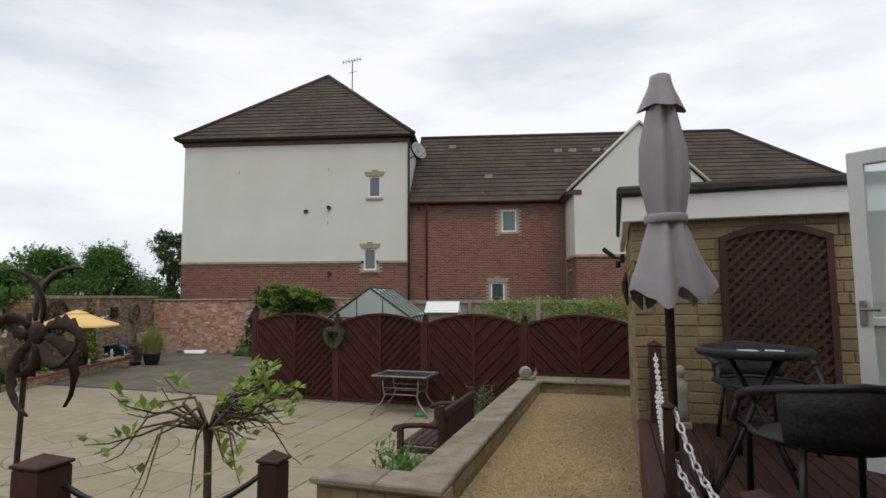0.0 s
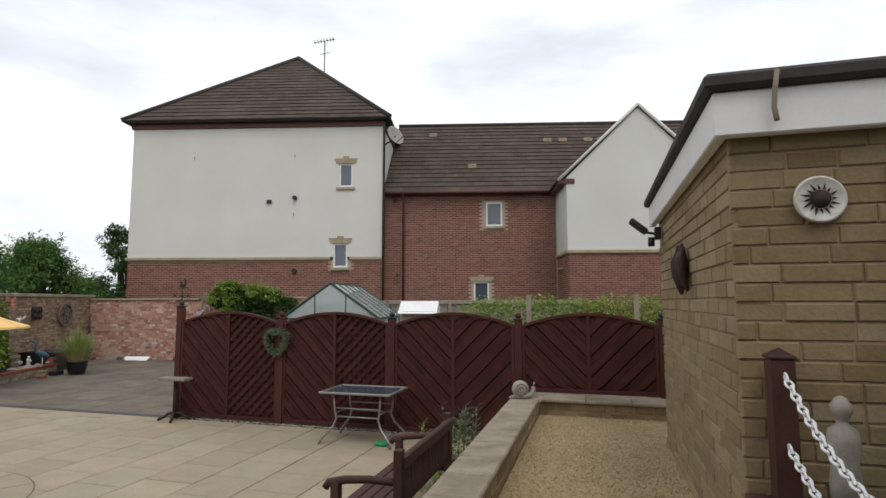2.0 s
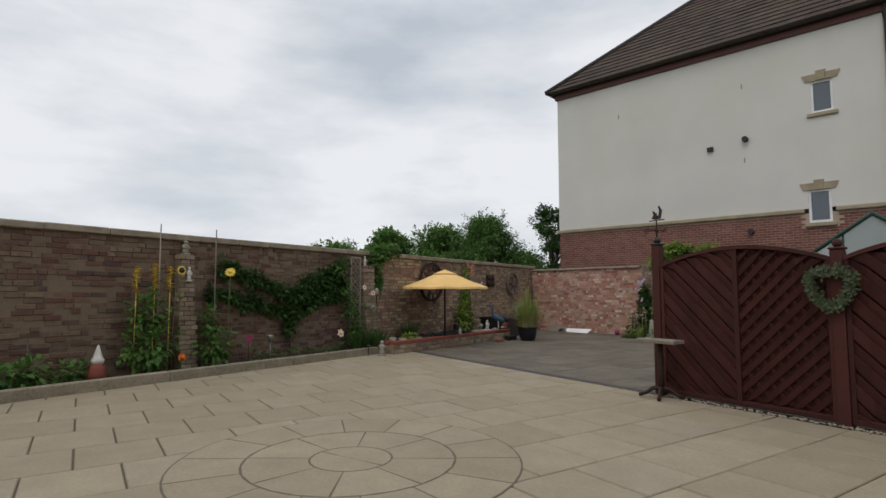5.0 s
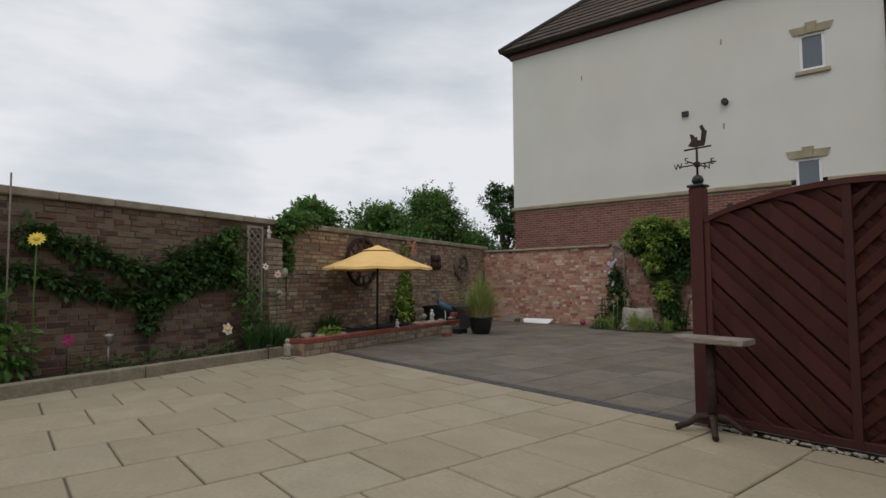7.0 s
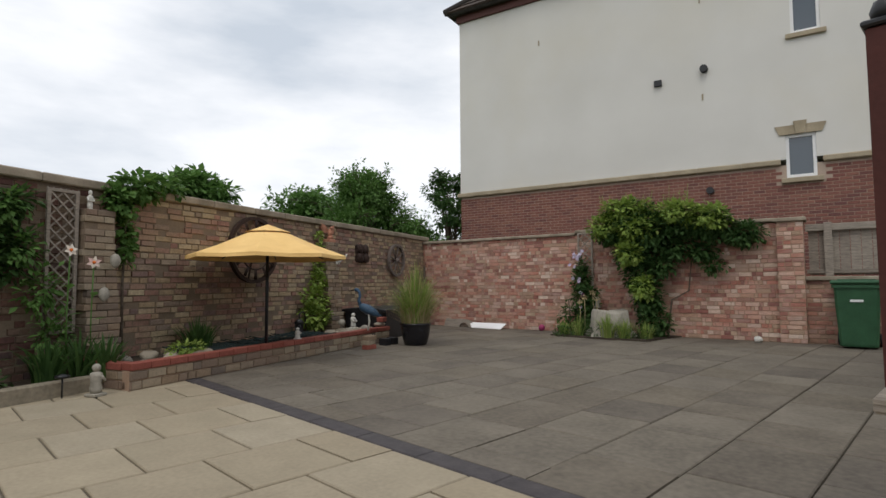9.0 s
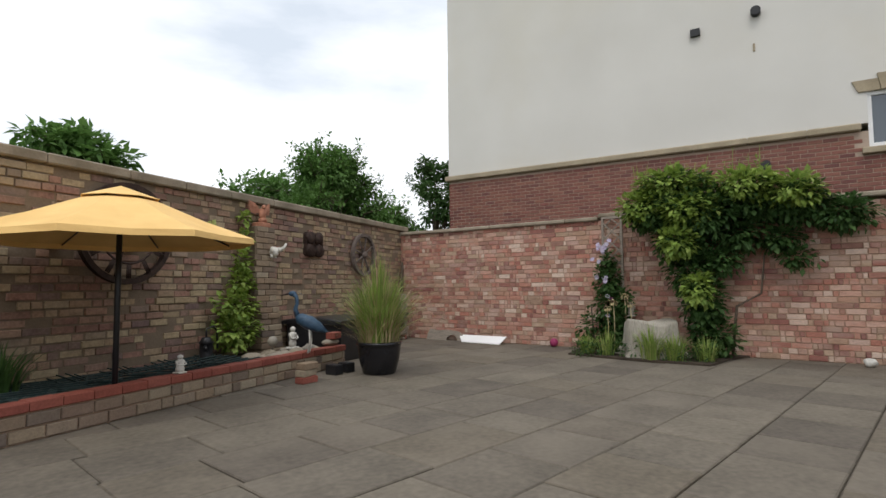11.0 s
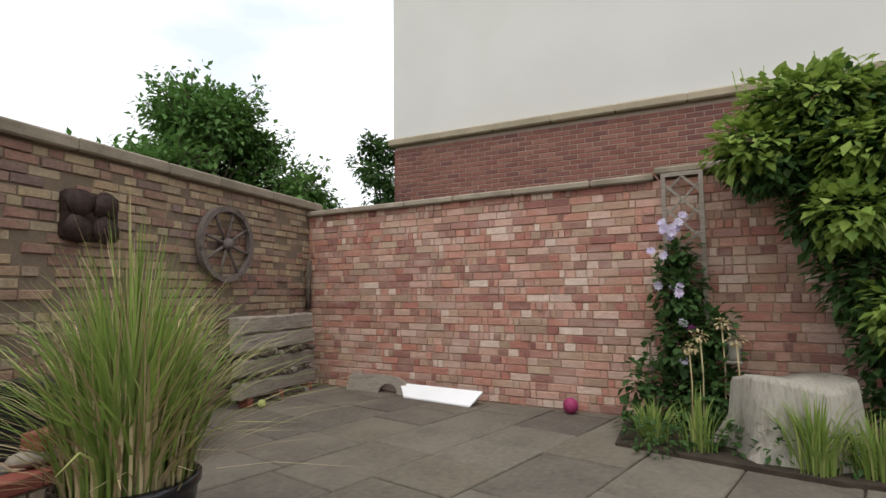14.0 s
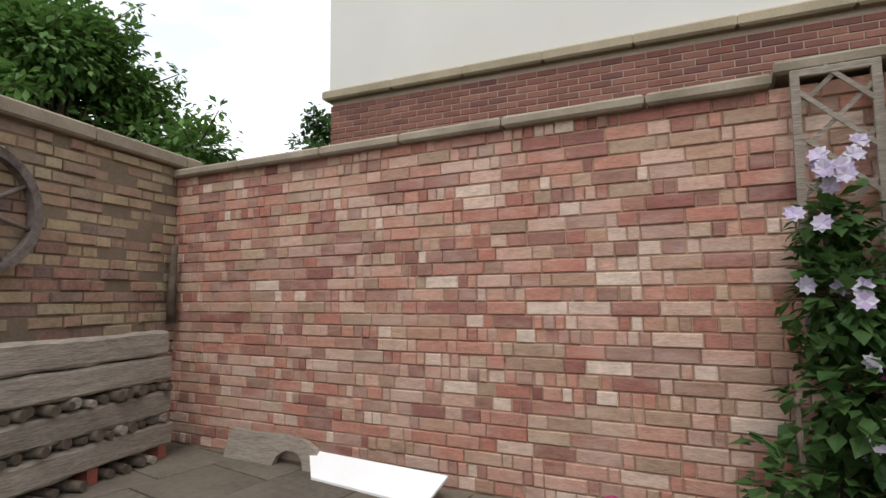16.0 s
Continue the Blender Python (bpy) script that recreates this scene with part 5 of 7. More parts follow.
def rattan_chair(x, y, turn):
    c = thing("rattan_chair", pose(x, y, 0.89, 0, 0, turn), "dark woven rattan garden tub chair with tubular legs", "chair", "chairs round the bistro table")
    s = Shape()
    s.lathe([(0.225, 0.37), (0.235, 0.38), (0.225, 0.395), (0.01, 0.39)], 28)
    s.ob("seat", RATTAN, c)
    s, n = Shape(), 22
    rows, panel = [], []
    for z, k in ((0.40, 1.0), (0.46, 1.04), (0.52, 1.09), (0.575, 1.13)):
        for j in range(n + 1):
            a = math.radians(-20 + 220 * j / n)
            d = 0.05 * (1 - abs(j / n - 0.5) * 2)
            rows.append((0.265 * k * math.cos(a), -0.265 * k * math.sin(a), z if z < 0.55 else z - 0.06 * (abs(j / n - 0.5) * 2) ** 3 + d))
    lo, hi = 6, 16
    for i in range(4):
        panel += rows[i * (n + 1) + lo:i * (n + 1) + hi + 1]
    m = hi - lo + 1
    s.add(panel, [(i * m + j, i * m + j + 1, (i + 1) * m + j + 1, (i + 1) * m + j) for i in range(3) for j in range(m - 1)], 0, True)
    o = s.ob("backrest", RATTAN, c)
    md = o.modifiers.new("thickness", "SOLIDIFY")
    md.thickness = 0.014
    s = Shape()
    s.tube([rows[j] for j in range(n + 1)], 0.012, 8)
    for j in (lo, hi):
        s.tube([rows[i * (n + 1) + j] for i in range(4)], 0.012, 8)
    s.ob("rim", BLACK, c)
    s = Shape()
    s.tube([rows[3 * (n + 1) + j] for j in range(n + 1)], 0.018, 8)
    e0, e1 = Vector(rows[3 * (n + 1)]), Vector(rows[3 * (n + 1) + n])
    for e, q in ((e0, 1), (e1, -1)):
        s.tube([e, e + Vector((q * 0.02, 0.03, -0.09)), (q * 0.215, 0.2, 0.36), (q * 0.22, 0.22, 0.0)], 0.014, 8)
        s.tube([(q * 0.15, -0.17, 0.40), (q * 0.19, -0.23, 0.0)], 0.014, 8)
    s.ob("frame", BLACK, c)


rattan_chair(0.78, 2.58, 6)
rattan_chair(0.86, 3.98, 190)

# open white door at the house
dr = thing("glazed_door", pose(1.28, 3.6, 0.89, 0, 0, -35), "open white framed glazed patio door", "door")
s = Shape()
for q in ((0, 0, 0.075, 1.75), (0.705, 0, 0.78, 1.75), (0.075, 0, 0.705, 0.09), (0.075, 1.67, 0.705, 1.75), (0.075, 0.78, 0.705, 0.83)):
    s.soft(q[0], -0.025, q[1], q[2], 0.025, q[3], 0.006)
s.ob("frame", WHITE, dr)
pn = Shape().box(0.075, -0.006, 0.09, 0.705, 0.006, 1.67).ob("pane", CLEAR, dr)
pn.visible_shadow = False
s = Shape()
s.soft(0.02, -0.045, 0.78, 0.05, -0.025, 0.92, 0.004)
s.tube([(0.035, -0.045, 0.87), (0.035, -0.075, 0.87), (0.12, -0.075, 0.87)], 0.009, 6)
s.ob("handle", STEEL, dr)
# own house behind the deck
masonry("wall_house_south", "buff brick house wall behind the deck", pose(7.0, -4.0, 0, 0, 0, 180), 12.0, 4.6, STONE_BRICK, MORTAR, 0.1, course=0.09)

# unseen wall east of the deck, added to keep daylight off the planks
masonry("wall_house_east", "unseen buff brick wall added to shade the deck", pose(1.55, 2.9, 0, 0, 0, -90), 6.9, 4.6, STONE_BRICK, MORTAR, 0.1, course=0.09)

# small tree, sculpture, pots on the deck edge
sm = thing("standard_tree", pose(-1.91, 2.25, 0.0), "small top-grafted weeping tree with sparse yellow-green leaves", "tree")
s, lf, r = Shape(), Shape(), random.Random(45)
s.tube([(0, 0, 0), (0.01, 0, 0.6), (-0.005, 0.005, 1.12), (0, 0, 1.22)], [0.022, 0.02, 0.018, 0.03], 8)
s.ob("trunk", BARK, sm)
s = Shape()
for i in range(46):
    a, k = r.uniform(0, 6.28), r.uniform(0.2, 0.58)
    d = Vector((math.cos(a), math.sin(a), 0))
    side = Vector((-d.y, d.x, 0)) * r.uniform(-0.12, 0.12)
    up = r.random() < 0.45
    hi, lo = r.uniform(0.03, 0.15), (r.uniform(0.08, 0.26) if up else r.uniform(-0.26, 0.06))
    top = Vector((0, 0, 1.2))
    p = [top, top + d * k * 0.3 + side + Vector((0, 0, hi)), top + d * k * 0.62 + side * 0.4 + Vector((0, 0, hi * 0.8 + lo * 0.2)), top + d * k * 0.85 + side + Vector((0, 0, lo * 0.7)), top + d * k + side * 1.5 + Vector((0, 0, lo))]
    s.tube(p, [0.009, 0.007, 0.005, 0.003, 0.002], 5, cap=False)
    for q in range(r.randint(8, 15) if up else r.randint(2, 7)):
        f = r.random() ** 0.7
        b = p[2].lerp(p[4], f) + Vector((r.uniform(-0.02, 0.02), r.uniform(-0.02, 0.02), 0.01))
        lf.leaf(b, (d.x * 0.6 + r.uniform(-1, 1), d.y * 0.6 + r.uniform(-1, 1), r.uniform(0.0, 1.3)), (0, 0, 1), r.uniform(0.05, 0.085), 0.04)
s.ob("branch", BARK, sm)
tagged(lf.ob("leaf", LEAF_LIME, sm), kind="stuff")
sc = thing("wind_sculpture", pose(-2.35, 1.66, 0.0), "rusty metal wind sculpture of feathered wings on a rod", "sculpture")
s = Shape()
s.tube([(0, 0, 0), (-0.01, 0, 0.9), (0.02, 0, 1.78)], 0.011, 8)
s.ob("rod", IRON, sc)
def vane_blade(a, turn, reach, tilt):
    """A curved feathered blade that runs out from the hub."""
    s, v, n = Shape(), [], 12
    for i in range(n + 1):
        u = i / n
        q, rr = a + turn * u * u, 0.05 + reach * u
        c = Vector((rr * math.cos(q), tilt * u, rr * math.sin(q)))
        e = Vector((-math.sin(q), 0.15, math.cos(q)))
        w = 0.034 * math.sin(math.pi * (0.12 + 0.83 * u))
        v += [c - e * w * 0.5, c + Vector((0, -0.008, 0)), c + e * w * (1.5 if i % 2 else 1.0)]
    return s.add(v, [(3 * i + k, 3 * i + k + 1, 3 * i + k + 4, 3 * i + k + 3) for i in range(n) for k in (0, 1)], 0, True)


HUB = pose(0.115, -0.03, 1.70)
for i in range(9):
    a = i * 2 * math.pi / 9 + 0.35
    o = vane_blade(a, 1.0 if i % 2 else -0.8, 0.21 + 0.03 * (i % 3), -0.05 if i % 2 else 0.03).ob("feather", IRON, sc, HUB)
    o.modifiers.new("thickness", "SOLIDIFY").thickness = 0.003
Shape().lathe([(0.004, -0.02), (0.035, -0.014), (0.046, 0), (0.035, 0.014), (0.004, 0.02)], 18).ob("hub", IRON, sc, HUB @ pose(0, 0, 0, 90, 0, 0))
Shape().tube([(0.02, 0, 1.72), (0.115, -0.03, 1.70)], 0.008, 6).ob("axle", IRON, sc)
for x, y, mt, lb, nm in ((-0.80, 2.95, PALE_PETAL, "white flowering plant at a planter foot", "white_flowers"), (0.34, 2.52, IRON, "dry reddish twiggy plant in a pot", "twiggy_plant")):
    s, r = Shape(), random.Random(int(x * 10) + 90)
    if nm == "white_flowers":
        x, y = -2.1, 3.3
        foliage(s, (x, y, 0.3), (0.12, 0.12, 0.2), 160, 0.05, r, wide=0.8)
        foliage(s, (x, y, 0.13), (0.1, 0.1, 0.13), 60, 0.05, r, wide=0.8)
        tagged(s.ob(nm, mt), lb, "plant", kind="stuff")
    else:
        s.lathe([(0.06, 0.89), (0.08, 0.98), (0.085, 1.0), (0.07, 0.99)], 14, at=(x, y, 0))
        for _ in range(26):
            a, k = r.uniform(0, 6.28), r.uniform(0.03, 0.13)
            s.tube([(x, y, 0.98), (x + k * 0.5 * math.cos(a), y + k * 0.5 * math.sin(a), 1.1), (x + k * math.cos(a + 0.4), y + k * math.sin(a + 0.4), 1.1 + r.uniform(0.05, 0.16))], [0.004, 0.003, 0.001], 4)
        tagged(s.ob(nm, mt), lb, "plant")
stt = thing("stone_figure", pose(0.43, 4.36, 0.89), "small grey stone garden figurine on the deck", "statue")
s = Shape()
s.soft(-0.06, -0.06, 0, 0.06, 0.06, 0.05, 0.008)
s.lathe([(0.05, 0.05), (0.055, 0.12), (0.045, 0.2), (0.055, 0.28), (0.05, 0.32), (0.02, 0.345), (0.02, 0.36), (0.036, 0.385), (0.038, 0.41), (0.02, 0.44), (0.004, 0.448)], 14)
s.ob("body", GREY_STONE, stt)

# ---- beyond the fence ----
gh = thing("greenhouse", pose(-5.35, 11.4, -0.05, 0, 0, 12), "small green-framed glass greenhouse", "greenhouse")
gw, gl, ge, ga = 0.95, 2.6, 1.42, 2.1
s = Shape()
for y in (0, gl):
    s.tube([(-gw, y, 0), (-gw, y, ge), (0, y, ga), (gw, y, ge), (gw, y, 0)], 0.03, 6)
    s.tube([(-gw, y, ge), (gw, y, ge)], 0.016, 6)
s.tube([(0, 0, ga), (0, gl, ga)], 0.022, 6)
for sx in (-1, 1):
    s.tube([(sx * gw, 0, ge), (sx * gw, gl, ge)], 0.022, 6)
    for i in range(1, 5):
        y = gl * i / 5
        s.tube([(sx * gw, y, 0), (sx * gw, y, ge), (0, y, ga)], 0.019, 6)
s.tube([(-0.3, 0, 0), (-0.3, 0, 1.88)], 0.013, 6)
s.tube([(0.3, 0, 0), (0.3, 0, 1.88)], 0.013, 6)
s.ob("frame", GREEN_FRAME, gh)
for sx in (-1, 1):
    for i in range(5):
        g = Shape()
        a, b = gl * i / 5 + 0.015, gl * (i + 1) / 5 - 0.015
        g.add([(sx * (gw - 0.01), a, ge + 0.01), (sx * (gw - 0.01), b, ge + 0.01), (sx * 0.01, b, ga - 0.005), (sx * 0.01, a, ga - 0.005)], [(0, 1, 2, 3)])
        o = g.ob("pane", CLEAR, gh)
        o.modifiers.new("thickness", "SOLIDIFY").thickness = 0.004
        g = Shape()
        g.add([(sx * gw, a, 0.05), (sx * gw, b, 0.05), (sx * gw, b, ge - 0.02), (sx * gw, a, ge - 0.02)], [(0, 1, 2, 3)])
        o = g.ob("pane", CLEAR, gh)
        o.modifiers.new("thickness", "SOLIDIFY").thickness = 0.004
for y in (0, gl):
    g = Shape().add([(-gw, y, ge), (gw, y, ge), (0, y, ga)], [(0, 1, 2)])
    o = g.ob("gable_pane", CLEAR, gh)
    o.modifiers.new("thickness", "SOLIDIFY").thickness = 0.004
ws = thing("garden_shed", pose(-4.75, 14.9, -0.05, 0, 0, 12), "small garden shed with a white roof", "shed")
s = Shape()
s.box(-0.36, -0.3, 0, 0.42, 0.8, 1.5)
s.ob("body", GREY_WOOD, ws)
s = Shape()
s.add([(-0.45, -0.4, 1.45), (0.5, -0.4, 1.45), (0.5, 0.25, 1.75), (-0.45, 0.25, 1.75), (-0.45, 0.9, 1.45), (0.5, 0.9, 1.45)], [(0, 1, 2, 3), (3, 2, 5, 4), (0, 3, 4), (1, 5, 2)])
s.ob("roof", WHITE, ws)
s, r = Shape(), random.Random(47)
for i in range(44):
    foliage(s, (-3.3 + i * 0.14, 14.5 + i * 0.03 + r.uniform(-0.15, 0.15), 1.28), (0.35, 0.3, 0.52 + r.uniform(-0.05, 0.05)), 260, 0.085, r, wide=0.7)
tagged(s.ob("hedge", LEAF_LIME), "clipped green hedge behind a garden fence", "hedge", kind="stuff")
for x in (-1.9, 0.35):
    p = Shape().soft(-0.05, -0.05, 0, 0.05, 0.05, 1.9, 0.01).ob("concrete_post", COPING, m=pose(x, 14.1, -0.08))
    tagged(p, "grey concrete fence post in a hedge", "post", "concrete posts in the hedge")
s, r = Shape(), random.Random(48)
blades(s, (0.75, 9.1, 0.0), 0.5, 1.75, 320, r, 0.014, 0.25)
tagged(s.ob("tall_grass", GRASS_BLADE), "tall ornamental grass beside a fence end", "plant")

# ---- long bed, trellis, pillars on the west wall ----
s = Shape()
for i in range(5):
    a = 7.62 + i * 1.9
    s.soft(a, 0.60 - 0.012 * i, -0.05, a + 1.89, 0.70 - 0.012 * i, 0.125, 0.012)
structure(s.ob("bed_edging", SLEEPER, m=LEFT), "weathered timber sleepers edging a flower bed", "edging")
s, r = Shape(), random.Random(60)
nx, ny = 60, 6
v = [(7.5 + 10 * i / nx, 0.62 * j / ny, 0.075 + r.uniform(-0.012, 0.02)) for i in range(nx + 1) for j in range(ny + 1)]
s.add(v, [(i * (ny + 1) + j, (i + 1) * (ny + 1) + j, (i + 1) * (ny + 1) + j + 1, i * (ny + 1) + j + 1) for i in range(nx) for j in range(ny)])
structure(s.ob("flower_bed", SOIL, m=LEFT), "dark soil of a long flower bed", "soil")


def pillar(s0, s1, h, depth, label, steps=2):
    """A stepped brick buttress against the wall."""
    p = structure(Shape().box(s0 + 0.01, 0.01, -0.05, s1 - 0.01, depth - 0.012, h).ob("buttress", MORTAR_DARK, m=LEFT), label, "buttress")
    s, r = Shape(), random.Random(int(s0 * 10))
    z, k = 0.0, 0
    while z < h - 0.03:
        d = depth + max(0.0, (h * 0.72 - z) / h) * 0.20 + r.uniform(-0.012, 0.018)
        a, b = s0 + r.uniform(-0.02, 0.02) + 0.05 * max(0, z / h - 0.5), s1 + r.uniform(-0.02, 0.02) - 0.06 * max(0, z / h - 0.6)
        m = a + (b - a) * (0.36 if k % 2 else 0.64)
        s.soft(a, 0.0, z + 0.003, m - 0.004, d, z + 0.061, 0.005)
        s.soft(m + 0.004, 0.0, z + 0.003, b, d + r.uniform(-0.006, 0.006), z + 0.061, 0.005)
        z += 0.0647
        k += 1
    tagged(s.ob("brickwork", POND_BRICK if s0 > 3.3 else OLD_BRICK, p), kind="stuff")


pillar(3.38, 3.70, 1.54, 0.15, "stepped brick buttress on a garden wall")
pillar(7.10, 7.42, 1.60, 0.12, "stepped brick buttress on a garden wall")
pillar(10.82, 11.06, 1.62, 0.12, "stepped brick buttress on a garden wall")


def lattice(name, m, w, h, mat, label, pitch=0.11, bar=0.022):
    t = thing(name, m, label, "trellis")
    s = Shape()
    for q in ((0, 0, 0.03, h), (w - 0.03, 0, w, h), (0.03, 0, w - 0.03, 0.03), (0.03, h - 0.03, w - 0.03, h)):
        s.soft(q[0], -0.012, q[1], q[2], 0.012, q[3], 0.003)
    s.ob("frame", mat, t)
    s = Shape()
    for sg in (1, -1):
        c = -w
        while c < h:
            x0, x1 = max(0.0, -c), min(w, h - c)
            if x1 - x0 > 0.03:
                pa_, pb = (x0, c + x0), (x1, c + x1)
                if sg < 0:
                    pa_, pb = (w - pa_[0], pa_[1]), (w - pb[0], pb[1])
                y, e = (0.002, 0.004) if sg > 0 else (-0.006, 0.004)
                s.add([(pa_[0], y - e, pa_[1] - bar / 2), (pb[0], y - e, pb[1] - bar / 2), (pb[0], y - e, pb[1] + bar / 2), (pa_[0], y - e, pa_[1] + bar / 2), (pa_[0], y + e, pa_[1] - bar / 2), (pb[0], y + e, pb[1] - bar / 2), (pb[0], y + e, pb[1] + bar / 2), (pa_[0], y + e, pa_[1] + bar / 2)],
                      [(0, 1, 2, 3), (3, 2, 6, 7), (4, 5, 1, 0), (7, 6, 5, 4)])
            c += pitch
    s.ob("lath", mat, t)


lattice("wall_trellis", LEFT @ pose(7.44, 0.06, 0.45), 0.28, 1.32, GREY_WOOD, "narrow weathered wooden trellis on a brick wall")
lattice("wall_trellis", FAR @ pose(3.55, -0.06, 0.70), 0.28, 1.08, GREY_WOOD, "narrow weathered wooden trellis beside a clematis", 0.17, 0.024)


def figure(name, m, h, mat, label, w=0.26):
    """A small cast figure: plinth, draped body, head."""
    t = thing(name, m, label, "statue")
    s = Shape()
    s.soft(-w * h * 0.55, -w * h * 0.5, 0, w * h * 0.55, w * h * 0.5, h * 0.1, 0.006)
    s.lathe([(w * h * 0.45, h * 0.1), (w * h * 0.5, h * 0.25), (w * h * 0.4, h * 0.42), (w * h * 0.52, h * 0.6), (w * h * 0.48, h * 0.7), (w * h * 0.2, h * 0.76)], 12, squash=0.8)
    s.blob((0, 0, h * 0.87), (w * h * 0.32, w * h * 0.32, h * 0.13), random.Random(3), n=6, rough=0.05)
    s.tube([(-w * h * 0.5, 0, h * 0.64), (-w * h * 0.55, w * h * 0.3, h * 0.48), (0, w * h * 0.5, h * 0.45)], h * 0.04, 6)
    s.tube([(w * h * 0.5, 0, h * 0.64), (w * h * 0.55, w * h * 0.3, h * 0.48), (0, w * h * 0.5, h * 0.45)], h * 0.04, 6)
    s.ob("body", mat, t)


figure("bust_statue", pose(-11.42, 7.95, 0, 0, 0, 30), 0.26, GREY_STONE, "small grey classical bust beside a raised pond", 0.4)
figure("white_figurine", LEFT @ pose(7.34, 0.07, 1.60), 0.2, WHITE_STONE, "small white figurine on a brick buttress")
figure("lion_figurine", LEFT @ pose(10.94, 0.07, 1.62), 0.2, GREY_STONE, "grey stone animal figurine on a buttress", 0.45)
figure("white_figurine", LEFT @ pose(10.93, 0.17, 1.25), 0.2, WHITE_STONE, "white figurine on a wall bracket")
figure("dog_figurine", LEFT @ pose(5.35, 0.95, 0.225), 0.14, WHITE_STONE, "small white dog figurine on a pond wall", 0.5)
figure("stone_lantern", LEFT @ pose(3.55, 0.55, 0.2), 0.24, WHITE_STONE, "small white stone lantern among pond rocks", 0.4)
figure("squirrel_figurine", FAR @ pose(3.98, -0.30, 0.46), 0.2, GREY_STONE, "small grey animal figurine by a tree stump", 0.42)
gn = thing("garden_gnome", LEFT @ pose(12.1, 0.32, 0.07), "garden gnome with pale hat and red coat", "gnome")
s = Shape()
s.lathe([(0.09, 0), (0.10, 0.06), (0.085, 0.15), (0.06, 0.19)], 14)
s.ob("coat", RED_CAP, gn)
s = Shape()
s.lathe([(0.05, 0.18), (0.065, 0.21), (0.07, 0.235), (0.05, 0.27), (0.03, 0.34), (0.006, 0.41)], 14)
s.ob("hat", WHITE_STONE, gn)


def turned(m, name, mat, label, prof, cat, n=18, squash=1.0):
    o = Shape().lathe(prof, n, squash=squash).ob(name, mat, m=m)
    return tagged(o, label, cat)


# espalier, climbers and bed plants
def climber(name, m, label, clumps, mat, size, seed, stems=(), wide=0.55, cat="climber"):
    t = thing(name, m, label, cat)
    r = random.Random(seed)
    s = Shape()
    for c, rr, n in clumps:
        foliage(s, c, rr, n, size, r, shell=0.25, wide=wide)
    tagged(s.ob("leaf", mat, t), kind="stuff")
    s = Shape()
    for pts in stems:
        s.tube(pts, [0.018 - 0.010 * i / max(1, len(pts) - 1) for i in range(len(pts))], 6)
    if stems:
        s.ob("stem", BARK, t)
    return t


def run_of(a, b, n, r, count):
    return [((a[0] + (b[0] - a[0]) * i / (n - 1), 0.08, a[1] + (b[1] - a[1]) * i / (n - 1) + 0.03 * math.sin(i * 2.1)), (r * 0.95, 0.07, r * (0.8 + 0.3 * math.sin(i * 1.7))), count) for i in range(n)]


climber("espalier_tree", LEFT @ pose(0, 0, 0.05), "fan-trained dark green espalier tree against a brick wall",
        run_of((9.15, 0.72), (10.5, 1.05), 9, 0.13, 110) + run_of((9.1, 1.02), (10.35, 1.42), 9, 0.14, 120) + run_of((9.0, 0.72), (8.05, 1.15), 7, 0.15, 130) + run_of((8.95, 1.0), (7.95, 1.55), 8, 0.17, 150) + run_of((8.8, 1.22), (8.0, 1.25), 6, 0.16, 120) + run_of((9.12, 0.45), (9.1, 0.75), 4, 0.12, 90) + run_of((8.7, 1.0), (8.0, 0.95), 5, 0.14, 100),
        LEAF_DARK, 0.085, 61, [[(9.12, 0.1, 0), (9.1, 0.08, 0.5), (9.05, 0.06, 0.8), (8.4, 0.05, 1.2), (7.95, 0.05, 1.5)], [(9.1, 0.06, 0.6), (9.6, 0.05, 0.8), (10.5, 0.05, 1.0)], [(9.1, 0.06, 0.8), (9.6, 0.05, 1.1), (10.4, 0.05, 1.42)]])
climber("wall_vine", LEFT @ pose(0, 0, 0), "green vine spilling over a brick wall top",
        [((6.85, 0.05, 1.90), (0.30, 0.18, 0.15), 420), ((7.05, 0.08, 1.75), (0.16, 0.1, 0.18), 200), ((6.5, -0.05, 1.98), (0.3, 0.2, 0.14), 300), ((6.97, 0.08, 1.45), (0.08, 0.06, 0.22), 110), ((6.95, 0.08, 1.22), (0.07, 0.06, 0.12), 60)], LEAF_MID, 0.085, 62, [[(7.0, 0.1, 0.1), (6.98, 0.06, 0.9), (6.95, 0.05, 1.85)]], wide=0.85)
climber("ivy", LEFT @ pose(0, 0, 0.15), "yellow-green ivy climbing beside a buttress",
        [((4.0, 0.18, 0.25), (0.33, 0.16, 0.2), 520), ((3.96, 0.16, 0.5), (0.29, 0.13, 0.2), 430), ((3.88, 0.12, 0.78), (0.16, 0.09, 0.18), 200), ((3.84, 0.1, 1.0), (0.1, 0.07, 0.15), 110), ((3.80, 0.08, 1.22), (0.06, 0.06, 0.14), 60), ((3.78, 0.06, 1.48), (0.09, 0.06, 0.1), 50)], LEAF_LIME, 0.065, 63, [[(3.9, 0.1, 0), (3.9, 0.06, 0.6), (3.8, 0.05, 1.4)]], wide=0.8)
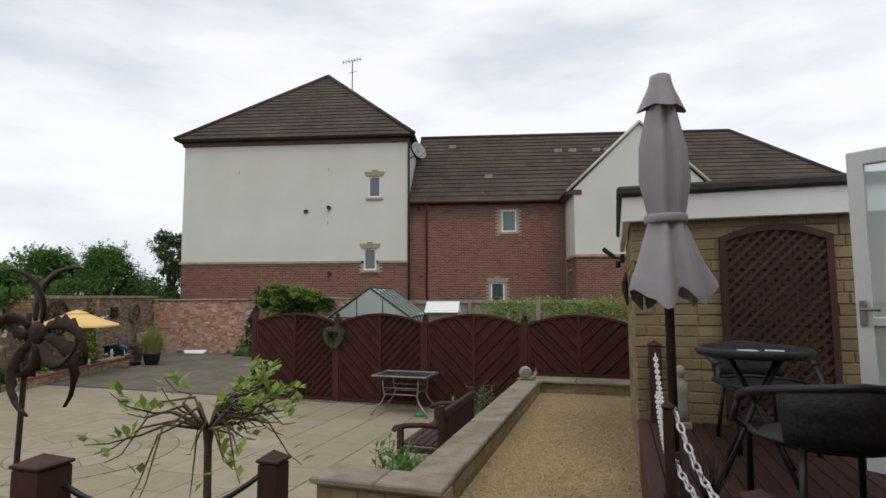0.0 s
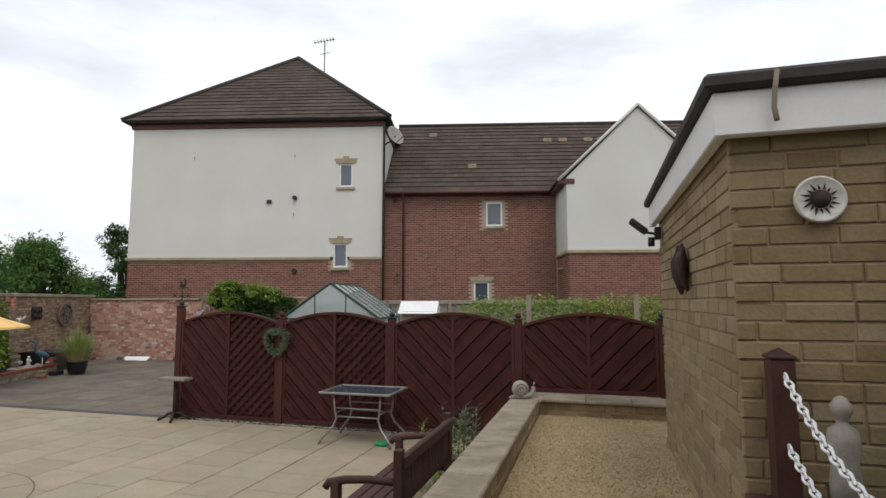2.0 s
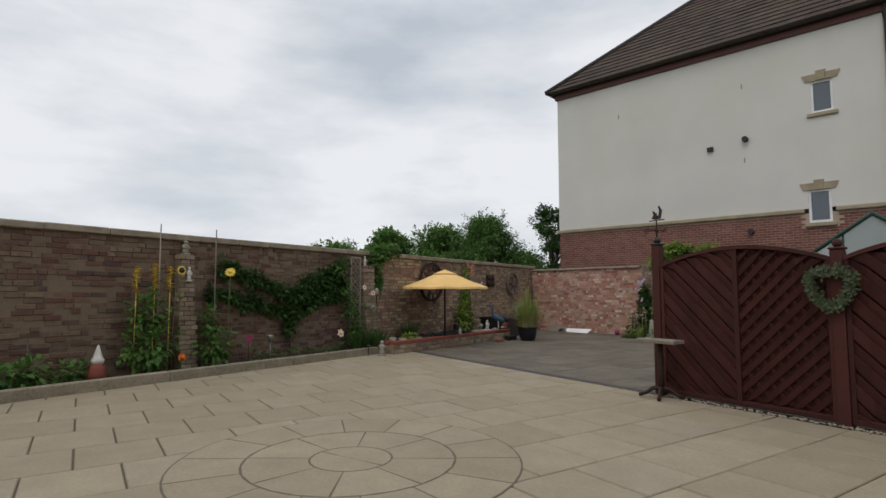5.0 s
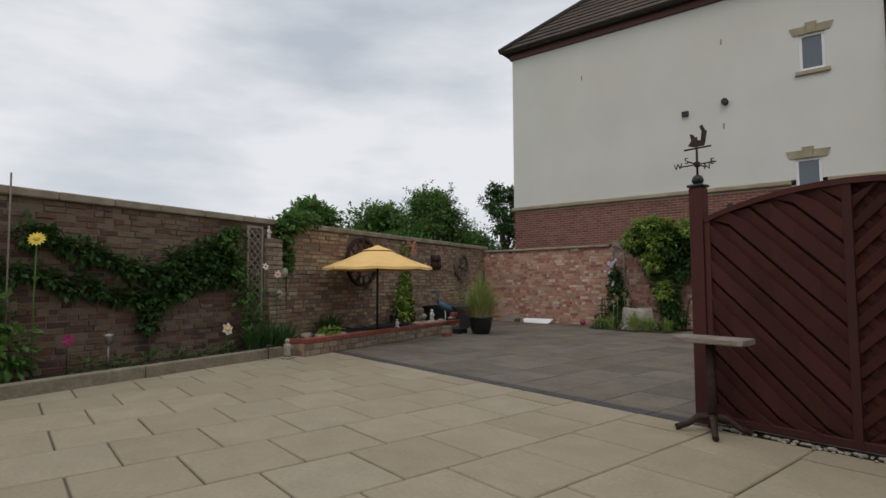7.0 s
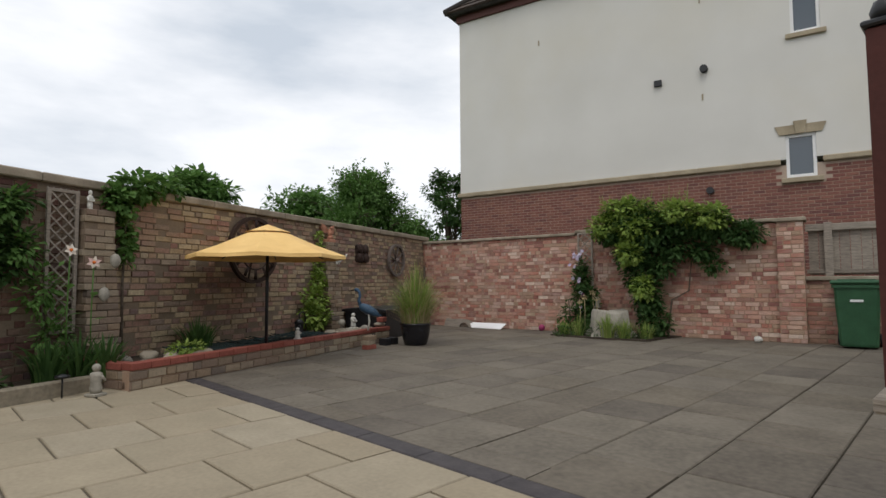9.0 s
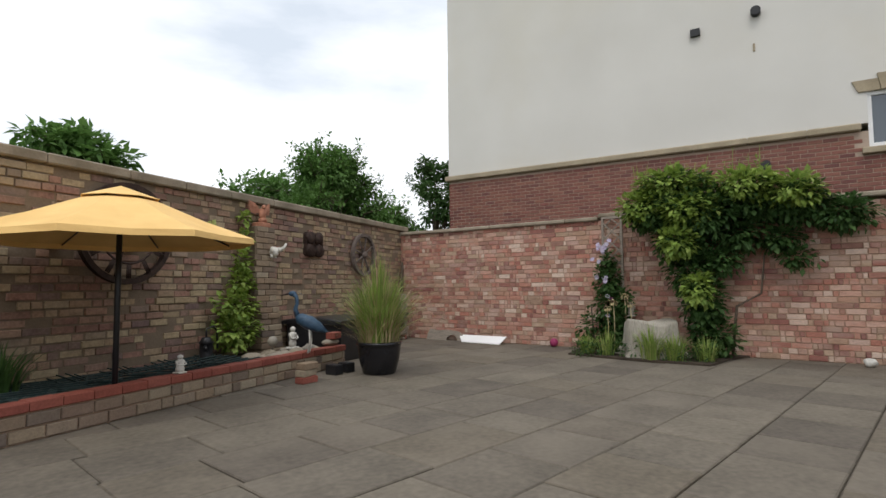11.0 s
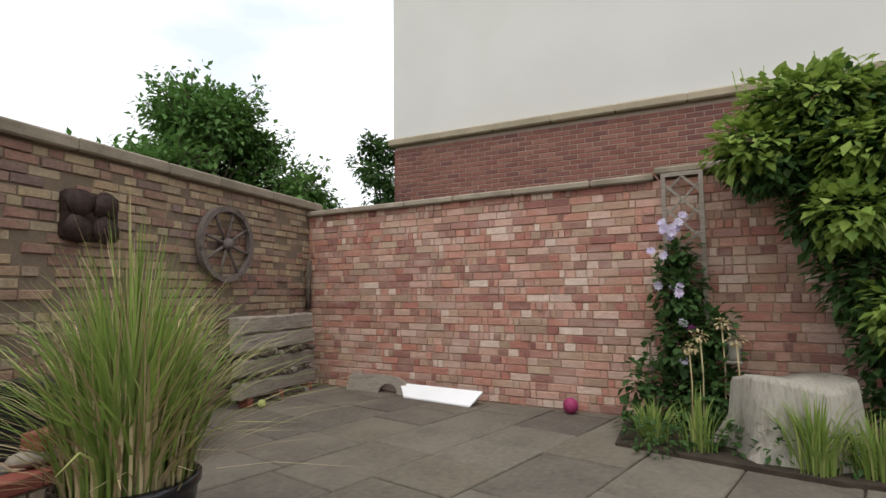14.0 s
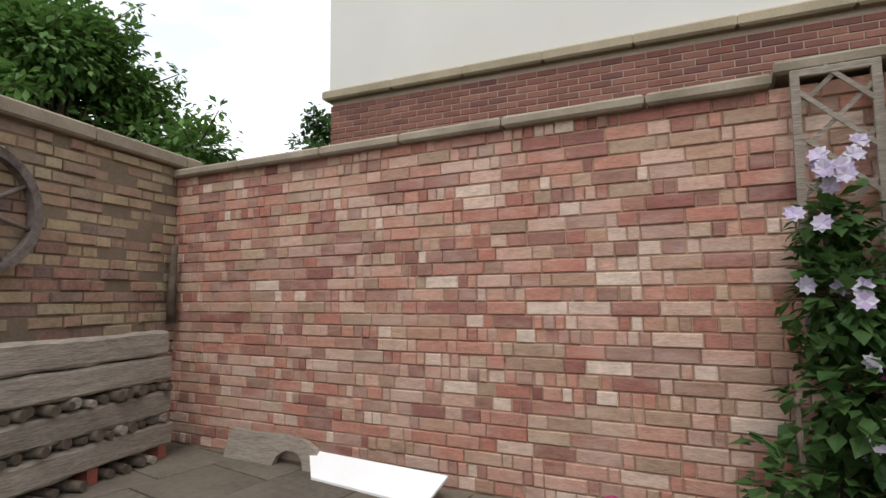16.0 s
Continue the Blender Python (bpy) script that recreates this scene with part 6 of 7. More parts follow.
climber("hollyhock_clump", LEFT @ pose(0, 0, 0.05), "tall leafy flowering perennials in a bed",
        [((11.5, 0.3, 0.35), (0.35, 0.2, 0.35), 420), ((11.5, 0.25, 0.75), (0.28, 0.15, 0.3), 260), ((10.6, 0.3, 0.3), (0.3, 0.2, 0.3), 300), ((10.62, 0.2, 0.6), (0.16, 0.1, 0.25), 120), ((12.9, 0.3, 0.18), (0.4, 0.2, 0.18), 300), ((13.8, 0.3, 0.2), (0.4, 0.2, 0.2), 300), ((12.3, 0.2, 0.12), (0.25, 0.15, 0.14), 140), ((14.8, 0.3, 0.25), (0.5, 0.2, 0.25), 300)], LEAF_MID, 0.10, 64,
        [[(11.4, 0.25, 0), (11.4, 0.2, 1.3)], [(11.65, 0.25, 0), (11.68, 0.2, 1.25)], [(11.2, 0.25, 0), (11.15, 0.22, 1.3)], [(12.75, 0.3, 0), (12.8, 0.3, 0.55)]], cat="plants")
climber("low_bed_plants", LEFT @ pose(0, 0, 0.06), "low leafy plants along a flower bed",
        [((8.3 + 0.33 * i, 0.42, 0.06), (0.17, 0.12, 0.10 + 0.04 * (i % 2)), 110) for i in range(6)], LEAF_DARK, 0.06, 65, cat="plants")
climber("trellis_rose", LEFT @ pose(0, 0, 0.06), "leafy climbing plant loosely covering a trellis foot",
        [((7.72, 0.22, 0.35), (0.18, 0.14, 0.3), 260), ((7.8, 0.2, 0.8), (0.2, 0.12, 0.25), 240), ((7.95, 0.15, 1.15), (0.2, 0.1, 0.2), 180), ((8.1, 0.15, 1.5), (0.18, 0.1, 0.14), 140)], LEAF_MID, 0.07, 67, [[(7.72, 0.2, 0), (7.75, 0.12, 0.8), (8.0, 0.1, 1.4)]])
s, r = Shape(), random.Random(66)
for c in ((7.65, 0.48, 0.06), (7.85, 0.40, 0.06), (7.5, 0.6, 0.06)):
    blades(s, c, 0.22, 0.45, 70, r, 0.03, 0.7)
tagged(s.ob("iris_clump", LEAF_DARK, m=LEFT), "dense clump of sword-shaped iris leaves", "plant")


def flower(name, m, label, stem, petals, pl, pw, mats, core=0.02, face=(0, 1, 0.2)):
    t = thing(name, m, label, "flower")
    s = Shape()
    s.tube([(0, 0, 0), (0.01, 0, stem * 0.5), (0, 0, stem)], 0.006, 6)
    for k in (0.3, 0.5, 0.7):
        s.leaf((0, 0, stem * k), (math.cos(k * 20), 0.4, 0.3), (0, 0, 1), 0.11, 0.07)
    s.ob("stem", LEAF_MID, t)
    f = Vector(face).normalized()
    u = f.orthogonal().normalized()
    w = f.cross(u)
    s = Shape()
    for i in range(petals):
        a = 2 * math.pi * i / petals
        s.leaf(Vector((0, 0, stem)) + f * 0.01, u * math.cos(a) + w * math.sin(a) + f * 0.15, f, pl, pw)
    s.ob("petal", mats[0], t)
    s = Shape()
    s.blob(Vector((0, 0, stem)) + f * 0.015, (core, core, core), random.Random(1), n=5, rough=0.02)
    s.ob("centre", mats[1], t)


flower("flower_ornament", LEFT @ pose(8.36, 0.48, 0.07), "pale flower-shaped garden ornament on a stem", 0.33, 6, 0.085, 0.07, (PALE_PETAL, SUNYELLOW), 0.025)
flower("sunflower", LEFT @ pose(11.12, 0.3, 0.07), "tall yellow sunflower against a wall", 1.32, 14, 0.07, 0.035, (SUNYELLOW, IRON), 0.04)
flower("sunflower", LEFT @ pose(10.35, 0.25, 0.07), "drooping yellow sunflower against a wall", 1.32, 14, 0.08, 0.04, (SUNYELLOW, SUNYELLOW), 0.03, (0.5, 0.6, 0.4))
flower("orange_flower", LEFT @ pose(11.15, 0.45, 0.07), "bright orange dahlia in a bed", 0.18, 16, 0.06, 0.03, (ORANGE, ORANGE), 0.025)
flower("lily", LEFT @ pose(7.72, 0.42, 0.07), "pale pink lily on a tall stem", 1.12, 6, 0.06, 0.035, (PALE_PETAL, ORANGE), 0.015)
flower("lily", LEFT @ pose(7.55, 0.48, 0.07), "pale pink lily leaning on a trellis", 1.02, 6, 0.06, 0.035, (PALE_PETAL, ORANGE), 0.015, (0.5, 1, 0))
for x, z in ((11.45, 1.15), (11.68, 1.1), (11.25, 1.12)):
    s, r = Shape(), random.Random(int(x * 50))
    s.tube([(0, 0, 0), (0, 0, z + 0.25)], 0.006, 6)
    for i in range(40):
        a = r.uniform(0, 6.28)
        s.leaf((0, 0, z - 0.08 + 0.008 * i), (math.cos(a), math.sin(a), 0.3), (0, 0, 1), 0.075, 0.07)
    tagged(s.ob("hollyhock_spike", SUNYELLOW, m=LEFT @ pose(x, 0.28, 0.07)), "tall yellow hollyhock flower spike", "flower", "hollyhock spikes")
for x, h in ((10.55, 1.95), (11.35, 1.95), (10.95, 0.0)):
    if h:
        tagged(Shape().tube([(0, 0, 0), (0.01, 0, h)], 0.008, 6).ob("garden_cane", GREY_WOOD, m=LEFT @ pose(x, 0.2, 0.05)), "thin upright garden cane", "cane", "canes in the bed")
s = Shape()
s.tube([(0, 0, 0), (0, 0, 0.28)], 0.008, 6)
s.lathe([(0.035, 0.28), (0.045, 0.36), (0.05, 0.38), (0.01, 0.39)], 12)
tagged(s.ob("solar_light", STEEL, m=LEFT @ pose(9.75, 0.42, 0.07)), "small grey solar stake light in a bed", "lamp")
s = Shape()
s.tube([(0, 0, 0), (0, 0, 0.16)], 0.007, 6)
s.lathe([(0.05, 0.16), (0.055, 0.175), (0.01, 0.19)], 12)
tagged(s.ob("solar_light", BLACK, m=LEFT @ pose(7.95, 0.76, 0.0)), "small black solar stake light beside a sleeper", "lamp")
pw = thing("pinwheel", LEFT @ pose(10.15, 0.45, 0.07), "pink toy windmill on a stick", "windmill")
Shape().tube([(0, 0, 0), (0, 0, 0.36)], 0.005, 6).ob("stick", BLACK, pw)
s = Shape()
for i in range(6):
    a = i * 1.047
    s.leaf((0, 0.01, 0.36), (math.cos(a), 0.1, math.sin(a)), (0, 1, 0), 0.07, 0.045)
s.ob("vane", PINK, pw)

# ---- raised pond ----
PW, PE, PF = 7.55, 3.22, 1.0
pond = structure(Shape().box(PE, PF - 0.10, -0.05, PW, PF - 0.012, 0.165).box(PW - 0.10, 0.15, -0.05, PW - 0.012, PF - 0.10, 0.165).box(PE + 0.012, 0.2, -0.05, PE + 0.10, PF - 0.10, 0.165).ob("pond_wall", MORTAR, m=LEFT), "low brick wall round a raised pond", "wall")
s = Shape()
for q in laid(PW - PE, 0.165, random.Random(70), 0.3, course=0.08):
    s.brick(*q, -0.004 + random.uniform(-0.003, 0.003), 0.03, 0.005)
s.v = [(PW - p[0], PF - p[1], p[2]) for p in s.v]
k0 = len(s.v)
for q in laid(0.85, 0.165, random.Random(71), 0.3, course=0.08):
    s.brick(*q, 0, 0.03, 0.005)
s.v[k0:] = [(PW - p[1], 0.15 + p[0], p[2]) for p in s.v[k0:]]
tagged(s.ob("brickwork", POND_BRICK, pond), kind="stuff")
for i in range(23):
    a = PE - 0.005 + i * 0.1885
    Shape().soft(a, PF - 0.11, 0.166, a + 0.182, PF + 0.008, 0.226 + rng.uniform(-0.003, 0.003), 0.006).ob("cap_brick", RED_CAP, pond)
for i in range(4):
    Shape().soft(PW - 0.11, 0.15 + i * 0.185, 0.166, PW + 0.008, 0.33 + i * 0.185, 0.226, 0.006).ob("cap_brick", RED_CAP, pond)
s = Shape()
s.prism([(4.35, 0.02), (6.5, 0.02), (6.5, PF - 0.11), (4.35, PF - 0.11)], 0.05, 0.14)
structure(s.ob("water", WATER, m=LEFT), "dark still pond water", "water")
s = Shape()
s.prism([(PE + 0.1, 0.0), (4.35, 0.0), (4.35, PF - 0.1), (PE + 0.1, PF - 0.1)], 0.0, 0.15)
s.prism([(6.5, 0.0), (PW - 0.1, 0.0), (PW - 0.1, PF - 0.1), (6.5, PF - 0.1)], 0.0, 0.15)
structure(s.ob("pond_shelf", SOIL, m=LEFT), "earth shelf at the pond's ends", "soil")
s = Shape()
for i in range(34):
    x = 4.3 + i * 0.067
    s.tube([(x, 0.08, 0.20 + 0.02 * math.sin(i)), (x + 0.03, 0.4, 0.175 + 0.012 * math.sin(i * 1.3)), (x + 0.01, 0.88, 0.215)], 0.006, 4, cap=False)
for j in range(9):
    y = 0.1 + j * 0.095
    s.tube([(4.3, y, 0.21), (5.0, y + 0.02, 0.18 + 0.01 * math.sin(j)), (5.8, y, 0.185), (6.5, y, 0.215)], 0.009, 4, cap=False)
tagged(s.ob("pond_netting", NETTING, m=LEFT), "dark green netting stretched over a pond", "net", kind="stuff")
r = random.Random(72)
for i in range(40):
    e = i < 26
    x = r.uniform(PE + 0.15, 4.35) if e else r.uniform(6.45, PW - 0.15)
    y, k = r.uniform(0.45, 0.86), r.uniform(0.035, 0.085)
    tagged(Shape().blob((0, 0, 0), (k * r.uniform(0.9, 1.5), k, k * 0.65), r, n=6).ob("pond_stone", ROCK, m=LEFT @ pose(x, y, 0.15 + k * 0.5, 0, 0, r.uniform(0, 180))), "smooth buff stone beside a pond", "stone", "stones round the pond")
s, r = Shape(), random.Random(73)
blades(s, (6.25, 0.3, 0.15), 0.3, 0.42, 150, r, 0.02, 0.6)
tagged(s.ob("pond_rushes", LEAF_DARK, m=LEFT), "dark rushes growing at a pond edge", "plant")
s, r = Shape(), random.Random(74)
foliage(s, (6.75, 0.72, 0.26), (0.22, 0.12, 0.06), 260, 0.05, r)
tagged(s.ob("pond_creeper", LEAF_LIME, m=LEFT), "yellow-green creeping plant on pond stones", "plant")
# hand pump, globe, lights
pm = thing("water_pump", LEFT @ pose(4.42, 0.22, 0.15), "small dark cast-iron hand pump at a pond", "pump")
s = Shape()
s.lathe([(0.075, 0), (0.075, 0.02), (0.06, 0.04), (0.06, 0.18), (0.07, 0.19), (0.045, 0.22), (0.04, 0.24)], 16)
s.ob("barrel", BLACK, pm)
s = Shape()
s.tube([(0, 0, 0.23), (0, 0, 0.32), (-0.08, 0, 0.34), (-0.13, 0, 0.30), (-0.14, 0, 0.12)], 0.010, 8)
s.tube([(0.04, 0.03, 0.16), (0.07, 0.07, 0.15), (0.075, 0.08, 0.12)], 0.014, 8)
s.ob("handle", BLACK, pm)
turned(LEFT @ pose(3.95, 0.62, 0.15), "stone_globe_light", GREY_STONE, "grey ball light on a short stem", [(0.012, 0), (0.010, 0.12), (0.03, 0.125), (0.05, 0.155), (0.052, 0.18), (0.03, 0.215), (0.004, 0.222)], "lamp", 14)
# heron
hr = thing("heron_ornament", pose(-12.66, 11.57, 0.226, 0, 0, 41), "blue-grey painted heron ornament on a pond wall", "ornament")
s = Shape()
s.tube([(0.17, 0, 0.20), (0.10, 0, 0.245), (0.0, 0, 0.29), (-0.09, 0, 0.335), (-0.12, 0, 0.36)][::-1], [0.026, 0.055, 0.072, 0.05, 0.012], 12)
s.tube([(-0.11, 0, 0.35), (-0.135, 0, 0.42), (-0.12, 0, 0.48), (-0.125, 0, 0.54), (-0.15, 0, 0.57)], [0.03, 0.022, 0.018, 0.019, 0.024], 10)
s.blob((-0.165, 0, 0.575), (0.042, 0.025, 0.027), random.Random(2), n=6, rough=0.03)
s.ob("body", HERON, hr)
s = Shape()
for sy in (-1, 1):
    for i in range(5):
        s.leaf((-0.06 + 0.02 * i, sy * (0.066 - 0.004 * i), 0.34 - 0.014 * i), (0.9, -sy * 0.1, -0.38), (0, sy, 0.2), 0.2, 0.06)
s.leaf((-0.15, 0, 0.60), (1, 0, -0.25), (0, 0, 1), 0.12, 0.02)
s.ob("wing", HERON, hr)
s = Shape()
s.tube([(-0.20, 0, 0.575), (-0.29, 0, 0.555)], [0.013, 0.002], 6)
s.ob("beak", IRON, hr)
for sy in (-1, 1):
    Shape().tube([(0.01, sy * 0.025, 0.25), (0.02, sy * 0.028, 0.12), (0.0, sy * 0.028, 0.0)], 0.009, 6).ob("leg", WHITE_STONE, hr)
# loose bricks
for x, y, z, a, mt in ((-12.35, 11.36, 0.0, 102, RED_CAP), (-12.36, 11.36, 0.061, 112, POND_BRICK), (-12.355, 11.37, 0.122, 106, POND_BRICK)):
    tagged(Shape().soft(-0.09, -0.05, 0, 0.09, 0.05, 0.06, 0.006).ob("loose_brick", mt, m=pose(x, y, z, 0, 0, a)), "loose brick stacked against a pond wall", "brick", "stacked loose bricks")
tagged(Shape().soft(-0.09, -0.05, 0, 0.09, 0.05, 0.07, 0.006).ob("loose_brick", RED_CAP, m=LEFT @ pose(3.32, 0.92, 0.30, 0, 0, 12)), "red brick resting on a pond stone", "brick")
tagged(Shape().blob((0, 0, 0.038), (0.13, 0.07, 0.038), random.Random(5), n=6, rough=0.05).ob("flat_stone", ROCK, m=LEFT @ pose(3.35, 0.90, 0.226)), "flat buff stone on a pond wall", "stone")
for x, y in ((-12.56, 11.80), (-12.60, 11.97)):
    tagged(Shape().soft(-0.07, -0.05, 0, 0.07, 0.05, 0.10, 0.008).ob("dark_block", BLACK, m=pose(x, y, 0, 0, 0, 110 + 8 * x)), "small dark block on the paving", "block", "dark blocks by the pond")
bx = thing("storage_box", LEFT @ pose(2.74, 0.46, 0), "black plastic garden storage box with a domed lid", "box")
v = []
for z, k in ((0.0, 0.94), (0.02, 0.95), (0.40, 1.0), (0.43, 1.0)):
    v += [(a * 0.36 * k, b * 0.39 * k, z) for a, b in ((-1, -0.9), (-0.9, -1), (0.9, -1), (1, -0.9), (1, 0.9), (0.9, 1), (-0.9, 1), (-1, 0.9))]
Shape().add(v, [(i * 8 + j, i * 8 + (j + 1) % 8, (i + 1) * 8 + (j + 1) % 8, (i + 1) * 8 + j) for i in range(3) for j in range(8)] + [tuple(reversed(range(8))), tuple(24 + j for j in range(8))]).ob("body", BLACK, bx)
s, v, n = Shape(), [], 8
for i in range(n + 1):
    y = -0.42 + 0.84 * i / n
    h = 0.475 + 0.035 * math.sin(math.pi * i / n)
    v += [(-0.385, y, 0.43), (-0.385, y, h - 0.012), (-0.365, y, h), (0.365, y, h), (0.385, y, h - 0.012), (0.385, y, 0.43)]
s.add(v, [(i * 6 + j, i * 6 + (j + 1) % 6, (i + 1) * 6 + (j + 1) % 6, (i + 1) * 6 + j) for i in range(n) for j in range(6)] + [tuple(reversed(range(6))), tuple(n * 6 + j for j in range(6))])
s.ob("lid", BLACK, bx)

# parasol over the pond
um = thing("yellow_parasol", pose(-12.16, 9.77, 0.05), "open yellow canvas parasol on a black pole", "parasol")
Shape().tube([(0, 0, 0), (0, 0, 1.46)], 0.019, 10).ob("pole", BLACK, um)
n, RR = 8, 0.88
s = Shape()
ring = [Vector((0, 0, 1.47))]
for j, (k, z) in enumerate(((0.28, 1.415), (0.62, 1.285), (1.0, 1.165))):
    for i in range(n * 2):
        a = math.pi * i / n + 0.2
        f = 1.0 if i % 2 == 0 else (0.93 if k == 1.0 else 0.945)
        ring.append(Vector((RR * k * f * math.cos(a), RR * k * f * math.sin(a), z - (0.012 if i % 2 and k > 0.5 else 0))))
for i in range(n * 2):
    a = math.pi * i / n + 0.2
    f = 1.0 if i % 2 == 0 else 0.935
    ring.append(Vector((RR * 1.005 * f * math.cos(a), RR * 1.005 * f * math.sin(a), 1.115 + (0.0 if i % 2 else 0.01))))
m2 = n * 2
fc = [(0, 1 + i, 1 + (i + 1) % m2) for i in range(m2)]
for j in range(3):
    fc += [(1 + j * m2 + i, 1 + (j + 1) * m2 + i, 1 + (j + 1) * m2 + (i + 1) % m2, 1 + j * m2 + (i + 1) % m2) for i in range(m2)]
s.add(ring, fc)
o = s.ob("canopy", YELLOW, um)
o.modifiers.new("thickness", "SOLIDIFY").thickness = 0.004
s = Shape()
s.add([(0, 0, 1.525)] + [(0.25 * math.cos(math.pi * i / 4 + 0.2), 0.25 * math.sin(math.pi * i / 4 + 0.2), 1.435) for i in range(8)], [(0, 1 + i, 1 + (i + 1) % 8) for i in range(8)])
o = s.ob("top_flap", YELLOW, um)
o.modifiers.new("thickness", "SOLIDIFY").thickness = 0.004
s = Shape()
for i in range(n):
    a = 2 * math.pi * i / n + 0.2
    s.tube([(0, 0, 1.45), (RR * 0.98 * math.cos(a), RR * 0.98 * math.sin(a), 1.155)], 0.006, 5)
s.ob("rib", BLACK, um)

# pot with tall grass
pt = thing("potted_grass", pose(-12.29, 12.15, 0), "black glazed pot with tall ornamental grass", "plant")
Shape().lathe([(0.15, 0), (0.165, 0.015), (0.20, 0.14), (0.215, 0.25), (0.215, 0.28), (0.228, 0.29), (0.228, 0.315), (0.205, 0.318), (0.20, 0.27), (0.01, 0.265)], 32).ob("pot", BLACK_GLAZE, pt)
s, r = Shape(), random.Random(75)
blades(s, (0, 0, 0.26), 0.34, 0.92, 250, r, 0.013, 0.34)
blades(s, (0, 0, 0.26), 0.38, 0.84, 230, r, 0.013, 0.5)
blades(s, (0, 0, 0.26), 0.38, 0.72, 120, r, 0.012, 0.95)
blades(s, (0, 0, 0.26), 0.30, 1.02, 90, r, 0.010, 0.30)
tagged(s.ob("blade", GRASS_BLADE, pt), kind="stuff")
s = Shape()
blades(s, (0, 0, 0.26), 0.40, 0.50, 420, r, 0.011, 0.16)
blades(s, (0, 0, 0.26), 0.34, 1.0, 80, r, 0.006, 0.6)
blades(s, (0, 0, 0.26), 0.38, 0.55, 110, r, 0.010, 1.25)
blades(s, (0, 0, 0.26), 0.36, 0.82, 140, r, 0.010, 0.6)
blades(s, (0, 0, 0.26), 0.40, 0.34, 60, r, 0.008, 1.6)
tagged(s.ob("dry_blade", STRAW, pt), kind="stuff")

# ---- ornaments on the west wall ----
def wheel(name, m, rad, spokes, label, hub=0.05, mat=IRON):
    t = thing(name, m, label, "wheel")
    s = Shape()
    k = 40
    v = []
    for i in range(k):
        a = 2 * math.pi * i / k
        for rr, y in ((rad, 0.0), (rad, 0.05), (rad - 0.045, 0.05), (rad - 0.045, 0.0)):
            v.append((rr * math.cos(a), y, rr * math.sin(a)))
    s.add(v, [(i * 4 + j, i * 4 + (j + 1) % 4, ((i + 1) % k) * 4 + (j + 1) % 4, ((i + 1) % k) * 4 + j) for i in range(k) for j in range(4)])
    s.ob("rim", mat, t)
    for i in range(spokes):
        a = 2 * math.pi * i / spokes + 0.25
        Shape().tube([(0.03 * math.cos(a), 0.025, 0.03 * math.sin(a)), (0.5 * rad * math.cos(a), 0.025, 0.5 * rad * math.sin(a)), ((rad - 0.03) * math.cos(a), 0.025, (rad - 0.03) * math.sin(a))], [0.016, 0.012, 0.014], 6).ob("spoke", mat, t)
    s = Shape()
    s.lathe([(hub, -0.02), (hub, 0.05), (hub * 0.7, 0.075), (0.01, 0.08)], 14)
    s.v = [(p[0], p[2], p[1]) for p in s.v]
    s.ob("hub", mat, t)
    return t


wheel("cart_wheel", LEFT @ pose(1.30, 0.03, 1.345), 0.318, 8, "old dark cart wheel hanging on a brick wall", mat=AGED_WOOD)
CLOCK = wheel("wall_clock", LEFT @ pose(5.15, 0.03, 1.34), 0.44, 4, "large dark openwork metal clock on a brick wall", 0.16)
s = Shape()
for i in range(12):
    a = 2 * math.pi * i / 12
    for q in (-0.05, 0.0, 0.05):
        s.tube([(0.27 * math.cos(a + q), 0.06, 0.27 * math.sin(a + q)), (0.39 * math.cos(a + q * 0.8), 0.06, 0.39 * math.sin(a + q * 0.8))], 0.007, 5)
s.tube([(0.26 * math.cos(i * math.pi / 16), 0.055, 0.26 * math.sin(i * math.pi / 16)) for i in range(33)], 0.01, 6)
s.ob("numerals", IRON, CLOCK)
pq = thing("carved_plaque", LEFT @ pose(2.50, 0.02, 1.42), "weathered carved brown wooden wall plaque", "plaque")
s, r = Shape(), random.Random(76)
for i in (-1, 1):
    for j in (-1, 1):
        s.blob((i * 0.09, 0.03, j * 0.075), (0.10, 0.045, 0.085), r, n=8, rough=0.16)
s.soft(-0.18, -0.02, -0.155, 0.18, 0.03, 0.155, 0.02)
s.ob("carving", IRON, pq)
eg = thing("eagle_ornament", LEFT @ pose(3.54, 0.08, 1.54), "terracotta eagle with spread wings on a buttress", "ornament")
s = Shape()
s.soft(-0.08, -0.06, 0, 0.08, 0.07, 0.06, 0.012)
s.blob((0, 0.02, 0.085), (0.06, 0.05, 0.035), random.Random(7), n=6)
s.ob("base", TERRACOTTA, eg)
s = Shape()
s.blob((0, 0.02, 0.16), (0.045, 0.04, 0.07), random.Random(8), n=8, rough=0.06)
s.blob((0.01, 0.05, 0.235), (0.022, 0.03, 0.024), random.Random(9), n=6, rough=0.04)
for sx in (-1, 1):
    for i in range(7):
        s.leaf((sx * 0.03, 0.01, 0.17 + 0.006 * i), (sx, -0.1, 0.05 + 0.11 * i), (0, 1, 0.2), 0.15 + 0.006 * i, 0.04)
s.ob("bird", TERRACOTTA, eg)
el = thing("elephant_head", LEFT @ pose(3.44, 0.15, 1.20), "grey stone elephant ornament on a buttress ledge", "ornament")
s = Shape()
s.blob((0, 0.04, 0.07), (0.05, 0.06, 0.055), random.Random(10), n=8, rough=0.05)
s.tube([(-0.02, 0.09, 0.08), (-0.05, 0.14, 0.12), (-0.06, 0.16, 0.165)], [0.026, 0.018, 0.012], 8)
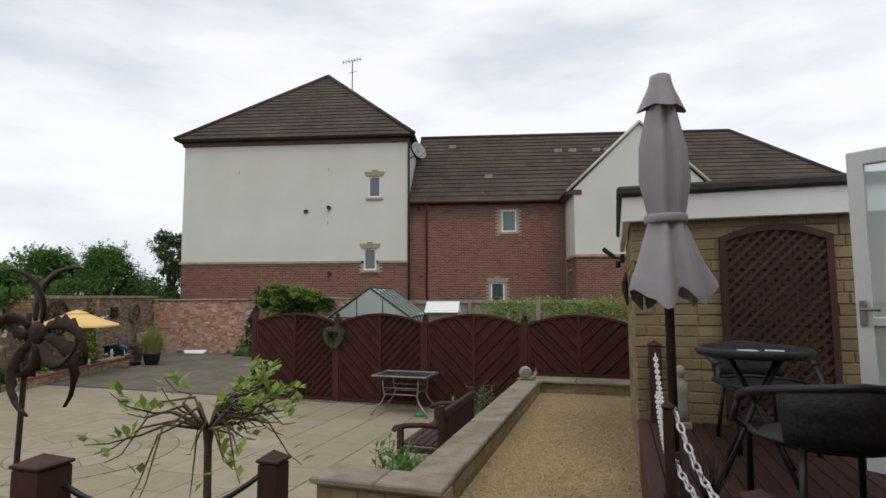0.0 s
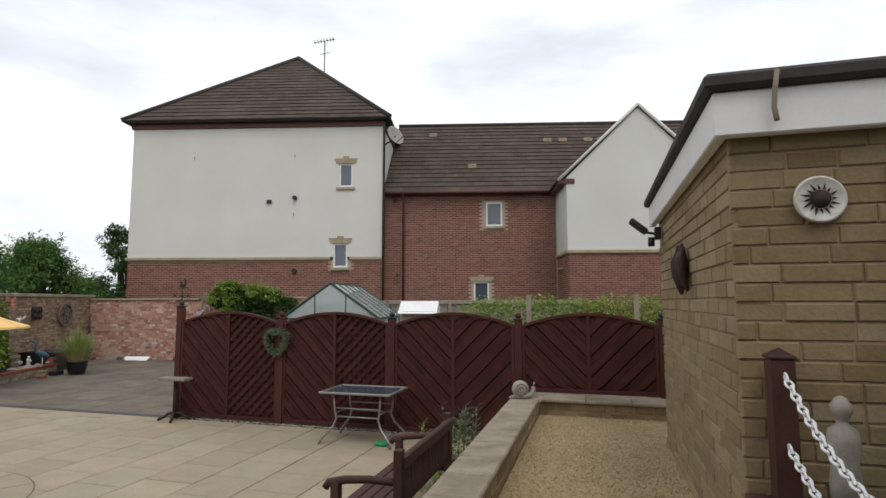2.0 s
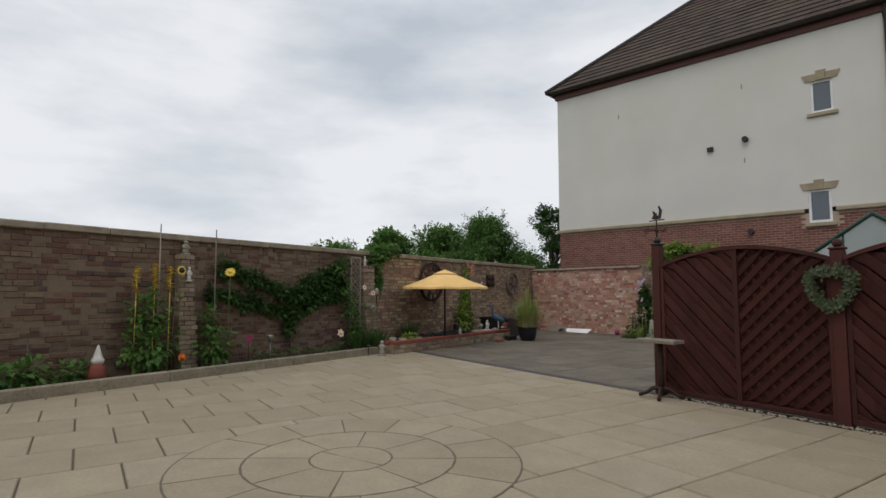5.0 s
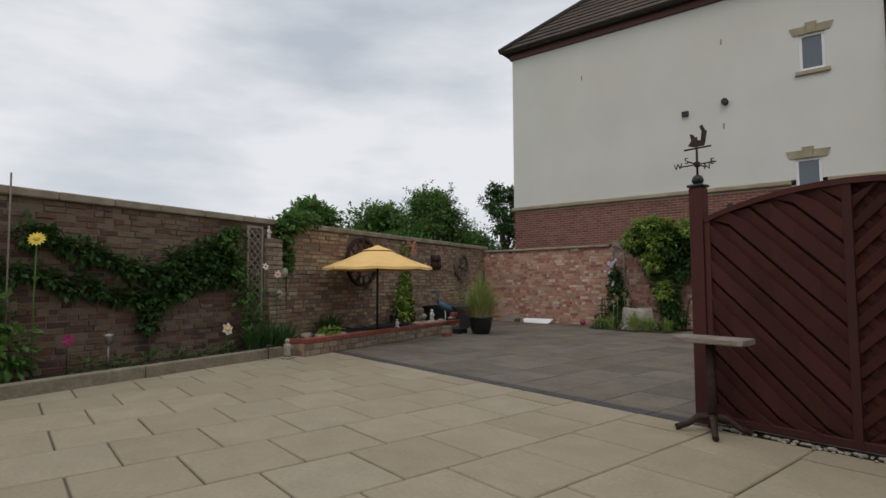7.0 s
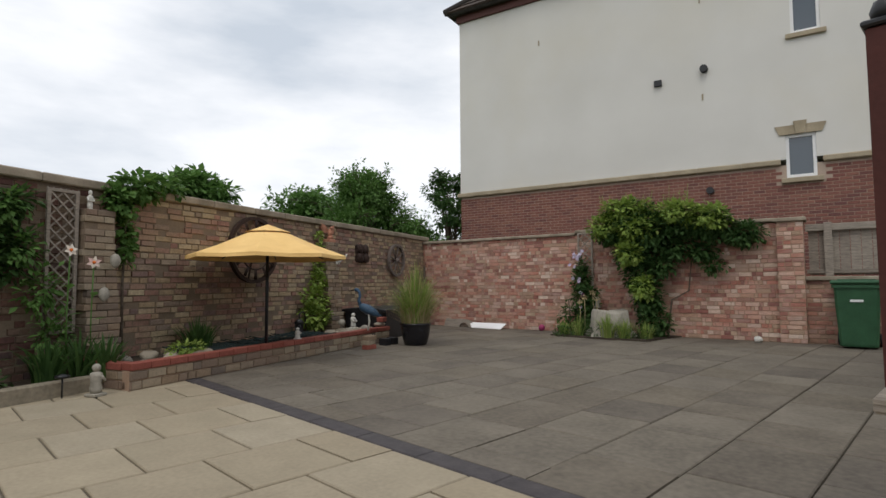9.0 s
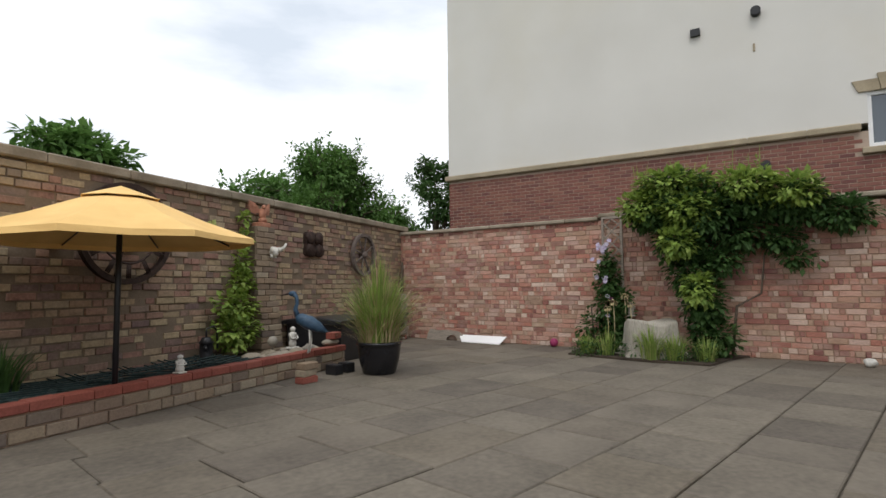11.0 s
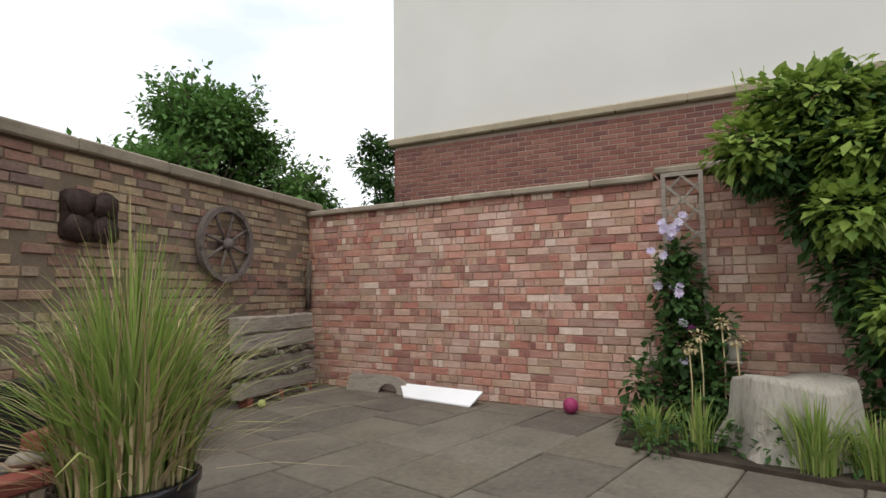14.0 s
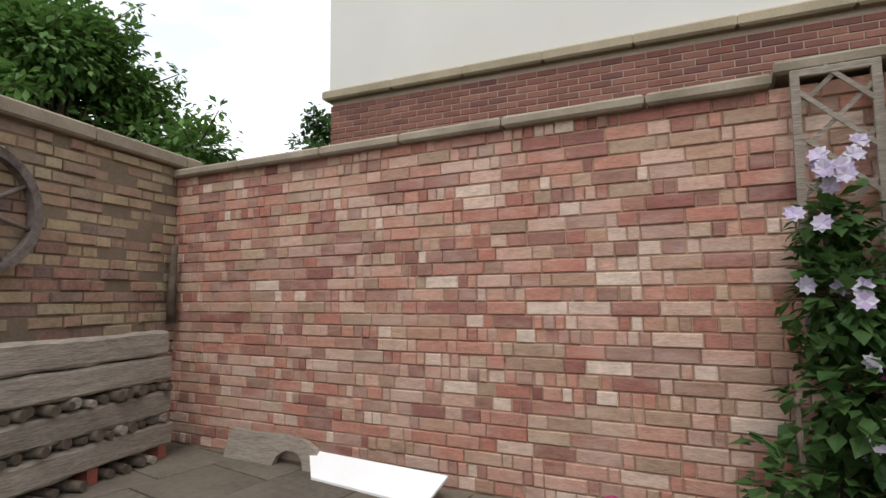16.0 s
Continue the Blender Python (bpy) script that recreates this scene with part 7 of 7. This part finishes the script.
for sx in (-1, 1):
    s.tube([(sx * 0.028, 0.03, 0.04), (sx * 0.03, 0.03, 0.0)], 0.016, 8)
    s.blob((sx * 0.055, 0.06, 0.09), (0.012, 0.03, 0.035), random.Random(11), n=5)
s.ob("body", WHITE_STONE, el)
for x, z, a in ((4.22, 1.50, 20), (4.08, 1.38, -10)):
    s = Shape()
    for i, d in enumerate(((1, 0.6), (-1, 0.6), (0.8, -0.5), (-0.8, -0.5))):
        s.leaf((0, 0.02, 0), (d[0], 0.25, d[1]), (0, 1, 0), 0.09, 0.075)
    s.tube([(0, 0.02, -0.04), (0, 0.02, 0.05)], 0.008, 6)
    tagged(s.ob("butterfly_ornament", LIME, m=LEFT @ pose(x, 0.02, z, 0, a, 0)), "yellow-green metal butterfly on a wall", "ornament", "butterflies on the wall")
# face masks on the buttress
for sx, z in ((7.2, 1.12), (7.3, 0.8)):
    tagged(Shape().blob((0, 0.02, 0), (0.05, 0.03, 0.07), random.Random(12), n=6, rough=0.1).ob("wall_mask", GREY_STONE, m=LEFT @ pose(sx, 0.24, z)), "small stone face mask on a buttress", "ornament", "masks on the buttress")

# ---- slatted planter, logs, board, balls ----
def sleeper(x0, y0, z0, x1, y1, z1, rnd):
    """A rough-hewn baulk with uneven edges."""
    s, n, v = Shape(), 14, []
    for i in range(n + 1):
        x = x0 + (x1 - x0) * i / n
        for y, z in ((y0, z0), (y1 - 0.012, z0), (y1, z0 + 0.014), (y1, z1 - 0.014), (y1 - 0.014, z1), (y0, z1)):
            v.append((x, y + rnd.uniform(-0.005, 0.005), z + rnd.uniform(-0.005, 0.005)))
    f = [(i * 6 + k, i * 6 + (k + 1) % 6, (i + 1) * 6 + (k + 1) % 6, (i + 1) * 6 + k) for i in range(n) for k in range(6)]
    return s.add(v, f + [tuple(reversed(range(6))), tuple(n * 6 + k for k in range(6))])


pl = thing("log_store", LEFT @ pose(0.31, 0.02, 0), "weathered timber sleepers stacked with logs between them", "log store")
r = random.Random(77)
for z, h, a, b in ((0.60, 0.14, 0.03, 1.08), (0.455, 0.138, 0.0, 1.06), (0.26, 0.13, 0.0, 1.02), (0.08, 0.13, -0.02, 1.03)):
    sleeper(a, 0.15, z, b, 0.262, z + h, r).ob("sleeper", GREY_WOOD, pl)
for x in (0.04, 0.50, 0.92):
    Shape().soft(x - 0.03, 0.16, 0, x + 0.03, 0.25, 0.08, 0.005).ob("brick_foot", RED_CAP, pl)
for z, n in ((0.393, 14), (0.21, 13), (0.0, 12)):
    for i in range(n):
        k = r.uniform(0.022, 0.034)
        x = 0.05 + i * 0.98 / n + r.uniform(-0.008, 0.008)
        if z == 0.0 and min(abs(x - q) for q in (0.04, 0.50, 0.92)) < 0.065:
            continue
        e = 0.25 + r.uniform(0.0, 0.055)
        Shape().tube([(x, 0.01, z + k), (x + r.uniform(-0.015, 0.015), 0.14, z + k), (x + r.uniform(-0.02, 0.02), e, z + k + r.uniform(-0.004, 0.006))], [k, k * 0.95, k * 0.85], 9).ob("log", BARK if r.random() < 0.85 else GREY_WOOD, pl)
s = Shape()
s.tube([(0, 0, 0.77), (0.005, 0, 1.0), (0.0, 0.01, 1.28)], [0.03, 0.026, 0.02], 8)
tagged(s.ob("old_stake", BARK, m=LEFT @ pose(0.08, 0.06, 0)), "old dark wooden stake in a wall corner", "stake")
s = Shape()
s.prism([(0.62, 0.0), (1.0, 0.0), (1.02, 0.05), (1.08, 0.085), (1.15, 0.085), (1.20, 0.05), (1.22, 0.0), (1.32, 0.0), (1.30, 0.10), (1.2, 0.145), (1.02, 0.16), (0.8, 0.15), (0.66, 0.165), (0.63, 0.10)], 0.03, 0.065)
s.v = [(p[0], -p[2] - 0.25 * (0.16 - p[1]), p[1]) for p in s.v]
tagged(s.ob("driftwood_board", GREY_WOOD, m=FAR), "grey weathered board with an arched notch at a wall foot", "board")
s = Shape()
s.add([(1.22, -0.05, 0.10), (2.12, -0.15, 0.11), (2.07, -0.29, 0.014), (1.36, -0.20, 0.014), (1.22, -0.04, 0.09), (2.12, -0.14, 0.10), (2.07, -0.29, 0.002), (1.36, -0.20, 0.002)], [(3, 2, 1, 0), (4, 5, 6, 7), (0, 1, 5, 4), (1, 2, 6, 5), (2, 3, 7, 6), (3, 0, 4, 7)])
BOARD = material("bright_white_board", [(0.88, 0.88, 0.88), (0.92, 0.92, 0.92)], 0.5, 3, bump=0.02, fade=0.02)
tagged(s.ob("white_board", BOARD, m=FAR), "plain white board leaning at a wall foot", "board")
tagged(Shape().blob((0, 0, 0.06), (0.06, 0.06, 0.06), random.Random(13), n=10, rough=0.02).ob("pink_ball", PINK, m=FAR @ pose(2.85, -0.12, 0)), "magenta play ball by a wall", "ball")
tagged(Shape().blob((0, 0, 0.035), (0.035, 0.035, 0.035), random.Random(14), n=10, rough=0.01).ob("tennis_ball", LIME, m=LEFT @ pose(1.2, 0.36, 0)), "pale green tennis ball beside a planter", "ball")
tagged(Shape().blob((0, 0, 0.045), (0.06, 0.05, 0.045), random.Random(15), n=8).ob("pale_stone", WHITE_STONE, m=FAR @ pose(6.35, -0.25, 0)), "pale stone at a wall foot", "stone")

# ---- bed at the end wall ----
s = Shape()
s.prism([(3.25, 0.0), (3.35, -0.85), (4.3, -1.02), (4.98, -1.04), (5.1, -0.35), (5.25, 0.0)], -0.02, 0.022)
structure(s.ob("corner_bed", SOIL, m=FAR), "dark soil of a planting bed by a wall", "soil")
sm2 = thing("tree_stump", FAR @ pose(4.28, -0.62, 0), "pale bleached tree stump in a bed", "stump")
s, n, rows, r = Shape(), 28, [], random.Random(79)
for z, k in ((-0.02, 1.35), (0.08, 1.12), (0.2, 1.0), (0.40, 0.94), (0.43, 0.9)):
    for j in range(n):
        a = 2 * math.pi * j / n
        q = 1 + 0.10 * math.sin(5 * a) + 0.06 * math.sin(9 * a + 1) + (0.15 * math.sin(3 * a) if z < 0.1 else 0)
        rows.append((0.30 * k * q * math.cos(a), 0.22 * k * q * math.sin(a), z + (0.03 * math.sin(2 * a) if z > 0.35 else 0)))
s.add(rows, [(i * n + j, i * n + (j + 1) % n, (i + 1) * n + (j + 1) % n, (i + 1) * n + j) for i in range(4) for j in range(n)] + [tuple(4 * n + j for j in range(n))], 0, True)
s.ob("wood", STUMP, sm2)
climber("clematis", FAR @ pose(0, 0, 0), "clematis with lilac flowers climbing a trellis",
        [((3.66, -0.22, 0.25), (0.26, 0.18, 0.25), 560), ((3.68, -0.22, 0.6), (0.24, 0.17, 0.26), 560), ((3.66, -0.19, 0.92), (0.18, 0.14, 0.22), 400), ((3.64, -0.14, 1.18), (0.12, 0.1, 0.16), 180), ((3.86, -0.3, 0.3), (0.2, 0.16, 0.28), 420), ((3.88, -0.25, 0.66), (0.12, 0.12, 0.2), 200), ((3.42, -0.4, 0.3), (0.12, 0.12, 0.25), 130)], LEAF_DARK, 0.07, 81, [[(3.62, -0.15, 0), (3.64, -0.1, 0.7), (3.62, -0.08, 1.4)], [(3.5, -0.3, 0), (3.48, -0.35, 0.6)]], wide=0.7)
s, s2, r = Shape(), Shape(), random.Random(82)
for i in range(20):
    c = Vector((3.64 + r.gauss(0, 0.065), -0.30 + r.uniform(-0.06, 0.05), r.choice((1.40, 1.38, 1.36, 1.34, 1.33, 1.15, 0.95, 0.7, 0.45)) + r.gauss(0, 0.03)))
    tgt = s if c.z > 0.75 or r.random() < 0.4 else s2
    f = Vector((r.uniform(-0.5, 0.5), -1, r.uniform(0, 0.6))).normalized()
    u = f.orthogonal().normalized()
    w = f.cross(u)
    for k in range(8):
        a = k * 0.785
        tgt.leaf(c, u * math.cos(a) + w * math.sin(a) + f * r.uniform(0.1, 0.5), f, 0.036, 0.032)
tagged(s.ob("clematis_flowers", LILAC, m=FAR), "lilac star-shaped clematis flowers", "flowers", kind="stuff")
tagged(s2.ob("clematis_buds", PLUM, m=FAR), "dark plum clematis flowers", "flowers", kind="stuff")
climber("wall_shrub", FAR @ pose(0, 0, 0), "large dense green shrub trained over a brick wall",
        [((4.55, -0.25, 1.95), (0.42, 0.3, 0.30), 2175), ((4.25, -0.3, 1.75), (0.28, 0.24, 0.24), 1015), ((4.85, -0.3, 1.7), (0.4, 0.3, 0.32), 1885), ((4.6, -0.3, 1.4), (0.34, 0.25, 0.32), 1450), ((5.3, -0.22, 1.85), (0.38, 0.24, 0.25), 1450), ((5.75, -0.18, 1.78), (0.4, 0.2, 0.25), 1305), ((6.2, -0.15, 1.62), (0.32, 0.16, 0.2), 725), ((5.2, -0.2, 1.45), (0.3, 0.18, 0.22), 725), ((5.62, -0.16, 1.38), (0.25, 0.12, 0.18), 377), ((4.72, -0.3, 1.02), (0.30, 0.22, 0.32), 1100), ((4.82, -0.32, 0.62), (0.26, 0.22, 0.32), 950), ((4.92, -0.34, 0.25), (0.27, 0.22, 0.24), 800), ((5.05, -0.26, 1.15), (0.22, 0.16, 0.22), 420), ((5.75, -0.16, 1.15), (0.2, 0.12, 0.14), 180)], LEAF_DARK, 0.08, 83,
        [[(4.95, -0.3, 0), (4.9, -0.2, 0.7), (4.75, -0.15, 1.3), (4.6, -0.2, 1.9)], [(5.1, -0.3, 0), (5.15, -0.15, 0.6), (5.4, -0.1, 0.75), (5.45, -0.1, 1.2), (5.7, -0.1, 1.7)]], wide=0.62, cat="shrub")
s, r = Shape(), random.Random(84)
for c, k in (((4.5, -0.32, 2.08), 0.44), ((4.15, -0.36, 1.82), 0.26), ((5.3, -0.30, 1.98), 0.36), ((4.7, -0.42, 1.75), 0.34), ((5.75, -0.26, 1.9), 0.3), ((4.6, -0.5, 1.35), 0.2), ((4.8, -0.5, 0.8), 0.16)):
    foliage(s, c, (k, 0.28, 0.2), int(2600 * k), 0.08, r, shell=0.45, wide=0.62)
for i in range(14):
    x = r.uniform(4.1, 5.6)
    s.tube([(x, -0.28, 2.0), (x + r.uniform(-0.08, 0.08), -0.28, 2.28 + r.uniform(0, 0.18))], 0.004, 4)
    for q in range(7):
        s.leaf((x, -0.28, 2.1 + 0.03 * q), (r.gauss(0, 1), r.gauss(0, 1), 0.5), (0, 0, 1), 0.07, 0.03)
tagged(s.ob("shrub_new_growth", LEAF_LIME, m=FAR), "fresh yellow-green shoots on a wall shrub", "foliage", kind="stuff")
s, r = Shape(), random.Random(85)
for c, h, k in (((4.35, -0.9, 0.02), 0.42, 160), ((4.6, -0.85, 0.02), 0.35, 120), ((3.55, -0.7, 0.02), 0.28, 90), ((4.9, -0.75, 0.02), 0.3, 90), ((3.8, -0.75, 0.02), 0.35, 60)):
    blades(s, c, 0.22, h, k, r, 0.012, 0.5)
tagged(s.ob("bed_grasses", GRASS_BLADE, m=FAR), "fine green grasses in a planting bed", "plants", kind="stuff")
s, r = Shape(), random.Random(86)
for i in range(16):
    foliage(s, (3.4 + i * 0.1, -0.78 - 0.12 * math.sin(i * 0.2) + r.uniform(-0.1, 0.3), 0.07), (0.10, 0.10, 0.08 + 0.03 * (i % 3)), 70, 0.055, r)
tagged(s.ob("bed_groundcover", LEAF_DARK, m=FAR), "low dark leafy ground cover in a bed", "plants", kind="stuff")
for x, y, h in ((3.80, -0.44, 0.62), (3.92, -0.36, 0.7), (3.74, -0.5, 0.55), (4.0, -0.4, 0.6)):
    s, r = Shape(), random.Random(int(h * 100))
    s.tube([(0, 0, 0), (0.01, 0, h * 0.6), (0, 0, h)], 0.005, 5)
    foliage(s, (0, 0, h), (0.045, 0.045, 0.025), 60, 0.03, r)
    tagged(s.ob("seed_head", STRAW, m=FAR @ pose(x, y, 0.02)), "dry yellow seed head on a stalk", "plant", "seed heads in the bed")

# ---- wheeled bin ----
wb = thing("wheeled_bin", pose(-7.64, 15.95, 0, 0, 0, 6), "green plastic wheeled refuse bin", "bin")
s = Shape()
v = []
for z, hx, hy in ((0.03, 0.20, 0.23), (0.06, 0.205, 0.24), (0.5, 0.23, 0.27), (0.80, 0.245, 0.29), (0.80, 0.265, 0.31), (0.84, 0.265, 0.31)):
    c = 0.03
    v += [(-hx + c, -hy, z), (hx - c, -hy, z), (hx, -hy + c, z), (hx, hy - c, z), (hx - c, hy, z), (-hx + c, hy, z), (-hx, hy - c, z), (-hx, -hy + c, z)]
s.add(v, [(i * 8 + j, i * 8 + (j + 1) % 8, (i + 1) * 8 + (j + 1) % 8, (i + 1) * 8 + j) for i in range(5) for j in range(8)] + [tuple(reversed(range(8))), tuple(40 + j for j in range(8))])
s.ob("body", BIN_GREEN, wb)
Shape().soft(-0.28, -0.33, 0.845, 0.28, 0.33, 0.90, 0.02).soft(-0.2, -0.30, 0.9, 0.2, 0.26, 0.915, 0.007).ob("lid", BIN_GREEN, wb)
Shape().soft(-0.07, -0.292, 0.615, 0.07, -0.27, 0.645, 0.003).ob("label", WHITE, wb)
for sx in (-1, 1):
    Shape().tube([(sx * 0.21, 0.24, 0.09), (sx * 0.25, 0.24, 0.09)], 0.09, 16).ob("wheel", BLACK, wb)

# ---- single bricks and slabs ----
def mesh_of(shape, name, mat):
    o = shape.ob(name, mat)
    me = o.data
    bpy.data.objects.remove(o)
    return me


def lay_single(root, mat, bricks, rnd, rough):
    """Bricks as objects of their own on a few shared meshes, one for each length."""
    shared = {}
    for x0, z0, x1, z1 in bricks:
        w, h = round(x1 - x0, 2), round(z1 - z0, 3)
        if (w, h) not in shared:
            shared[w, h] = mesh_of(Shape().brick(-w / 2, -h / 2, w / 2, h / 2, 0, 0.03), "brick", mat)
        o = new("brick", shared[w, h])
        o.parent = root
        o.location = ((x0 + x1) / 2, rnd.uniform(-rough, rough), (z0 + z1) / 2)


for row in SINGLE:
    lay_single(*row)


def clip(poly, nx, ny, lim):
    """Keeps the part of a polygon with nx * x + ny * y <= lim."""
    out = []
    for (xa, ya), (xb, yb) in zip(poly, poly[1:] + poly[:1]):
        da, db = nx * xa + ny * ya - lim, nx * xb + ny * yb - lim
        if da <= 0:
            out.append((xa, ya))
        if da * db < 0:
            u = da / (da - db)
            out.append((xa + (xb - xa) * u, ya + (yb - ya) * u))
    return out


def paving(root, mat, cells, turn, jitter, edges, gap=0.006):
    """Slabs as objects, whole ones on shared meshes; cells are (x, y, length, width), edges are cut lines."""
    shared, r = {}, random.Random(len(root.name))
    c, d = math.cos(radians(turn)), math.sin(radians(turn))
    for x, y, ln, wd in cells:
        a, b = ln / 2 - gap, wd / 2 - gap
        full_poly = [(x + p * c - q * d, y + p * d + q * c) for p, q in ((-a, -b), (a, -b), (a, b), (-a, b))]
        poly = full_poly
        for e in edges:
            poly = clip(poly, *e) if poly else poly
        if len(poly) < 3:
            continue
        if poly == full_poly:
            if (ln, wd) not in shared:
                shared[ln, wd] = mesh_of(Shape().soft(-a, -b, -0.03, a, b, 0, 0.006), "slab", mat)
            o = new("slab", shared[ln, wd])
            o.parent = root
            o.matrix_basis = pose(x, y, r.uniform(-jitter, jitter), r.uniform(-0.15, 0.15), r.uniform(-0.15, 0.15), turn)
        else:
            Shape().prism(poly, -0.03, 0.0).ob("slab", mat, root)


CX, CY, CR = -6.2, 5.05, 1.12
cells, k = [], 0
for i in range(21):
    x = -1.62 - i * 0.56
    off = (0.0, 0.26)[i % 2]
    for j in range(27):
        y = 8.98 - off - j * 0.52
        if y < -3.6 or x < -15.1 + 0.387 * (14.88 - y) + 0.40 or (x > -2.7 and y < 1.9):
            continue
        if math.hypot(x - CX, y - CY) < CR - 0.30:
            continue
        cells.append((x, y, 0.56, 0.52))
paving(floor_cream, SLAB_CREAM, cells, 0, 0.0015, [(0, 1, 8.716)])
# circular feature laid over the bed
for r0, r1, n, a0 in ((0.0, 0.27, 2, 0.4), (0.27, 0.69, 8, 0.2), (0.69, CR, 14, 0.1)):
    for i in range(n):
        a, b = a0 + 2 * math.pi * i / n + 0.008 / r1, a0 + 2 * math.pi * (i + 1) / n - 0.008 / r1
        st_ = max(3, 24 // n)
        arc = [a + (b - a) * q / st_ for q in range(st_ + 1)]
        poly = [(CX + (r1 - 0.007) * math.cos(t), CY + (r1 - 0.007) * math.sin(t)) for t in arc] + [(CX + (r0 + 0.007) * math.cos(t), CY + (r0 + 0.007) * math.sin(t)) for t in reversed(arc)]
        Shape().prism(poly, -0.02, 0.004).ob("ring_slab", SLAB_CREAM, floor_cream)
s = Shape()
s.prism([(CX + (CR + 0.006) * math.cos(t * 0.13), CY + (CR + 0.006) * math.sin(t * 0.13)) for t in range(48)], -0.013, 0.0022)
s.ob("ring_bed", JOINT, floor_cream)
cells, r = [], random.Random(90)
turn = 91.6
for i in range(-14, 21):
    w0, y = 0.49, 8.4 + r.uniform(-0.5, 0.0)
    while y < 18.2:
        ln = r.choice((0.57, 0.57, 0.74, 0.45))
        px, py = -9.66 + i * w0 - (y + ln / 2 - 12.14) * 0.028, y + ln / 2
        if px < 0.4 and py < 15.3 + (px + 15.1) * 0.176 and px > -15.2 + 0.387 * (14.88 - py):
            cells.append((px, py, ln, w0))
        y += ln
paving(floor_grey, SLAB_GREY, cells, turn, 0.003, [(0, -1, -8.868), (-0.174, 0.985, 17.26)], 0.0045)
